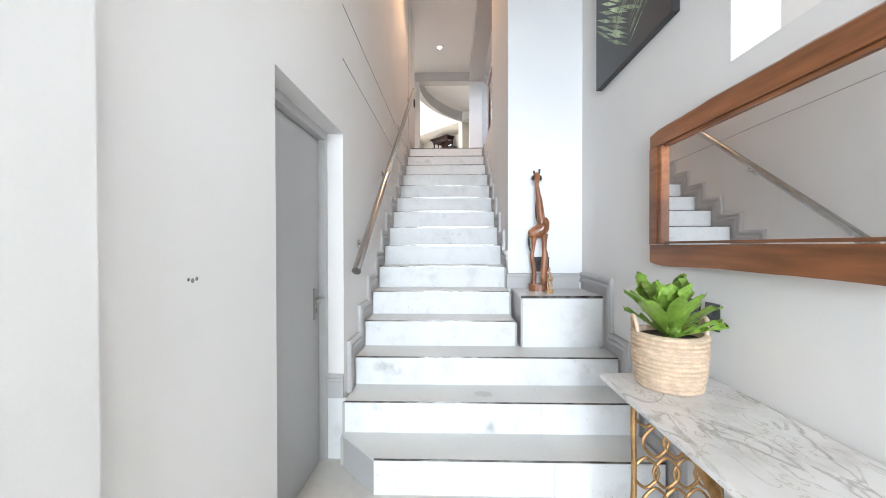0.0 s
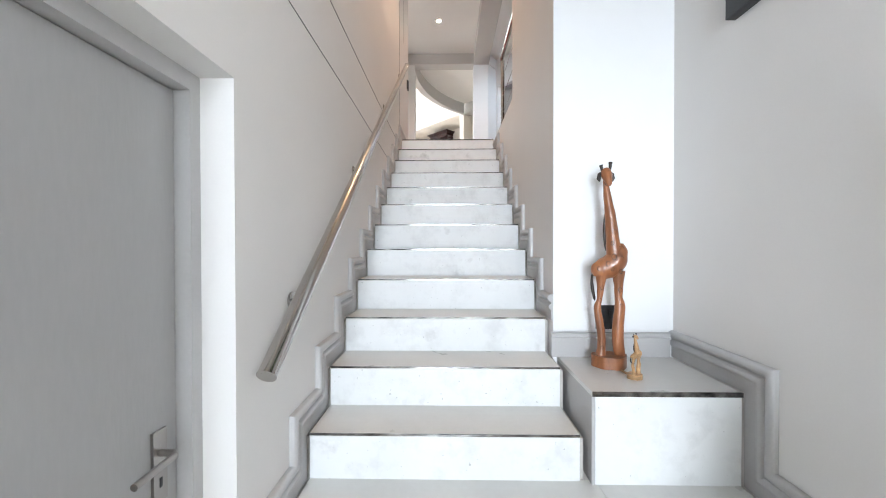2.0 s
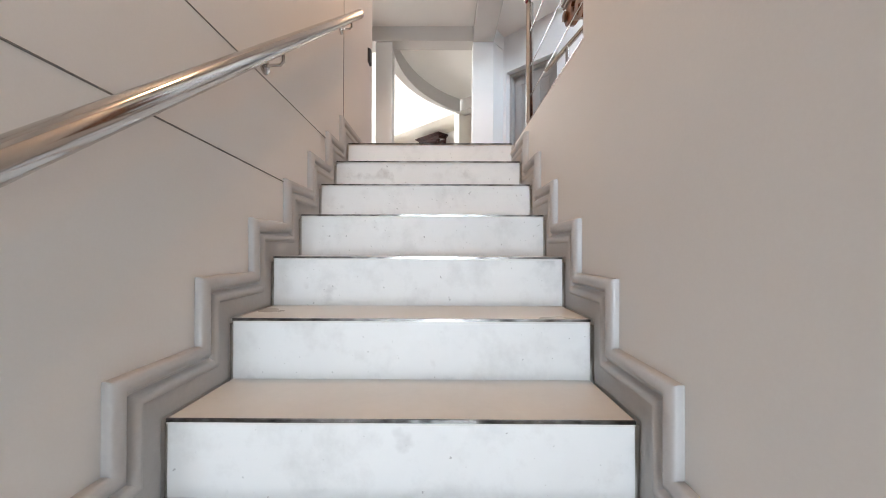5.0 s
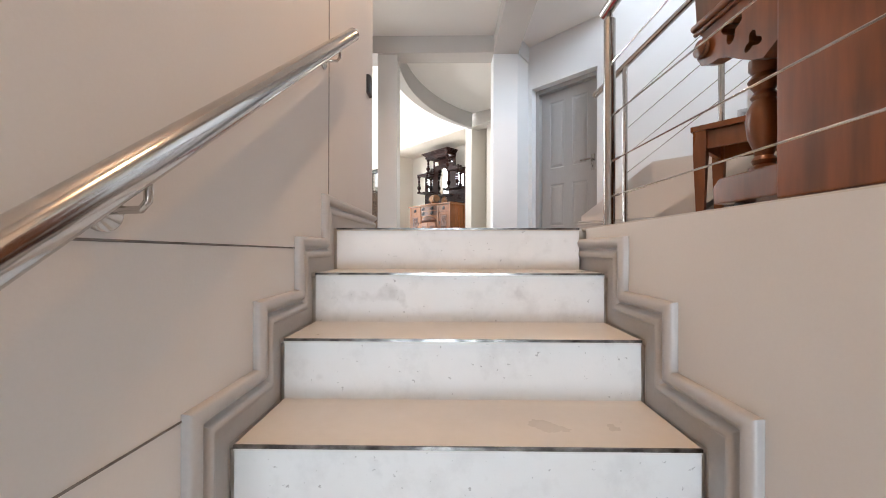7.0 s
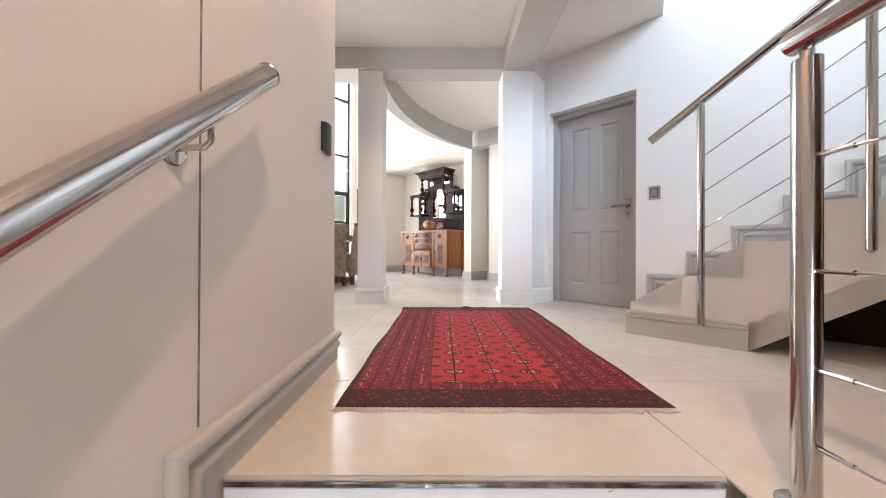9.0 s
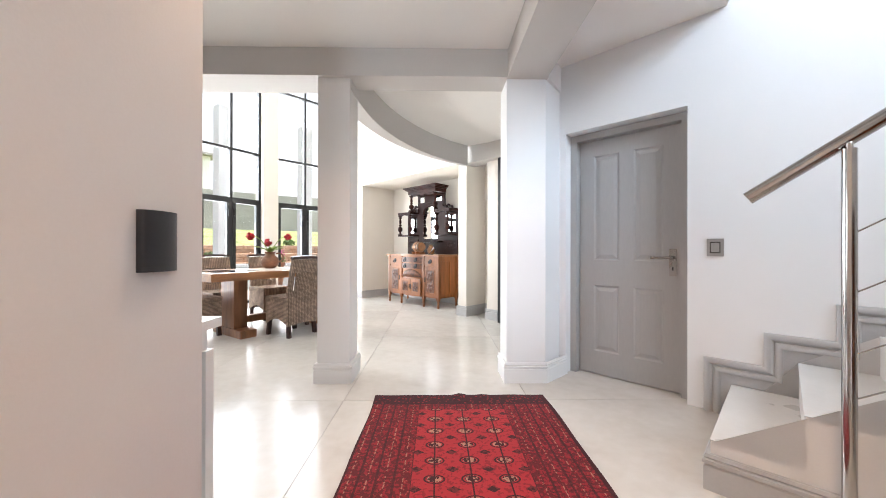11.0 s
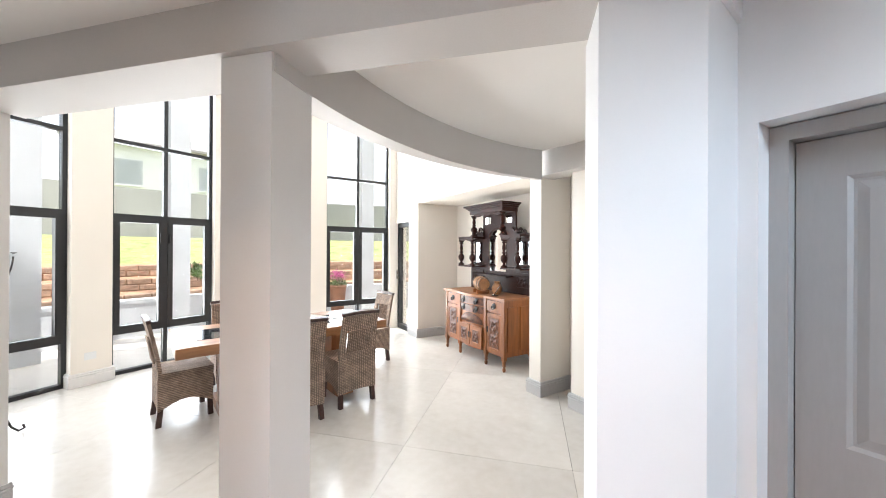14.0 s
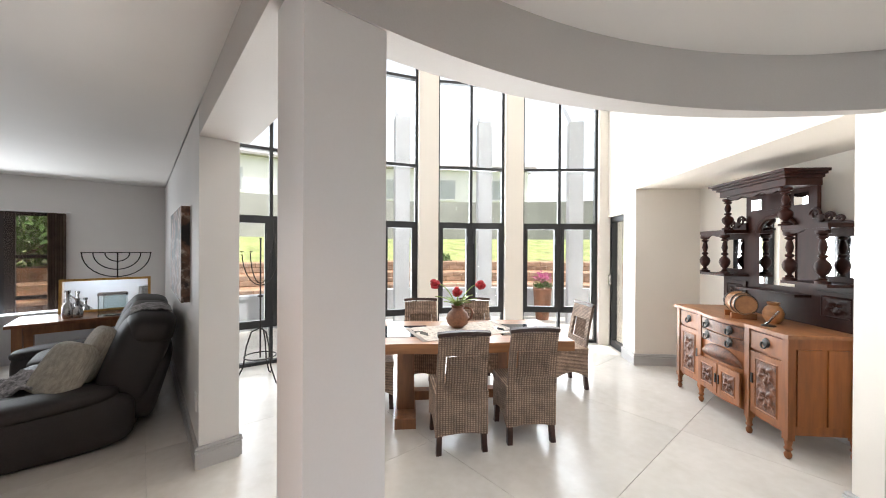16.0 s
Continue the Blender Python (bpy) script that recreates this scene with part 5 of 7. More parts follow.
# long borders: narrow bands of dark knots and red, with dotted guard lines
bord = mixc(op("GREATER_THAN", nz.outputs[0], 0.52), DEEP, (0.30, 0.012, 0.02))
bord = mixc(op("LESS_THAN", vor2.outputs[0], 0.22), bord, DARK)
bord = mixc(op("MULTIPLY", op("LESS_THAN", vor.outputs[0], 0.16), 0.8), bord, (0.40, 0.10, 0.07))
band = op("ABSOLUTE", op("SUBTRACT", op("FRACT", op("DIVIDE", side_in, 0.078)), 0.5))
bord = mixc(op("MULTIPLY", op("LESS_THAN", band, 0.035), op("MULTIPLY", op("GREATER_THAN", nz.outputs[0], 0.52), 0.8)), bord, CREAM)
bord = mixc(op("MULTIPLY", op("GREATER_THAN", band, 0.43), 0.8), bord, DARK)
# ends: a dark panel with rows of red marks
ends = mixc(op("LESS_THAN", vor.outputs[0], 0.30), DARK, (0.26, 0.015, 0.02))
bord = mixc(op("LESS_THAN", end_in, 0.135), bord, ends)
bord = mixc(op("LESS_THAN", op("ABSOLUTE", op("SUBTRACT", end_in, 0.14)), 0.006), bord, DARK)
bord = mixc(op("LESS_THAN", inset, 0.016), bord, DARK)
col = mixc(field, bord, col)
col = mixc(op("MULTIPLY", nz2.outputs[0], 0.35), col, (0.13, 0.01, 0.014))
ll.new(col, bs.inputs["Base Color"])
bmp = nn.new("ShaderNodeBump")
bmp.inputs["Strength"].default_value, bmp.inputs["Distance"].default_value = 0.6, 0.004
ll.new(nz.outputs[0], bmp.inputs["Height"])
ll.new(bmp.outputs[0], bs.inputs["Normal"])
rug = thing("rug", "worn red hand-knotted rug with dark medallions and fringe", "rug", pose(RX, RY, FZ))
bm = bmesh.new()
grid = []
for i in range(41):
    row = []
    for j in range(23):
        x, y = (j / 22 - 0.5) * RWID, (i / 40 - 0.5) * RLEN
        w = 0.008 * math.sin(y * 3.1) + 0.004 * math.sin(y * 9 + 1)
        lift = 0.006 + (0.012 * max(0, 1 - abs(x - 0.0) / 0.05) + 0.009 * max(0, 1 - abs(x - 0.17) / 0.04)) * max(0, (i - 37) / 3)
        row.append((x + w, y, lift + 0.001 * math.sin(x * 20 + y * 7)))
    grid.append(row)
sheet(bm, grid, 0.006)
part("woven_field", bm, RUGM, rug)
FRINGE = material("cotton_fringe", (0.66, 0.60, 0.55), 0.95, vary=0.1)
rng = random.Random(8)
bm = bmesh.new()
for i in range(190):
    x = (i / 189 - 0.5) * RWID - 0.008
    y = -RLEN / 2
    ln = rng.uniform(0.018, 0.042)
    dx = rng.uniform(-0.006, 0.006)
    box(bm, x - 0.0018, x + 0.0018 + dx * 0.2, y - ln, y + 0.004, 0.0005, 0.004)
fr = part("fringe", bm, FRINGE, rug, "pale cotton fringe")
fr["kind"] = "stuff"

# piano, its end towards the stairs
pn = thing("upright_piano", "old reddish-brown upright piano with carved turned legs", "piano")
px0, px1 = 0.76, 2.18
bm = bmesh.new()
prism(bm, [(4.375, FZ + 0.03), (4.80, FZ + 0.03), (4.80, FZ + 0.62), (4.76, FZ + 0.72), (4.75, FZ + 1.26), (4.375, FZ + 1.26)], px0, px0 + 0.04)
side = pose(0, 0, 0) @ Matrix(((0, 0, 1, 0), (1, 0, 0, 0), (0, 1, 0, 0), (0, 0, 0, 1)))
bmesh.ops.transform(bm, matrix=side, verts=bm.verts)
part("end_panel", bm, PIANOWOOD, pn, bevel=0.006)
part("body", one(box, px0 + 0.042, px1, 4.38, 4.74, FZ + 0.06, FZ + 1.25), PIANOWOOD, pn, bevel=0.006)
part("lid", one(box, px0 - 0.02, px1 + 0.02, 4.365, 4.78, FZ + 1.262, FZ + 1.29), PIANOWOOD, pn, bevel=0.008)
# key bed cheek with pierced trefoils
bm = bmesh.new()
outer = [(4.80, 0.43), (4.84, 0.405), (4.88, 0.42), (4.92, 0.445), (4.955, 0.47), (4.99, 0.485), (5.03, 0.488), (5.065, 0.50), (5.085, 0.53), (5.082, 0.565), (5.06, 0.59), (5.085, 0.62),
         (5.095, 0.74), (5.06, 0.82), (4.97, 0.86), (4.80, 0.86)]


def trefoil(cy, cz, r, turn):
    return [(cy + r * (1 + 0.42 * math.cos(3 * t)) * math.cos(t + turn), cz + r * (1 + 0.42 * math.cos(3 * t)) * math.sin(t + turn)) for t in [2 * math.pi * k / 24 for k in range(24)]]


loops = [outer, trefoil(4.945, 0.545, 0.030, 0.6), trefoil(4.872, 0.468, 0.022, 1.5)]
rims = []
for lp in loops:
    vs_ = [bm.verts.new((px0 + 0.003, y, FZ + z)) for y, z in lp]
    rims += [bm.edges.new((vs_[k - 1], vs_[k])) for k in range(len(vs_))]
flat_faces = [g for g in bmesh.ops.triangle_fill(bm, edges=rims, use_beauty=True)["geom"] if isinstance(g, bmesh.types.BMFace)]
more = bmesh.ops.extrude_face_region(bm, geom=flat_faces)["geom"]
bmesh.ops.translate(bm, vec=(0.042, 0, 0), verts=[g for g in more if isinstance(g, bmesh.types.BMVert)])
part("key_cheek", bm, PIANOWOOD, pn, "pierced and scrolled cheek")
bm = bmesh.new()
tube(bm, [(px0 - 0.004, 4.80, FZ + 0.632), (px0 - 0.004, 5.09, FZ + 0.632)], 0.012, 10)
tube(bm, [(px0 - 0.001, 4.80, FZ + 0.612), (px0 - 0.001, 5.088, FZ + 0.612)], 0.007, 8)
part("cheek_moulding", bm, PIANOWOOD, pn, smooth=True)
bm = bmesh.new()
lathe(bm, [(0.024, 0), (0.030, 0.006), (0.024, 0.013), (0.027, 0.018), (0.010, 0.024)], 18, pose(px0 + 0.003, 5.052, FZ + 0.548, 0, -90, 0))
part("carved_scroll", bm, PIANOWOOD, pn, smooth=True)
part("key_bed", one(box, px0 + 0.08, px1, 4.745, 5.05, FZ + 0.59, FZ + 0.65), PIANOWOOD, pn, bevel=0.006)
part("key_lid", one(box, px0 + 0.05, px1 - 0.05, 4.745, 5.00, FZ + 0.655, FZ + 0.77), PIANOWOOD, pn, bevel=0.02)
for x in (px0 + 0.082, px1 - 0.055):
    bm = bmesh.new()
    lathe(bm, [(0.036, 0), (0.036, 0.012), (0.024, 0.02), (0.030, 0.032), (0.021, 0.045), (0.024, 0.06), (0.038, 0.10), (0.043, 0.145), (0.040, 0.175), (0.026, 0.205), (0.032, 0.215), (0.022, 0.23),
               (0.034, 0.25), (0.038, 0.262), (0.026, 0.28), (0.036, 0.295), (0.036, 0.32)], 22, pose(x, 4.925, FZ + 0.125))
    part("turned_leg", bm, PIANOWOOD, pn, smooth=True)
    bm = bmesh.new()
    prism(bm, [(4.80, FZ + 0.045), (5.05, FZ + 0.045), (5.055, FZ + 0.10), (5.03, FZ + 0.126), (4.80, FZ + 0.128)], x - 0.05, x + 0.045)
    bmesh.ops.transform(bm, matrix=side, verts=bm.verts)
    toe = part("toe_block", bm, PIANOWOOD, pn, bevel=0.006)
    part("castor", one(lathe, [(0.022, FZ), (0.026, FZ + 0.01), (0.026, FZ + 0.043)], 16, pose(x, 4.99, 0)), BLACKP, toe, smooth=True)

pb = thing("piano_bench", "brown wooden piano bench with tapered square legs", "bench", pose(1.532, 5.468, FZ, 0, 0, -50))
part("seat", one(box, -0.40, 0.40, -0.19, 0.19, 0.475, 0.50), BENCHWOOD, pb, bevel=0.006)
bm = bmesh.new()
box(bm, -0.36, 0.36, -0.165, -0.145, 0.39, 0.474)
box(bm, -0.36, 0.36, 0.145, 0.165, 0.39, 0.474)
box(bm, -0.372, -0.352, -0.145, 0.145, 0.39, 0.474)
box(bm, 0.352, 0.372, -0.145, 0.145, 0.39, 0.474)
part("apron", bm, BENCHWOOD, pb)
for sx in (-1, 1):
    for sy in (-1, 1):
        bm = bmesh.new()
        x, y = sx * 0.365, sy * 0.16
        rows = [[bm.verts.new((x + a * w, y + b * w, z)) for a, b in ((-1, -1), (1, -1), (1, 1), (-1, 1))] for w, z in ((0.014, 0.012), (0.026, 0.36), (0.026, 0.474))]
        for p, q in zip(rows, rows[1:]):
            for k in range(4):
                bm.faces.new((p[k], p[(k + 1) % 4], q[(k + 1) % 4], q[k]))
        bm.faces.new(rows[0][::-1])
        bm.faces.new(rows[-1])
        lg = part("leg", bm, BENCHWOOD, pb)
        part("foot_cap", one(box, x - 0.015, x + 0.015, y - 0.015, y + 0.015, 0, 0.0118), BLACKP, lg)


def kid_chair(m, mat, label):
    t = thing("childs_chair", label, "chair", m, "plastic chairs under the stairs")
    part("seat", one(box, -0.12, 0.12, -0.12, 0.12, 0.25, 0.272), mat, t, bevel=0.01)
    for sx in (-1, 1):
        for sy in (-1, 1):
            bm = bmesh.new()
            tube(bm, [(sx * 0.135, sy * 0.135, 0.0), (sx * 0.105, sy * 0.10, 0.252)], [0.026, 0.022], 6)
            part("leg", bm, mat, t)
    bm = bmesh.new()
    tube(bm, bez((-0.105, 0.115, 0.26), (-0.12, 0.15, 0.50), (0.12, 0.15, 0.50), (0.105, 0.115, 0.26), 14), 0.03, 8)
    part("backrest", bm, mat, t, "arched open back", smooth=True)
    return t


kid_chair(pose(2.36, 6.42, FZ, 0, 0, 140), REDPL, "red plastic child's chair stored under the stairs")
kid_chair(pose(2.58, 6.18, FZ, 0, 0, 140), PURPL, "lilac plastic child's chair stored under the stairs")

ct = thing("console_table", "plain white painted console table behind the wall", "table")
part("tabletop", one(box, -1.30, -0.845, 5.75, 6.93, 3.64, 3.675), WHITEP, ct, bevel=0.004)
bm = bmesh.new()
box(bm, -1.27, -0.875, 6.87, 6.89, 3.56, 3.639)
box(bm, -0.895, -0.875, 5.78, 6.87, 3.56, 3.639)
box(bm, -1.27, -1.25, 5.78, 6.87, 3.56, 3.639)
part("apron", bm, WHITEP, ct)
for x in (-1.285, -0.90):
    for y in (5.77, 6.86):
        part("leg", one(box, x, x + 0.04, y, y + 0.045, FZ, 3.56), WHITEP, ct, bevel=0.003)

# ---- dining room ----
TA = 54.5
tm = pose(-2.15, 10.2, FZ, 0, 0, TA)
dt = thing("dining_table", "thick live-edge timber dining table with glass insets", "table", tm)
bm = bmesh.new()
n = 36
L2, W2 = 0.93, 0.45
outline = []
for i in range(n):
    t = i / (n - 1)
    outline.append((-L2 + 2 * L2 * t, -W2 + 0.012 * math.sin(t * 9) + 0.006 * math.sin(t * 31)))
for i in range(n):
    t = 1 - i / (n - 1)
    outline.append((-L2 + 2 * L2 * t, W2 + 0.012 * math.sin(t * 8 + 1) + 0.006 * math.sin(t * 27)))
prism(bm, outline, 0.665, 0.748)
part("tabletop", bm, LIVEWOOD, dt, bevel=0.012)
for x0, x1 in ((-0.80, -0.30), (0.36, 0.80)):
    part("glass_inset", one(box, x0, x1, -0.22, 0.22, 0.7482, 0.7515), TINTGLASS, dt, "dark glossy glass", bevel=0.001)
for x in (-0.50, 0.50):
    bm = bmesh.new()
    box(bm, x - 0.075, x + 0.075, -0.16, 0.16, 0.09, 0.664)
    tr = part("trestle", bm, LEGWOOD, dt, "rough-hewn slab leg", bevel=0.015)
    part("foot_beam", one(box, x - 0.09, x + 0.09, -0.34, 0.34, 0, 0.089), LEGWOOD, tr, bevel=0.015)
part("stretcher", one(box, -0.42, 0.42, -0.05, 0.05, 0.12, 0.20), LEGWOOD, dt, bevel=0.01)
rn = thing("table_runner", "cream and brown patterned cloth laid across the table", "cloth", tm @ pose(0.02, 0, 0.7485, 0, 0, 18))
bm = bmesh.new()
grid = [[((j / 10 - 0.5) * 0.92, (i / 6 - 0.5) * 0.52 + 0.004 * math.sin(j), 0.0035 + 0.0012 * math.sin(j * 1.7 + i)) for j in range(11)] for i in range(7)]
sheet(bm, grid, 0.003)
part("cloth", bm, RUNNER, rn)
bm = bmesh.new()
for i in range(60):
    for s in (-1, 1):
        y = (i / 59 - 0.5) * 0.52
        box(bm, s * 0.46 - 0.02, s * 0.46 + 0.02, y - 0.0015, y + 0.0015, 0.003, 0.006)
f2 = part("tassels", bm, FRINGE, rn)
f2["kind"] = "stuff"
vs = thing("flower_vase", "round terracotta jug holding red blooms and green leaves", "vase", Matrix.Translation((-2.245, 10.27, 3.6795)) @ Matrix.Scale(1.16, 4))
part("jug", one(lathe, [(0.045, 0), (0.085, 0.03), (0.098, 0.075), (0.085, 0.115), (0.052, 0.145), (0.047, 0.165), (0.058, 0.185), (0.05, 0.186), (0.04, 0.165), (0.04, 0.1)], 28), CLAY, vs, smooth=True)
bm = bmesh.new()
tube(bm, bez((0.052, 0.03, 0.165), (0.15, 0.06, 0.19), (0.14, 0.055, 0.09), (0.09, 0.03, 0.07), 12), 0.009, 8)
part("jug_handle", bm, CLAY, vs, smooth=True)
rng = random.Random(2)
for a, l, hgt in ((215, 0.20, 0.36), (40, 0.19, 0.36), (140, 0.05, 0.29)):
    c, s = math.cos(radians(a)), math.sin(radians(a))
    e = Vector((l * c, l * s, hgt))
    bm = bmesh.new()
    tube(bm, bez((0, 0, 0.12), (0.02 * c, 0.02 * s, 0.24), (0.6 * l * c, 0.6 * l * s, hgt + 0.03), e, 8), 0.005, 6)
    stem = part("stem", bm, STEM, vs, smooth=True)
    bm = bmesh.new()
    for q in range(38):
        v = Vector((rng.gauss(0, 1), rng.gauss(0, 1), rng.gauss(0, 1))).normalized()
        puff(bm, 0.020, 0.015, 0.010, 0.8, 5, Matrix.Translation(e + v * rng.uniform(0.02, 0.040)) @ v.to_track_quat("Z", "Y").to_matrix().to_4x4())
    part("bloom", bm, REDP, stem, "red ruffled bloom", smooth=True)
for i in range(9):
    a = i * 40 + 15
    c, s = math.cos(radians(a)), math.sin(radians(a))
    ln = 0.12 + 0.03 * (i % 3)
    grid = []
    for k in range(7):
        t = k / 6
        w = 0.022 * math.sin(math.pi * (0.1 + 0.88 * t))
        d, z = ln * t * (0.6 + 0.5 * t), 0.16 + ln * (0.95 * t - 0.45 * t * t)
        grid.append([(d * c - q * w * s, d * s + q * w * c, z + 0.006 * abs(q)) for q in (-1, 0, 1)])
    bm = bmesh.new()
    sheet(bm, grid, 0.0012)
    part("leaf", bm, STEM, vs, smooth=True)


def wicker_chair(m, label):
    t = thing("dining_chair", label, "chair", m, "chairs round the dining table")
    # local +y is the way it faces
    part("seat", one(box, -0.205, 0.205, -0.19, 0.215, 0.40, 0.455), WICKER, t, bevel=0.015)
    for s in (-1, 1):
        bm = bmesh.new()
        outl = [(-0.19, 0.13)] + [(-0.19 + 0.40 * k / 8, 0.13 + 0.075 * math.sin(math.pi * k / 8)) for k in range(1, 8)] + [(0.21, 0.13), (0.21, 0.399), (-0.19, 0.399)]
        prism(bm, outl, -0.006, 0.006)
        bmesh.ops.transform(bm, matrix=Matrix(((0, 0, 1, s * 0.196), (1, 0, 0, 0), (0, 1, 0, 0), (0, 0, 0, 1))), verts=bm.verts)
        part("side_skirt", bm, WICKER, t)
    for y, nm in ((-0.186, "back_skirt"), (0.206, "front_skirt")):
        bm = bmesh.new()
        outl = [(-0.188, 0.13)] + [(-0.188 + 0.376 * k / 8, 0.13 + (0.02 if y < 0 else 0.06) * math.sin(math.pi * k / 8)) for k in range(1, 8)] + [(0.188, 0.13), (0.188, 0.399), (-0.188, 0.399)]
        prism(bm, outl, -0.006, 0.006)
        bmesh.ops.transform(bm, matrix=Matrix(((1, 0, 0, 0), (0, 0, 1, y), (0, 1, 0, 0), (0, 0, 0, 1))), verts=bm.verts)
        part(nm, bm, WICKER, t)
    for sx in (-1, 1):
        for y, sp in ((-0.165, -0.02), (0.185, 0.01)):
            bm = bmesh.new()
            rows = [[bm.verts.new((sx * (0.168 + q) + a * 0.02, y + o + b * 0.02, z)) for a, b in ((-1, -1), (1, -1), (1, 1), (-1, 1))] for q, o, z in ((0.008, sp, 0.0), (0, 0, 0.2), (0, 0, 0.398))]
            for p, q in zip(rows, rows[1:]):
                for k in range(4):
                    bm.faces.new((p[k], p[(k + 1) % 4], q[(k + 1) % 4], q[k]))
            bm.faces.new(rows[0][::-1])
            part("leg", bm, DARKWOOD, t, "dark stained wood")
    def back(x, z):
        u = (z - 0.45) / 0.45
        return (x * (1 - 0.04 * u), -0.185 - 0.055 * u - 0.03 * u * u, z)
    bk = None
    for nm, x0, x1, z0, z1 in (("backrest", -0.195, -0.135, 0.456, 0.885), ("back_stile", 0.135, 0.195, 0.456, 0.885), ("back_top", -0.134, 0.134, 0.74, 0.885), ("back_bottom", -0.134, 0.134, 0.456, 0.53)):
        bm = bmesh.new()
        grid = [[back(x0 + (x1 - x0) * j / 3, z0 + (z1 - z0) * i / 6) for j in range(4)] for i in range(7)]
        sheet(bm, grid, 0.026)
        ob = part(nm, bm, WICKER, t if bk is None else bk)
        bk = bk or ob
    bm = bmesh.new()
    for k in range(25):
        x = -0.126 + 0.252 * k / 24
        tube(bm, [Vector(back(x, z)) + Vector((0, -0.012, 0)) for z in (0.53, 0.6, 0.67, 0.74)], 0.0056, 5)
    for z in (0.545, 0.565, 0.585, 0.605, 0.665, 0.685, 0.705, 0.725):
        tube(bm, [Vector(back(x, z)) + Vector((0, -0.008, 0)) for x in (-0.13, 0, 0.13)], 0.003, 5)
    w = part("open_weave", bm, WICKER, bk)
    w["kind"] = "stuff"
    bm = bmesh.new()
    grid = [[back(-0.205 + 0.41 * j / 8, z) for j in range(9)] for z in (0.886, 0.90, 0.915)]
    grid = [[(x, y, z + 0.010 * (1 - (2 * j / 8 - 1) ** 2)) for j, (x, y, z) in enumerate(r)] for r in grid]
    sheet(bm, grid, 0.034)
    part("top_rail", bm, DARKWOOD, t, "dark stained wooden rail")
    return t


ex, ey = Vector((math.cos(radians(TA)), math.sin(radians(TA)), 0)), Vector((-math.sin(radians(TA)), math.cos(radians(TA)), 0))
rear_a = Vector((-1.63, 9.725, FZ))
rear_b = Vector((-1.372, 10.243, FZ))
ch = wicker_chair(Matrix.Translation(rear_a + ey * 0.17) @ Matrix.Rotation(radians(TA + 4), 4, "Z"), "brown woven wicker dining chair with a dark top rail")
copy_thing(ch, Matrix.Translation(rear_b + ey * 0.17) @ Matrix.Rotation(radians(TA + 2), 4, "Z"))
cen = Vector((-2.15, 10.2, FZ))
copy_thing(ch, Matrix.Translation(cen + ey * 0.66 - ex * 0.34) @ Matrix.Rotation(radians(TA + 180), 4, "Z"))
copy_thing(ch, Matrix.Translation(cen + ey * 0.66 + ex * 0.30) @ Matrix.Rotation(radians(TA + 180), 4, "Z"))
copy_thing(ch, Matrix.Translation((-2.82, 9.64, FZ)) @ Matrix.Rotation(radians(-31), 4, "Z"))
copy_thing(ch, Matrix.Translation((-1.84, 11.52, FZ)) @ Matrix.Rotation(radians(148), 4, "Z"))

# ---- sideboard in the niche, along the slanted wall ----
sb = thing("sideboard", "carved honey-oak sideboard with a dark mirrored hutch", "sideboard", UV)
A, B, VF, VBK = -9.51, -8.12, 8.10, 8.62
c0, c1 = -9.12, -8.51
TOPZ = FZ + 0.915


def bow(u, amt=0.05):
    if c0 <= u <= c1:
        return amt * math.sin(math.pi * (u - c0) / (c1 - c0))
    return 0.0


bm = bmesh.new()
pts = [(A + 0.03, VBK - 0.02), (A + 0.03, VF + 0.03)] + [(c0 + (c1 - c0) * k / 12, VF + 0.035 - bow(c0 + (c1 - c0) * k / 12)) for k in range(13)] + [(B - 0.03, VF + 0.03), (B - 0.03, VBK - 0.02)]
prism(bm, pts, FZ + 0.17, TOPZ - 0.03)
body = part("body", bm, OAK, sb)
bm = bmesh.new()
pts = [(A - 0.02, VBK), (A - 0.02, VF - 0.02)] + [(c0 + (c1 - c0) * k / 12, VF - 0.02 - bow(c0 + (c1 - c0) * k / 12, 0.055)) for k in range(13)] + [(B + 0.02, VF - 0.02), (B + 0.02, VBK)]
prism(bm, pts, TOPZ - 0.028, TOPZ)
part("top", bm, OAKTOP, sb, bevel=0.006)
for u in (A + 0.03, c0, c1, B - 0.03):
    for v in (VF + 0.028, VBK - 0.04):
        if v > 8.4 and u in (c0, c1):
            continue
        bm = bmesh.new()
        box(bm, u - 0.025, u + 0.025, v - 0.025, v + 0.025, FZ + 0.14, TOPZ - 0.03)
        st_ = part("corner_post", bm, OAK, sb, bevel=0.004)
        part("turned_foot", one(lathe, [(0.012, FZ), (0.020, FZ + 0.012), (0.024, FZ + 0.035), (0.014, FZ + 0.055), (0.026, FZ + 0.075), (0.018, FZ + 0.09), (0.027, FZ + 0.139)], 16, pose(u, v, 0)), OAK, st_, smooth=True)


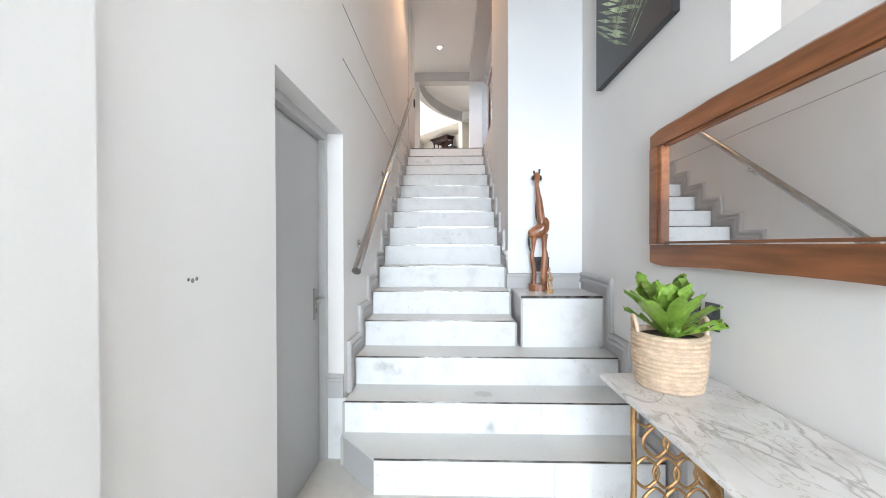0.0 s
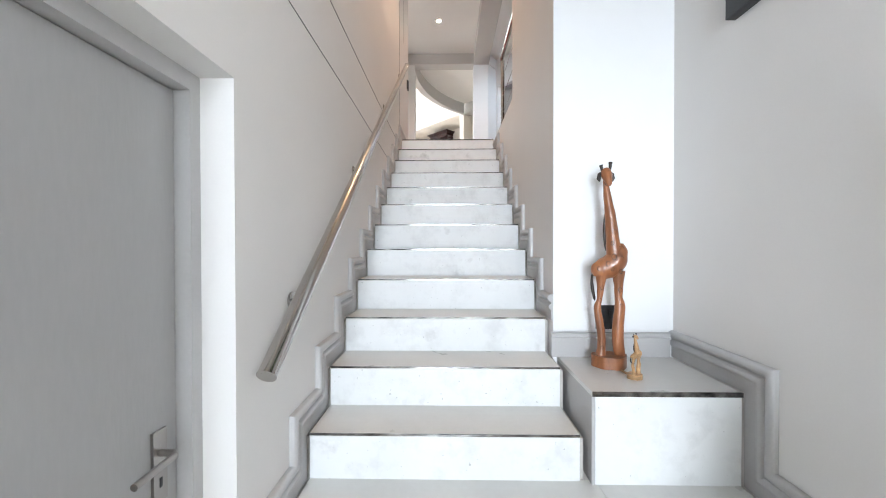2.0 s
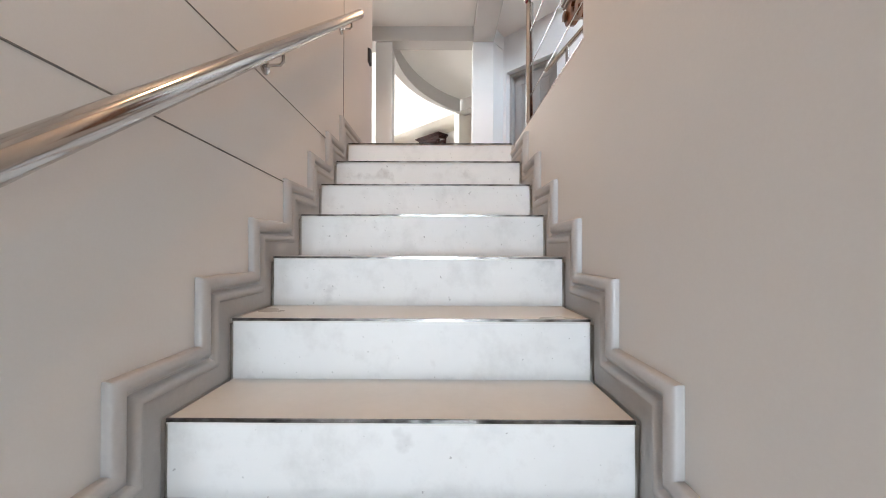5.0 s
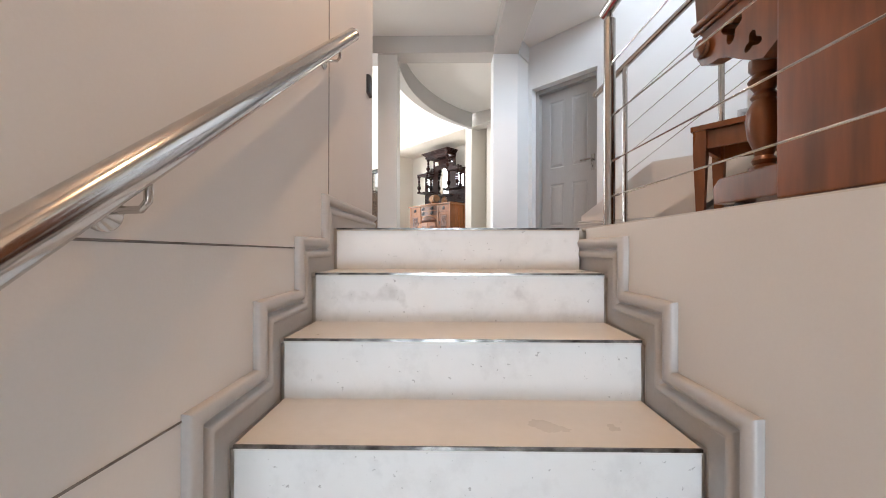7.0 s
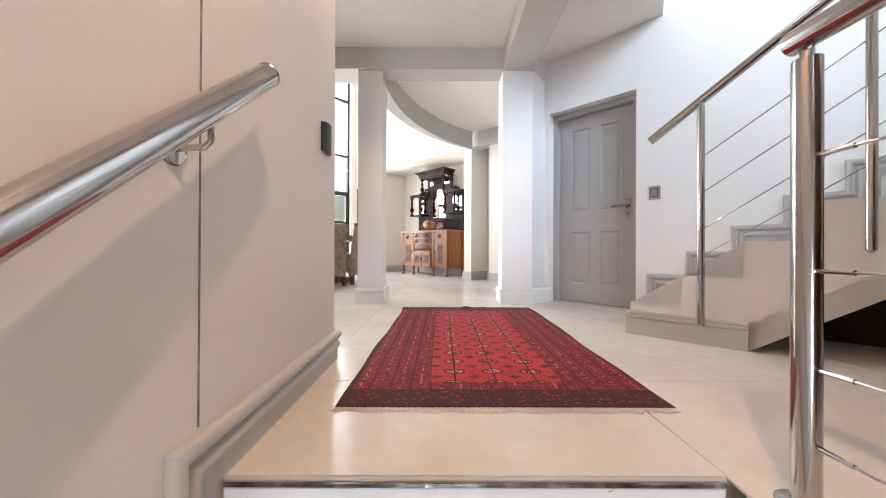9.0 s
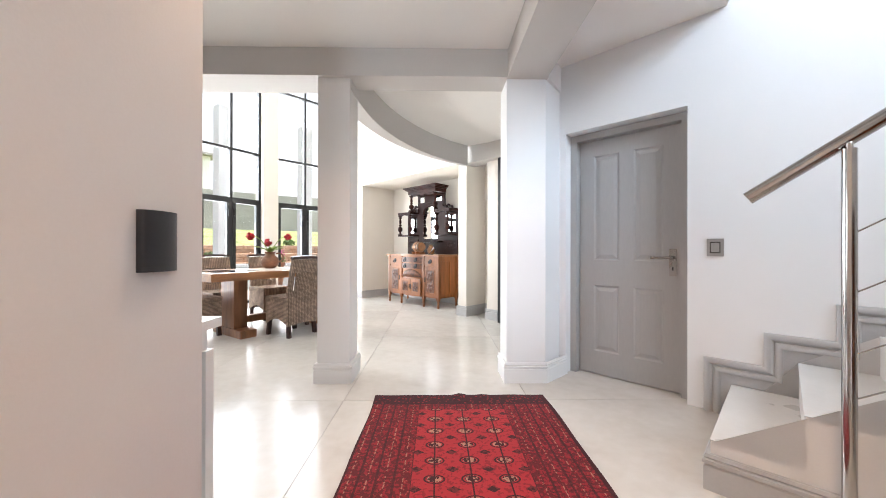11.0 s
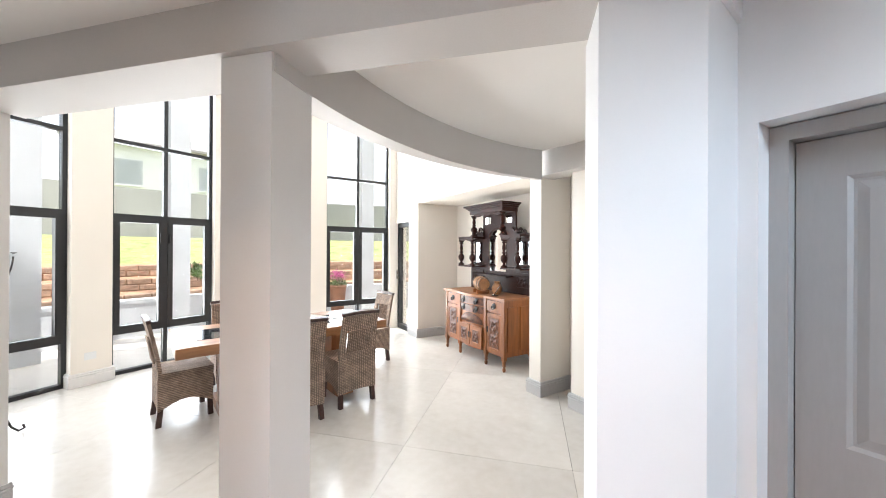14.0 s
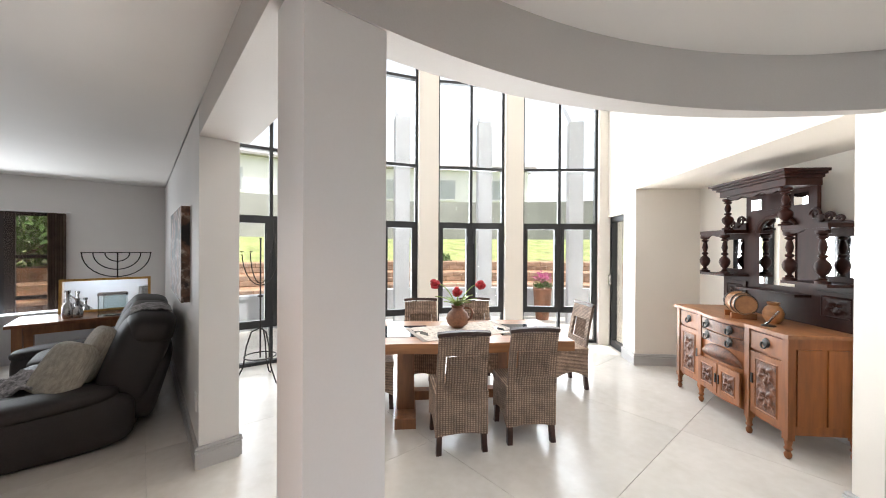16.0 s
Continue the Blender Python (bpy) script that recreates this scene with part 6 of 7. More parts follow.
def framed_panel(parent, u0, u1, z0, z1, v, carve=CARVED, name="door", stile=0.05):
    body_wood = MAHOG if carve is MAHOG else OAK
    d = part(name, one(box, u0, u1, v - 0.016, v, z0, z1), body_wood, parent, bevel=0.003)
    bm = bmesh.new()
    a, b, c, e = u0 + stile, u1 - stile, z0 + stile, z1 - stile
    rows = []
    for ins, dv in ((0, -0.0165), (0.008, -0.022), (0.014, -0.0165)):
        rows.append([bm.verts.new((x, v + dv, z)) for x, z in ((a - 0.006 + ins, c - 0.006 + ins), (b + 0.006 - ins, c - 0.006 + ins), (b + 0.006 - ins, e + 0.006 - ins), (a - 0.006 + ins, e + 0.006 - ins))])
    for p, q in zip(rows, rows[1:]):
        for k in range(4):
            bm.faces.new((p[k], p[(k + 1) % 4], q[(k + 1) % 4], q[k]))
    part("moulding", bm, body_wood, d)
    # carved relief: a grid pushed out by scrolls
    bm = bmesh.new()
    nu, nz_ = 22, max(12, int(22 * (e - c) / (b - a)))
    grid = []
    for i in range(nz_ + 1):
        row = []
        for j in range(nu + 1):
            p, q = j / nu, i / nz_
            # stacked five-lobed rosettes linked by curling stems
            tall = max(1, round((e - c) / (b - a)))
            lx, ly = (p - 0.5) * 2, ((q * tall) % 1 - 0.5) * 2
            rad, th = math.hypot(lx, ly), math.atan2(ly, abs(lx))
            h = 0.011 * max(0.0, math.cos(5 * th + 2.5 * rad)) * max(0.0, 1 - rad * rad) ** 0.5 + 0.007 * max(0.0, math.cos(9 * (rad - 0.55))) * (abs(lx) < 0.95)
            h *= min(1.0, 8 * min(p, 1 - p), 8 * min(q, 1 - q))
            row.append((a + 0.010 + (b - a - 0.02) * p, v - 0.0166 - max(0, h), c + 0.010 + (e - c - 0.02) * q))
        grid.append(row)
    sheet(bm, grid)
    part("carving", bm, carve, d, "carved scrolling leaves", smooth=True)
    return d


def drop_pull(parent, u, v, z):
    p = part("pull_plate", one(lathe, [(0.038, 0), (0.036, 0.004), (0.016, 0.010)], 16, pose(u, v, z, 90, 0, 0)), BLACKIRON, parent, "dark metal pull", smooth=True)
    bm = bmesh.new()
    tube(bm, bez((u - 0.028, v - 0.012, z + 0.003), (u - 0.04, v - 0.030, z - 0.055), (u + 0.04, v - 0.030, z - 0.055), (u + 0.028, v - 0.012, z + 0.003), 8), 0.0065, 8)
    part("bail", bm, BLACKIRON, p, smooth=True)


vf = VF + 0.028
for u0, u1, hs in ((A + 0.058, c0 - 0.028, 1), (c1 + 0.028, B - 0.058, 0)):
    d = framed_panel(sb, u0, u1, FZ + 0.20, FZ + 0.70, vf)
    part("lock_plate", one(box, (u1 - 0.03 if hs else u0 + 0.01), (u1 - 0.01 if hs else u0 + 0.03), vf - 0.024, vf - 0.0165, FZ + 0.44, FZ + 0.52), BLACKIRON, d, bevel=0.003)
    dr = part("drawer", one(box, u0, u1, vf - 0.016, vf, FZ + 0.725, FZ + 0.865), OAK, sb, bevel=0.006)
    drop_pull(dr, (u0 + u1) / 2, vf - 0.016, FZ + 0.80)
cw = c1 - c0
for z0, z1 in ((FZ + 0.77, FZ + 0.865), (FZ + 0.66, FZ + 0.755)):
    bm = bmesh.new()
    q = [(c0 + 0.03 + (cw - 0.06) * k / 12, VF + 0.03 - bow(c0 + 0.03 + (cw - 0.06) * k / 12)) for k in range(13)]
    prism(bm, q[::-1] + [(a, b - 0.014) for a, b in q], z0, z1)
    dr = part("drawer", bm, CARVED, sb, "carved bowed drawer front")
    for u in (c0 + 0.16, c1 - 0.16):
        drop_pull(dr, u, VF + 0.014 - bow(u), (z0 + z1) / 2 + 0.005)
bm = bmesh.new()
rows = []
for i in range(9):
    t = i / 8
    row = []
    for k in range(17):
        p = k / 16
        wv = abs(math.sin(p * 7 * math.pi)) * 0.012
        row.append((c0 + 0.04 + (cw - 0.08) * p, VF + 0.02 - bow(c0 + 0.04 + (cw - 0.08) * p) * 0.8 - (0.035 + wv) * math.sin(math.pi * t) * math.sin(math.pi * p) ** 0.5, FZ + 0.50 + 0.14 * t * math.sin(math.pi * p) ** 0.5 + 0.01))
    rows.append(row)
sheet(bm, rows, 0.006)
part("carved_shell", bm, CARVED, sb, "carved shell apron", smooth=True)
for u0, u1 in ((c0 + 0.035, (c0 + c1) / 2 - 0.008), ((c0 + c1) / 2 + 0.008, c1 - 0.035)):
    d = framed_panel(sb, u0, u1, FZ + 0.20, FZ + 0.48, VF - 0.012, name="centre_door")
    part("lock_plate", one(box, (u1 - 0.02 if u0 < -8.9 else u0 + 0.005), (u1 - 0.005 if u0 < -8.9 else u0 + 0.02), VF - 0.036, VF - 0.029, FZ + 0.30, FZ + 0.38), BLACKIRON, d)
for z0, z1 in ((FZ + 0.24, FZ + 0.80),):
    for v0, v1 in ((VF + 0.08, VF + 0.25), (VF + 0.29, VBK - 0.09)):
        part("end_panel", one(box, B - 0.0298, B - 0.018, v0, v1, z0, z1), OAK, sb, bevel=0.006)

# hutch
HB = VBK - 0.005
hut = part("hutch_back", one(box, A + 0.02, B - 0.0, HB - 0.03, HB, TOPZ + 0.001, TOPZ + 0.80), MAHOG, sb, "dark polished mahogany back")
part("tall_back", one(box, c0 - 0.06, c1 + 0.06, HB - 0.03, HB, TOPZ + 0.801, TOPZ + 1.19), MAHOG, sb)
SH1, SH2 = TOPZ + 0.345, TOPZ + 0.80
for u0, u1 in ((A - 0.0, c0 - 0.02), (c1 + 0.02, B + 0.01)):
    part("shelf", one(box, u0, u1, HB - 0.27, HB - 0.031, SH1, SH1 + 0.022), MAHOG, sb, bevel=0.004)
    part("shelf", one(box, u0, u1, HB - 0.27, HB - 0.031, SH2 - 0.02, SH2 + 0.012), MAHOG, sb, bevel=0.006)
    # scalloped valance
    bm = bmesh.new()
    val = [(u0 + (u1 - u0) * k / 16, -0.012 - 0.022 * abs(math.sin(2 * math.pi * k / 16))) for k in range(17)]
    prism(bm, [(u0, 0)] + val + [(u1, 0)], -0.008, 0.008)
    bmesh.ops.transform(bm, matrix=Matrix(((1, 0, 0, 0), (0, 0, 1, HB - 0.255), (0, 1, 0, SH2 - 0.02), (0, 0, 0, 1))), verts=bm.verts)
    part("valance", bm, MAHOG, sb)
    gm = part("mirror_panel", one(box, u0 + 0.08, u1 - 0.06, HB - 0.036, HB - 0.031, SH1 + 0.07, SH2 - 0.08), MIRROR, sb, "bevelled mirror glass")
    # carved crest over the wing
    bm = bmesh.new()
    k = 26
    crest = []
    for i in range(k + 1):
        t = i / k
        s = t if u0 < -8.9 else 1 - t
        crest.append((u0 + (u1 - u0) * t, 0.012 + 0.075 * s ** 1.4 + 0.018 * math.sin(t * 11) * s))
    prism(bm, crest + [(u1, 0), (u0, 0)], -0.012, 0.012)
    bmesh.ops.transform(bm, matrix=Matrix(((1, 0, 0, 0), (0, 0, 1, HB - 0.05), (0, 1, 0, SH2 + 0.013), (0, 0, 0, 1))), verts=bm.verts)
    # raised scrolls along the crest
    sg = 1 if u0 < -8.9 else -1
    uc = (u0 + u1) / 2 + sg * 0.05
    for cu_, cz_, rr, turns, way in ((uc + sg * 0.075, 0.085, 0.050, 1.6, 1), (uc - sg * 0.035, 0.055, 0.038, 1.5, -1), (uc - sg * 0.120, 0.035, 0.026, 1.4, 1)):
        pts = []
        for q in range(22):
            th = 2 * math.pi * turns * q / 21
            rad = rr * (1 - 0.78 * q / 21)
            pts.append((cu_ + way * sg * rad * math.cos(th), HB - 0.066, SH2 + 0.018 + cz_ + rad * math.sin(th)))
        tube(bm, pts, [0.013 - 0.006 * q / 21 for q in range(22)], 7)
    part("crest_carving", bm, MAHOG, sb, "pierced scroll carving", smooth=True)
    bm = bmesh.new()
    lathe(bm, [(0.035, 0), (0.03, 0.012), (0.012, 0.018)], 18, pose((u0 + u1) / 2 + (0.08 if u0 < -8.9 else -0.08), HB - 0.062, SH2 + 0.07, 90, 0, 0))
    part("rosette", bm, MAHOG, sb, smooth=True)
    framed_panel(hut, u0 + 0.06, u1 - 0.02, TOPZ + 0.06, SH1 - 0.05, HB - 0.031, MAHOG, "lower_panel", 0.04)
for u in (A + 0.03, A + 0.33, c1 + 0.06, B - 0.06):
    for z0, h in ((SH1 + 0.022, SH2 - SH1 - 0.06),):
        part("turned_column", one(lathe, spindle(h, 0.048), 18, pose(u, HB - 0.235, z0)), MAHOG, sb, smooth=True)
for u in (c0 - 0.02, c1 + 0.02):
    part("upper_column", one(lathe, spindle(0.31, 0.05), 18, pose(u, HB - 0.235, SH2 + 0.013)), MAHOG, sb, smooth=True)
part("centre_shelf", one(box, c0 - 0.018, c1 + 0.018, HB - 0.16, HB - 0.031, SH1 - 0.12, SH1 - 0.10), MAHOG, sb)
gm = bmesh.new()
au, bu = c0 + 0.12, c1 - 0.12
outl = [(au, SH1 - 0.05), (bu, SH1 - 0.05), (bu, SH2 - 0.02)] + [((au + bu) / 2 + (bu - au) / 2 * math.cos(math.pi * k / 12), SH2 - 0.02 + 0.13 * math.sin(math.pi * k / 12)) for k in range(1, 12)] + [(au, SH2 - 0.02)]
prism(gm, outl, -0.003, 0.003)
bmesh.ops.transform(gm, matrix=Matrix(((1, 0, 0, 0), (0, 0, 1, HB - 0.036), (0, 1, 0, 0), (0, 0, 0, 1))), verts=gm.verts)
part("arched_mirror", gm, MIRROR, sb, "arched mirror glass")
bm = bmesh.new()
arch = [((au + bu) / 2 + (bu - au) / 2 * 1.06 * math.cos(math.pi * k / 14), HB - 0.045, SH2 - 0.02 + 0.145 * math.sin(math.pi * k / 14)) for k in range(15)]
tube(bm, arch, 0.02, 8)
part("arch_moulding", bm, MAHOG, sb, smooth=True)
CT = TOPZ + 1.14
bm = bmesh.new()
for dz, o, h in ((0.0, 0.0, 0.06), (0.061, 0.02, 0.022), (0.084, 0.045, 0.018), (0.103, 0.07, 0.022)):
    box(bm, c0 - 0.07 - o, c1 + 0.07 + o, HB - 0.28 - o, HB, CT + dz, CT + dz + h)
part("cornice", bm, MAHOG, sb, "stepped dark cornice", bevel=0.003)
bm = bmesh.new()
val = [(c0 + cw * k / 20, -0.015 - 0.03 * abs(math.sin(1.5 * math.pi * k / 20 * 2))) for k in range(21)]
prism(bm, [(c0, 0)] + val + [(c1, 0)], -0.01, 0.01)
bmesh.ops.transform(bm, matrix=Matrix(((1, 0, 0, 0), (0, 0, 1, HB - 0.25), (0, 1, 0, CT), (0, 0, 0, 1))), verts=bm.verts)
part("upper_valance", bm, MAHOG, sb)
for u0, u1 in ((c0 + 0.01, c0 + 0.14), (c1 - 0.14, c1 - 0.01)):
    part("small_mirror", one(box, u0, u1, HB - 0.036, HB - 0.031, CT - 0.14, CT - 0.04), MIRROR, sb)
part("crest_panel", one(box, c0 + 0.18, c1 - 0.18, HB - 0.04, HB - 0.031, CT - 0.15, CT - 0.03), MAHOG, sb, bevel=0.006)

ba = thing("wine_barrel", "small iron-hooped oak barrel with a tap on a stand", "barrel", UV @ pose(-8.79, 8.25, TOPZ, 0, 0, -20))
bz = 0.135
ns = 18
prof = [(0.098 - 0.022 * (i / 8 * 2 - 1) ** 2, 0.16 * (i / 8 * 2 - 1)) for i in range(9)]
for s in range(ns):
    bm = bmesh.new()
    grid = []
    for r, z in prof:
        grid.append([(z, r * math.cos(2 * math.pi * (s + q) / ns), bz + r * math.sin(2 * math.pi * (s + q) / ns)) for q in (0.02, 0.5, 0.98)])
    sheet(bm, grid, 0.008)
    part("stave", bm, BARREL, ba)
for x, r in ((-0.145, 0.0825), (-0.085, 0.0935), (0.085, 0.0935), (0.145, 0.0825)):
    part("hoop", one(lathe, [(r, -0.011), (r + 0.003, -0.011), (r + 0.003, 0.011), (r, 0.011)], 36, pose(x, 0, bz, 0, 90, 0), cap=False), BLACKIRON, ba, "dark iron hoop", smooth=True)
for x in (-0.148, 0.148):
    part("head", one(lathe, [(0.074, -0.004), (0.074, 0.004)], 30, pose(x, 0, bz, 0, 90, 0)), BARREL, ba, "paler barrel head")
bm = bmesh.new()
tube(bm, [(-0.15, 0, bz - 0.045), (-0.195, 0, bz - 0.045), (-0.20, 0, bz - 0.065)], 0.007, 8)
tube(bm, [(-0.18, 0, bz - 0.045), (-0.18, 0, bz - 0.01)], 0.006, 8)
part("tap", bm, BLACKIRON, ba, smooth=True)
for x in (-0.09, 0.09):
    bm = bmesh.new()
    prism(bm, [(-0.09, 0), (0.09, 0), (0.09, 0.05), (0.045, 0.05), (0, 0.038), (-0.045, 0.05), (-0.09, 0.05)], -0.014, 0.014)
    bmesh.ops.transform(bm, matrix=Matrix(((0, 0, 1, x), (1, 0, 0, 0), (0, 1, 0, 0), (0, 0, 0, 1))), verts=bm.verts)
    part("cradle", bm, OAK, ba)
jg = thing("copper_jug", "small round copper jug beside the barrel", "jug", UV @ pose(-8.55, 8.34, TOPZ))
part("bowl", one(lathe, [(0.04, 0), (0.065, 0.04), (0.072, 0.085), (0.055, 0.13), (0.035, 0.15), (0.045, 0.175), (0.038, 0.176), (0.03, 0.15)], 24), BARREL, jg, smooth=True)
wr = thing("wine_rest", "slanted silver and dark bottle rest", "ornament", UV @ pose(-8.42, 8.2, TOPZ, 0, 0, 0))
bm = bmesh.new()
tube(bm, [(-0.03, 0, 0.008), (0.0, 0, 0.03), (0.06, 0.03, 0.13)], 0.008, 8)
part("arm", bm, SILVERWARE, wr, smooth=True)
part("base", one(lathe, [(0.05, 0), (0.045, 0.008), (0.01, 0.012)], 20), BLACKIRON, wr, smooth=True)

# ---- candle stand ----
cs = thing("candle_stand", "tall black wrought-iron candle stand on curled feet", "candelabra", pose(-4.08, 8.93, FZ))
bm = bmesh.new()
tube(bm, [(0, 0, 0.28), (0, 0, 1.62)], 0.009, 10)
part("stem", bm, BLACKIRON, cs, smooth=True)
for i in range(3):
    a = radians(120 * i + 25)
    c, s = math.cos(a), math.sin(a)
    bm = bmesh.new()
    tube(bm, [(r * c, r * s, z) for r, z in ((0, 0.62), (0.09, 0.58), (0.14, 0.42), (0.17, 0.2), (0.25, 0.04), (0.30, 0.008), (0.34, 0.03), (0.33, 0.06))], 0.008, 8)
    part("curled_foot", bm, BLACKIRON, cs, smooth=True)
bm = bmesh.new()
tube(bm, [(0.165 * math.cos(2 * math.pi * k / 28), 0.165 * math.sin(2 * math.pi * k / 28), 0.30) for k in range(28)], 0.007, 8, closed=True)
part("hoop", bm, BLACKIRON, cs, smooth=True)
for r, z in ((0.20, 1.1), (0.11, 1.12)):
    bm = bmesh.new()
    d = Vector((0.55, 0.83, 0))
    tube(bm, [Vector((0, 0, z + 0.38)) + d * r * math.sin(radians(a)) - Vector((0, 0, 0.38 * math.cos(radians(a)))) for a in range(-85, 86, 10)], 0.006, 8)
    part("arm", bm, BLACKIRON, cs, smooth=True)
for k in range(-2, 3):
    p = Vector((0.55, 0.83, 0)) * 0.1 * k
    bm = bmesh.new()
    lathe(bm, [(0.004, 0), (0.018, 0.008), (0.018, 0.012)], 12, Matrix.Translation((p.x, p.y, 1.47 if k else 1.62)))
    part("candle_cup", bm, BLACKIRON, cs)
part("mid_knot", one(lathe, [(0.009, 0.96), (0.03, 0.97), (0.03, 0.985), (0.009, 0.995)], 14), BLACKIRON, cs)

# ---- living room ----
LOW = Matrix.Translation((0, 0, FZ)) @ Matrix.Diagonal((1, 1, 0.87, 1)) @ Matrix.Translation((0, 0, -FZ))
so = thing("recliner_sofa", "dark brown leather recliner sofa with a reclined back", "sofa", LOW)
x1 = -3.38
for i in range(3):
    xx = x1 - 0.30 - i * 0.66
    bm = bmesh.new()
    puff(bm, 0.33, 0.19, 0.42, 0.5, 16, pose(xx - 0.06, 7.86, FZ + 0.66, -17))
    part("back_cushion", bm, LEATHER, so, smooth=True)
    bm = bmesh.new()
    puff(bm, 0.34, 0.17, 0.15, 0.6, 14, pose(xx - 0.06, 7.97, FZ + 0.96, -10))
    part("head_cushion", bm, LEATHER, so, smooth=True)
    bm = bmesh.new()
    puff(bm, 0.33, 0.36, 0.15, 0.4, 16, pose(xx - 0.06, 7.42, FZ + 0.36))
    part("seat_cushion", bm, LEATHER, so, smooth=True)
for xx in (x1 - 0.08, x1 - 2.05):
    bm = bmesh.new()
    puff(bm, 0.15, 0.50, 0.235, 0.45, 18, pose(xx, 7.37, FZ + 0.245))
    arm = part("arm", bm, LEATHER, so, smooth=True)
    bm = bmesh.new()
    puff(bm, 0.165, 0.46, 0.075, 0.6, 16, pose(xx, 7.32, FZ + 0.455, 3))
    part("arm_pad", bm, LEATHER, arm, smooth=True)
bm = bmesh.new()
puff(bm, 0.95, 0.40, 0.17, 0.25, 14, pose(x1 - 1.06, 7.5, FZ + 0.19))
part("base", bm, LEATHER, so, smooth=True)
bm = bmesh.new()
puff(bm, 0.98, 0.14, 0.36, 0.35, 16, pose(x1 - 1.06, 7.93, FZ + 0.44, -14))
part("back_shell", bm, LEATHER, so, smooth=True)
for i, (px_, py_, pz_, rx, rz) in enumerate(((-3.70, 7.44, 0.63, 60, 28), (-3.90, 7.60, 0.70, 64, 8))):
    cu = thing("scatter_cushion", "beige ribbed fabric cushion on the dark sofa", "cushion", pose(px_, py_, FZ + 0.88 * pz_, rx, 0, rz), "sofa cushions")
    bm = bmesh.new()
    puff(bm, 0.25, 0.23, 0.085, 0.55, 16)
    part("cover", bm, CUSHION, cu, smooth=True)
tw = thing("throw_blanket", "grey shaggy throw draped over the sofa seat", "blanket", LOW)
rng = random.Random(4)
grid = []
for i in range(15):
    row = []
    for j in range(19):
        x, y = -3.68 - 0.55 * j / 18, 7.0 + 0.40 * i / 14
        z = FZ + 0.53 + 0.03 * math.sin(i * 0.9 + j * 0.5) + rng.uniform(0, 0.022) - 0.10 * max(0, 3 - i) / 3
        row.append((x, y, z))
    grid.append(row)
bm = bmesh.new()
sheet(bm, grid, 0.02)
part("fur", bm, THROW, tw, smooth=True)
grid = []
for i in range(9):
    row = []
    for j in range(9):
        a = -0.7 + 1.5 * i / 8
        row.append((-3.72 - 0.45 * j / 8, 7.97 + 0.215 * math.sin(a) , FZ + 0.95 + 0.185 * math.cos(a) + rng.uniform(0, 0.012)))
    grid.append(row)
tb = thing("throw_blanket", "grey throw folded over the sofa back", "blanket", LOW)
bm = bmesh.new()
sheet(bm, grid, 0.012)
part("fur", bm, THROW, tb, smooth=True)

lt = thing("side_table", "heavy brown wooden side table by the window", "table", pose(-6.15, 7.3, FZ))
part("tabletop", one(box, -0.35, 0.35, -0.55, 0.62, 0.60, 0.64), BENCHWOOD, lt, bevel=0.008)
for sx in (-1, 1):
    for y in (-0.46, 0.52):
        part("leg", one(box, sx * 0.28 - 0.04, sx * 0.28 + 0.04, y - 0.04, y + 0.04, 0, 0.599), LEGWOOD, lt, bevel=0.006)
part("apron", one(box, -0.26, 0.26, -0.46, 0.52, 0.50, 0.598), LEGWOOD, lt)
gmir = thing("gilt_mirror", "low gold-framed mirror standing on the side table", "mirror", pose(-6.42, 7.55, FZ + 0.641, 0, -6, 0))
bm = bmesh.new()
box(bm, 0, 0.03, -0.46, 0.46, 0.0, 0.03)
box(bm, 0, 0.03, -0.46, 0.46, 0.42, 0.45)
box(bm, 0, 0.03, -0.46, -0.43, 0.03, 0.42)
box(bm, 0, 0.03, 0.43, 0.46, 0.03, 0.42)
part("frame", bm, GOLD, gmir, bevel=0.006)
part("glass", one(box, 0.006, 0.014, -0.43, 0.43, 0.03, 0.42), MIRROR, gmir)
mn = thing("menorah", "black iron seven-branched candle holder above the mirror", "candelabra", pose(-6.5, 7.65, FZ + 0.641))
bm = bmesh.new()
tube(bm, [(0, 0, 0.0), (0, 0, 0.80)], 0.008, 8)
part("stem", bm, BLACKIRON, mn)
part("foot", one(lathe, [(0.08, 0), (0.07, 0.01), (0.01, 0.02)], 20), BLACKIRON, mn)
for r in (0.13, 0.25, 0.36):
    bm = bmesh.new()
    tube(bm, [(0, r * math.cos(radians(a)), 0.80 + r * 0.95 * math.sin(radians(a))) for a in range(180, 361, 12)], 0.007, 8)
    part("branch", bm, BLACKIRON, mn, smooth=True)
bm = bmesh.new()
tube(bm, [(0, -0.37, 0.80), (0, 0.37, 0.80)], 0.006, 8)
part("top_bar", bm, BLACKIRON, mn)
GL2 = glass_material("clear_jar_glass", (0.85, 0.9, 0.9), 0.9)
jb = thing("glass_jar", "square glass jar on the side table", "jar", pose(-5.98, 7.62, FZ + 0.641))
part("jar_body", one(box, -0.10, 0.10, -0.13, 0.13, 0, 0.26), GL2, jb, bevel=0.015)
part("jar_lid", one(box, -0.105, 0.105, -0.135, 0.135, 0.261, 0.285), SILVERWARE, jb, bevel=0.004)
for y, h in ((7.22, 0.34), (7.30, 0.24)):
    dc = thing("decanter", "glass and metal decanter on the side table", "decanter", pose(-6.0, y, FZ + 0.641), "decanters")
    part("flask", one(lathe, [(0.05, 0), (0.06, 0.05), (0.05, h * 0.45), (0.018, h * 0.6), (0.018, h * 0.85), (0.028, h)], 18), SILVERWARE, dc, smooth=True)
pt = thing("wall_painting", "brown and grey abstract canvas on the dividing wall", "picture")
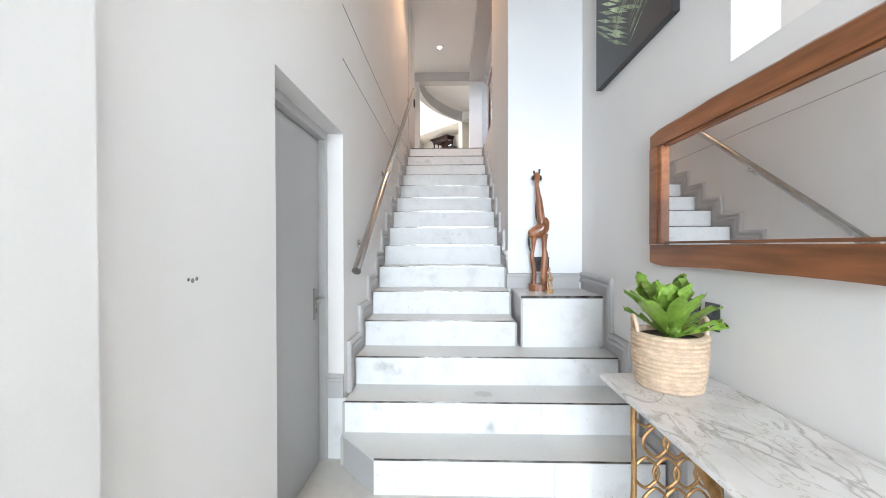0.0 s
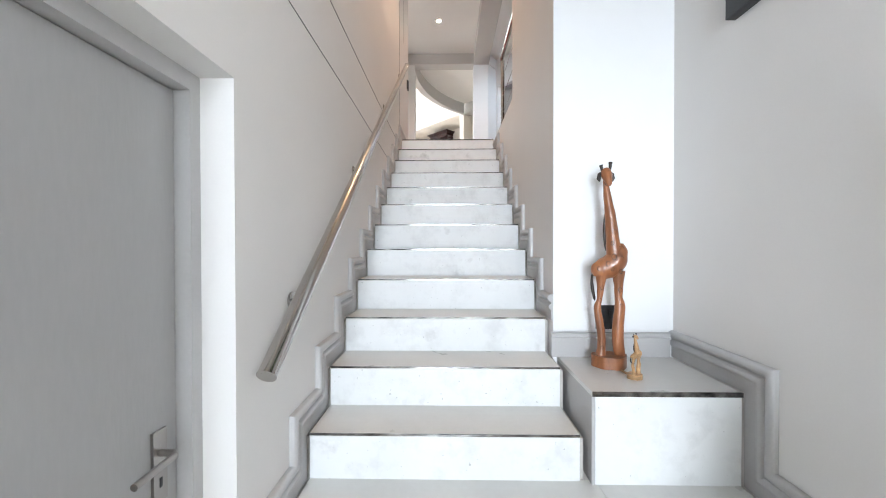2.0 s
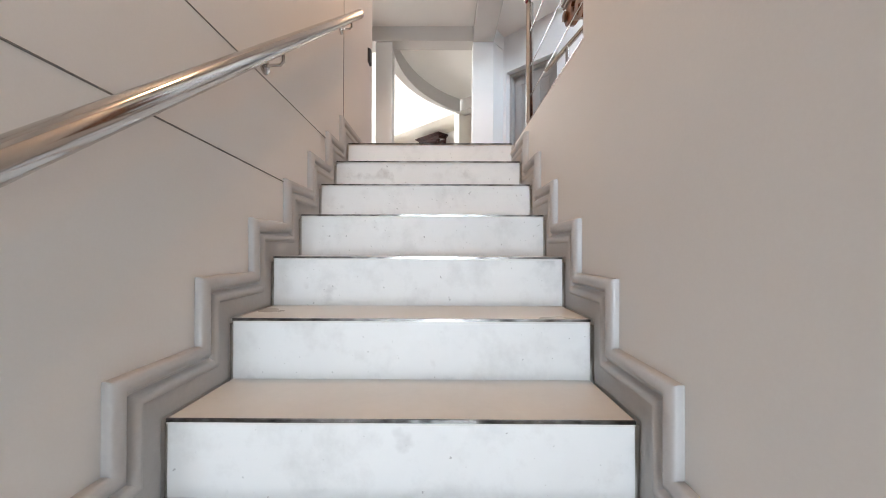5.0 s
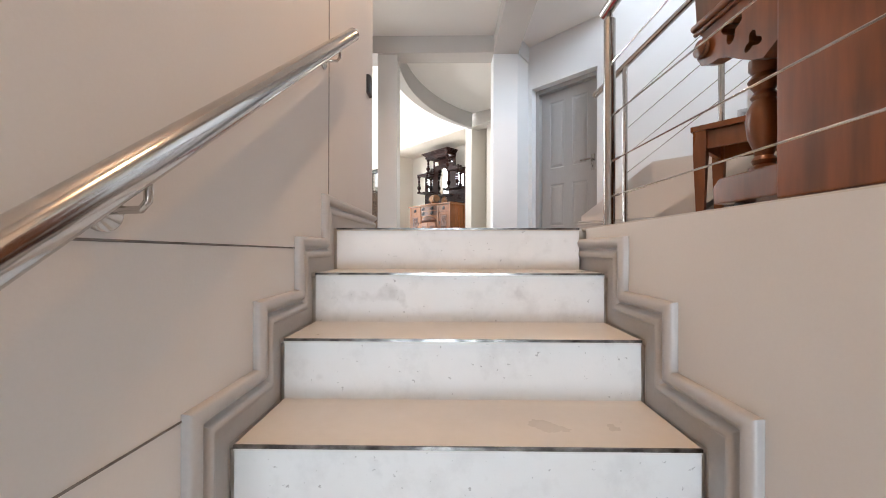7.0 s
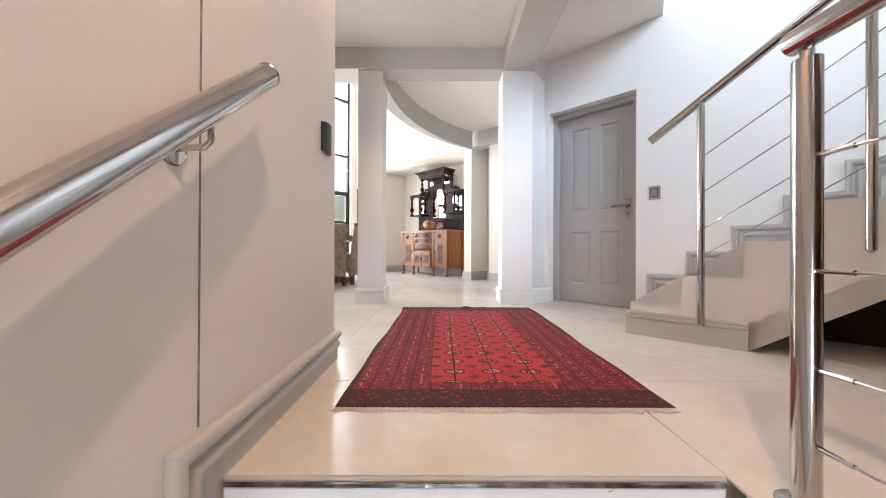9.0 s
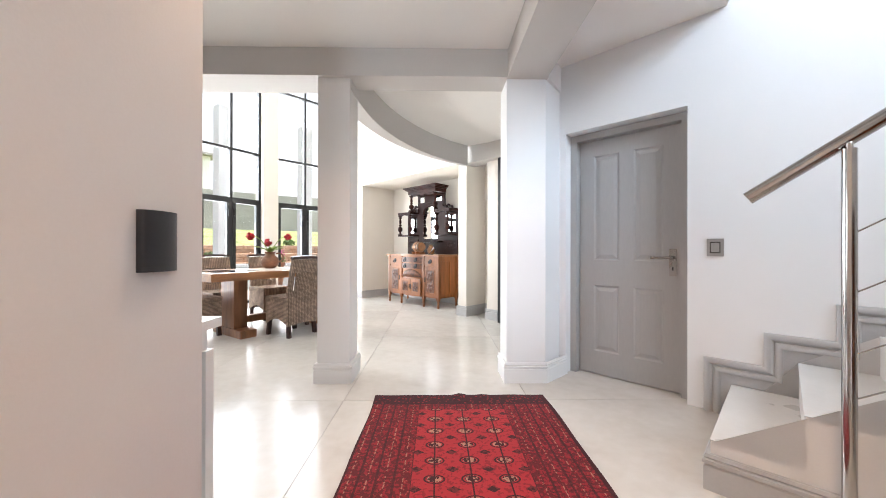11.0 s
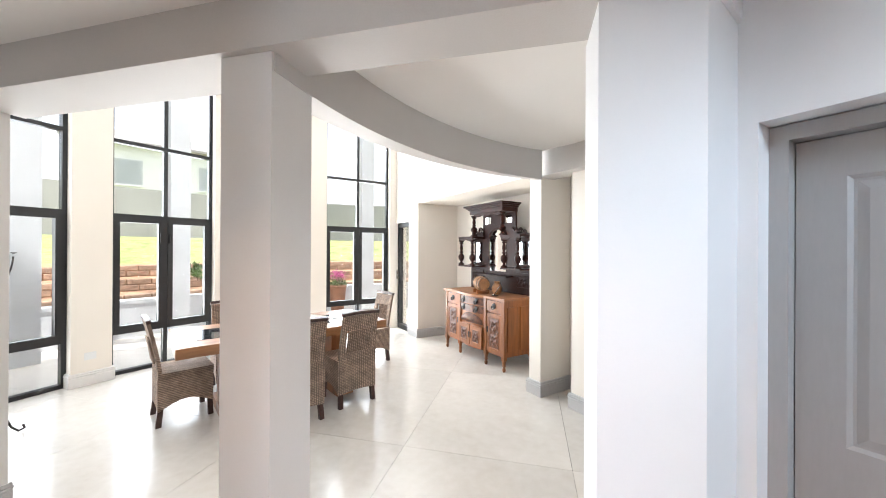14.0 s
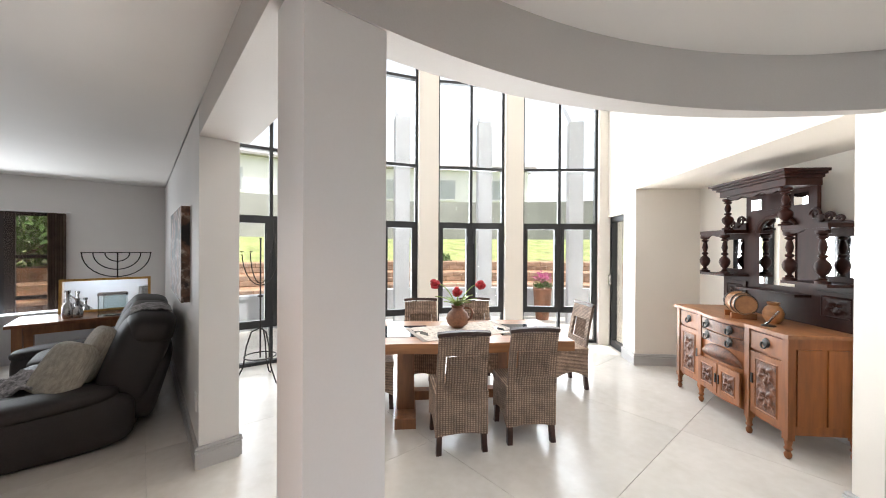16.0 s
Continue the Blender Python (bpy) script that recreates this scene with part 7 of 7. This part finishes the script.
PAINTING = material("abstract_canvas", (0.20, 0.10, 0.06), 0.55, vary=0.5, scale=7, fine=30, bump=0.15, second=(0.62, 0.50, 0.42), amount=0.95)
speckle(PAINTING, 4.5, 0.53, 0.56, (0.015, 0.012, 0.011), 0.95)
part("canvas", one(box, -4.55, -3.22, 8.147, DV0 - 0.002, FZ + 1.08, FZ + 1.86), PAINTING, pt, bevel=0.004)
plate("wall_socket", "white wall socket low on the dividing wall", "socket", pose(-2.78, DV0, FZ + 0.42), 0.08, 0.12, WHITEP, 1)
plate("wall_socket", "white wall socket low on the window pier", "socket", Matrix.Translation(arc(13.6, RW - 0.121, FZ + 0.32)) @ Matrix.Rotation(radians(90 - 13.6), 4, "Z"), 0.10, 0.08, WHITEP, 2)
lw = thing("window_5", "charcoal framed glazed living room door", "window")
lw["kind"] = "structure"
for nm, a in (("jamb", (5.6, 5.66)), ("mullion", (6.42, 6.58)), ("jamb", (7.0, 7.06))):
    part(nm, one(box, -7.33, -7.26, a[0], a[1], FZ, 4.93), BLACKF, lw)
for z in (FZ, 3.70, 4.28, 4.88):
    for a, b in ((5.66, 6.42), (6.58, 7.0)):
        part("transom", one(box, -7.33, -7.26, a, b, z, z + 0.05), BLACKF, lw)
for a, b in ((5.66, 6.42), (6.58, 7.0)):
    g_ = part("pane", one(box, -7.30, -7.292, a, b, FZ + 0.05, 4.88), GLASS, lw)
    g_.visible_shadow = False
cu = thing("curtain", "brown sheer curtain drawn beside the living room door", "curtain")
bm = bmesh.new()
grid = [[(-7.13 + 0.035 * math.sin(j * 1.1), 6.90 + 0.18 * j / 40, z) for j in range(41)] for z in (FZ + 0.02, 4.0, 4.92)]
sheet(bm, grid, 0.003)
part("drape", bm, CURTAIN, cu, smooth=True)
SHEER = material("sheer_brown_voile", (0.20, 0.14, 0.11), 0.9, vary=0.15, scale=10, fine=200, bump=0.2, stretch=(1, 1, 0.05))
SHEER.node_tree.nodes["Principled BSDF"].inputs["Alpha"].default_value = 0.45
bm = bmesh.new()
sheet(bm, [[(-7.15 + 0.014 * math.sin(j * 1.3), 6.50 + 0.40 * j / 60, z) for j in range(61)] for z in (FZ + 0.02, 4.0, 4.92)])
part("sheer", bm, SHEER, cu, "half-transparent brown voile", smooth=True)
bm = bmesh.new()
tube(bm, [(-7.13, 5.55, 4.935), (-7.13, 7.12, 4.935)], 0.012, 8)
part("rod", bm, WHITEP, cu)

# ---- garden and terrace ----
PAVE = material("terrace_paving", (0.42, 0.37, 0.33), 0.8, vary=0.08, scale=1.5, fine=50, bump=0.2, second=(0.55, 0.48, 0.42), amount=0.4)
GRASS = material("lawn_grass", (0.27, 0.31, 0.11), 0.9, vary=0.25, scale=3, fine=80, bump=0.6, second=(0.24, 0.24, 0.07), amount=0.5)
EARTH = material("terrace_earth", (0.36, 0.20, 0.12), 0.95, vary=0.25, scale=4, fine=40, bump=0.6, second=(0.12, 0.17, 0.05), amount=0.5)
STONE = material("retaining_block", (0.42, 0.29, 0.21), 0.9, vary=0.18, scale=6, fine=50, bump=0.4, per_object=0.25)
RENDER = material("grey_render", (0.50, 0.51, 0.53), 0.8, vary=0.05, scale=2, fine=90, bump=0.15)
PALEW = material("pale_render", (0.74, 0.74, 0.74), 0.8, vary=0.04, scale=1, fine=90, bump=0.1)
ROOF = material("roof_tile", (0.32, 0.30, 0.29), 0.8, vary=0.1, scale=4, fine=40, bump=0.3)
FOLIAGE = material("garden_leaf", (0.075, 0.15, 0.03), 0.6, vary=0.3, scale=6, fine=40, bump=0.2, second=(0.16, 0.24, 0.05), amount=0.5)
BARK = material("tree_bark", (0.12, 0.09, 0.07), 0.9, vary=0.2, scale=10, fine=50, bump=0.6)
bm = bmesh.new()
rings = []
for r, z in ((0.0, FZ - 0.02), (9.9, FZ - 0.02), (9.95, FZ - 0.02), (12.6, 4.05), (16.0, 4.75), (19.5, 4.9), (60, 5.0), (900, 5.0)):
    rings.append((r, z))
prev = None
for r, z in rings[1:]:
    cur = [bm.verts.new(arc(360 * k / 72, r, z)) for k in range(72)]
    if prev:
        for k in range(72):
            bm.faces.new((prev[k], prev[(k + 1) % 72], cur[(k + 1) % 72], cur[k]))
    prev = cur
struct("ground", bm, GRASS, "sloping green lawn beyond the terrace", "ground")
bm = bmesh.new()
ring_wall(bm, RW - 0.1, 9.92, FZ - 0.2, FZ - 0.012, -40, 90, 40)
struct("pavement_terrace", bm, PAVE, "sandy terrace paving outside the bay windows", "paving")
bm = bmesh.new()
ring_wall(bm, 9.0, 9.22, FZ - 0.1, 3.50, -40, 90, 40)
ring_wall(bm, 8.98, 9.24, 3.50, 3.56, -40, 90, 40)
struct("parapet", bm, RENDER, "low grey rendered garden wall", "wall")
bm = bmesh.new()
for r0, r1, z in ((9.95, 10.75, 3.55), (10.752, 11.6, 3.80), (11.602, 12.6, 4.05)):
    ring_wall(bm, r0, r1, FZ - 0.1, z, -40, 90, 40)
terr = struct("ground_terraces", bm, EARTH, "stepped garden terraces of block and red earth", "terrace")
bme = bmesh.new()
box(bme, -0.20, 0.20, -0.14, 0.02, 0, 0.118)
bmesh.ops.bevel(bme, geom=bme.edges[:], offset=0.014, segments=1, affect="EDGES")
blk = bpy.data.meshes.new("block")
bme.to_mesh(blk)
bme.free()
blk.materials.append(STONE)
rng = random.Random(6)
for r0, zb in ((9.95, 3.44), (10.75, 3.56), (11.6, 3.81)):
    for c in range(1 if r0 < 10 else 2):
        for k in range(46):
            a = -8 + (k + 0.5 * (c % 2)) * 0.415 / r0 * 57.3
            if a > 62:
                break
            ob = new("block", blk)
            ob.parent = terr
            p = arc(a, r0 - 0.005, zb + 0.122 * c)
            ob.matrix_basis = Matrix.Translation(p) @ Matrix.Rotation(radians(90 - a) + rng.uniform(-0.03, 0.03), 4, "Z") @ Matrix.Rotation(math.pi, 4, "Z")
for a in (0.8, 12.6, 24.4, 36.0, 48.7):
    col = thing("veranda_column", "plain grey rendered veranda column outside the windows", "column", Matrix.Translation(arc(a, 8.4, FZ - 0.012)) @ Matrix.Rotation(radians(90 - a), 4, "Z"), "veranda columns")
    part("shaft", one(box, -0.14, 0.14, -0.14, 0.14, 0, 4.1), RENDER, col, bevel=0.01)
    bm = bmesh.new()
    tube(bm, [(0, 0, 3.95), (0, 1.2, 4.9)], 0.06, 4)
    part("brace", bm, RENDER, col)
bm = bmesh.new()
ring_wall(bm, 20.0, 20.25, 4.6, 6.9, -30, 80, 30)
BOUNDARY = material("weathered_grey_wall", (0.33, 0.325, 0.315), 0.85, vary=0.08, scale=0.8, fine=60, bump=0.15)
struct("boundary_wall", bm, BOUNDARY, "pale grey boundary wall above the lawn", "wall")


def house(m, w, d, h):
    hs = thing("neighbour_house", "pale two-storey house with a grey tiled roof", "house", m)
    part("wall", one(box, -w / 2, w / 2, 0, d, 0, h), PALEW, hs)
    bm = bmesh.new()
    pr = [(-0.5, 0), (d + 0.5, 0), (d + 0.5, 0.15), (d / 2, 1.6), (-0.5, 0.15)]
    prism(bm, pr, -w / 2 - 0.5, w / 2 + 0.5)
    bmesh.ops.transform(bm, matrix=Matrix(((0, 0, 1, 0), (1, 0, 0, 0), (0, 1, 0, h), (0, 0, 0, 1))), verts=bm.verts)
    part("roof", bm, ROOF, hs)
    for x in (-0.32, 0.0, 0.32):
        wd = part("window", one(box, x * w - 0.6, x * w + 0.6, -0.05, -0.002, h - 2.2, h - 0.8), RENDER, hs)
        part("pane", one(box, x * w - 0.52, x * w + 0.52, -0.062, -0.051, h - 2.12, h - 0.88), GLASS, wd)
        part("sill", one(box, x * w - 0.65, x * w + 0.65, -0.12, -0.002, h - 2.3, h - 2.205), PALEW, wd)


for a, w in ((8, 10), (38, 12)):
    house(Matrix.Translation(arc(a, 27, 5.0)) @ Matrix.Rotation(radians(90 - a), 4, "Z"), w, 7, 5.2)


def shrub(name, label, m, r, n, trunk=0.0, seed=1, flower=None):
    t = thing(name, label, "tree" if trunk else "shrub", m)
    rng = random.Random(seed)
    if trunk:
        bm = bmesh.new()
        tube(bm, [(0, 0, 0), (0.05, 0.02, trunk * 0.5), (0, 0.05, trunk)], [0.14, 0.11, 0.07], 10)
        for i in range(6):
            a = i * 1.1
            tube(bm, [(0, 0.03, trunk * 0.75), (0.4 * r * math.cos(a), 0.4 * r * math.sin(a), trunk + 0.2 * r), (0.8 * r * math.cos(a), 0.8 * r * math.sin(a), trunk + 0.5 * r * (0.6 + 0.4 * math.sin(i)))], [0.05, 0.035, 0.015], 6)
        part("trunk", bm, BARK, t, smooth=True)
    bm = bmesh.new()
    lobes = [(Vector((rng.uniform(-1, 1), rng.uniform(-1, 1), rng.uniform(-0.4, 0.9))) * r * 0.55, rng.uniform(0.3, 0.6) * r) for _ in range(9)]
    for i in range(n):
        c, lr = lobes[i % 9]
        v = Vector((rng.gauss(0, 1), rng.gauss(0, 1), rng.gauss(0, 1))).normalized() * lr * rng.uniform(0.55, 1.0)
        p = c + v + Vector((0, 0, trunk + r * 0.55))
        q = Euler((rng.uniform(0, 6), rng.uniform(0, 6), rng.uniform(0, 6))).to_matrix()
        s = 0.055 * rng.uniform(0.7, 1.5) * (1.6 if trunk else 1.0)
        vs_ = [bm.verts.new(p + q @ Vector(o) * s) for o in ((-0.5, 0, 0), (0, -0.35, 0.1), (1, 0, 0), (0, 0.35, 0.1))]
        bm.faces.new(vs_)
    cr = part("crown", bm, flower or FOLIAGE, t)
    return t


shrub("garden_tree", "dense green tree outside the living room", Matrix.Translation((-9.6, 5.7, 3.3)), 1.3, 3400, 0.6, 3)
shrub("garden_tree", "dense green tree outside the living room", Matrix.Translation((-9.9, 7.3, 3.3)), 1.2, 3400, 0.6, 4)
rng = random.Random(9)
for k in range(9):
    shrub("garden_shrub", "small mixed green shrub on the garden terrace", Matrix.Translation(arc(4 + 6 * k + rng.uniform(-2, 2), rng.choice((10.4, 11.2, 12.1)), 3.6 + 0.2 * (k % 3))), rng.uniform(0.16, 0.26), 220, 0.0, 20 + k)
PINK = material("pink_petal", (0.55, 0.10, 0.28), 0.6, vary=0.2, scale=20)
pp = thing("terrace_pot", "terracotta pot of pink flowers on the terrace", "plant pot", Matrix.Translation(arc(44.8, 8.72, FZ - 0.012)))
part("pot", one(lathe, [(0.13, 0), (0.17, 0.3), (0.19, 0.62), (0.21, 0.66), (0.19, 0.7), (0.16, 0.66)], 22), CLAY, pp, smooth=True)
rng = random.Random(12)
for mat, n, nm, zc in ((FOLIAGE, 260, "leaves", 0.76), (PINK, 160, "blooms", 0.92)):
    bm = bmesh.new()
    for i in range(n):
        p = Vector((rng.gauss(0, 0.085), rng.gauss(0, 0.085), zc + rng.gauss(0, 0.06)))
        q = Euler((rng.uniform(0, 6), rng.uniform(0, 6), rng.uniform(0, 6))).to_matrix()
        vs_ = [bm.verts.new(p + q @ Vector(o) * 0.045) for o in ((-0.5, 0, 0), (0, -0.4, 0.1), (0.8, 0, 0), (0, 0.4, 0.1))]
        bm.faces.new(vs_)
    part(nm, bm, mat, pp)["kind"] = "stuff"

# ---- large floor tiles, last ----
tile_mesh = {}


def floor_tile(x0, x1, y0, y1):
    key = (round(x1 - x0, 3), round(y1 - y0, 3))
    if key not in tile_mesh:
        b = bmesh.new()
        box(b, 0, key[0], 0, key[1], 0, 0.012)
        me = bpy.data.meshes.new("tile")
        b.to_mesh(me)
        b.free()
        me.materials.append(TILE)
        tile_mesh[key] = me
    ob = new("tile", tile_mesh[key])
    ob.parent = floor_up
    ob.location = (x0, y0, FZ - 0.012)


g = 0.0015
for i in range(-6, 3):
    for j in range(-3, 6):
        x0, x1 = 0.585 + 1.235 * (i - 0) , 0.585 + 1.235 * (i + 1)
        y0, y1 = 6.21 + 1.72 * (j - 0), 6.21 + 1.72 * (j + 1)
        x0, x1 = max(x0, -7.4), min(x1, 3.6)
        y0 = max(y0, 2.1)
        if x0 > -0.9 and x1 < 0.7:
            y0 = max(y0, nose(15) + 0.03)
        elif x1 > 0.7:
            y0 = max(y0, 4.35)
        y1 = min(y1, 15.5)
        if x1 - x0 > 0.1 and y1 - y0 > 0.05:
            floor_tile(x0 + g, x1 - g, y0 + g, y1 - g)
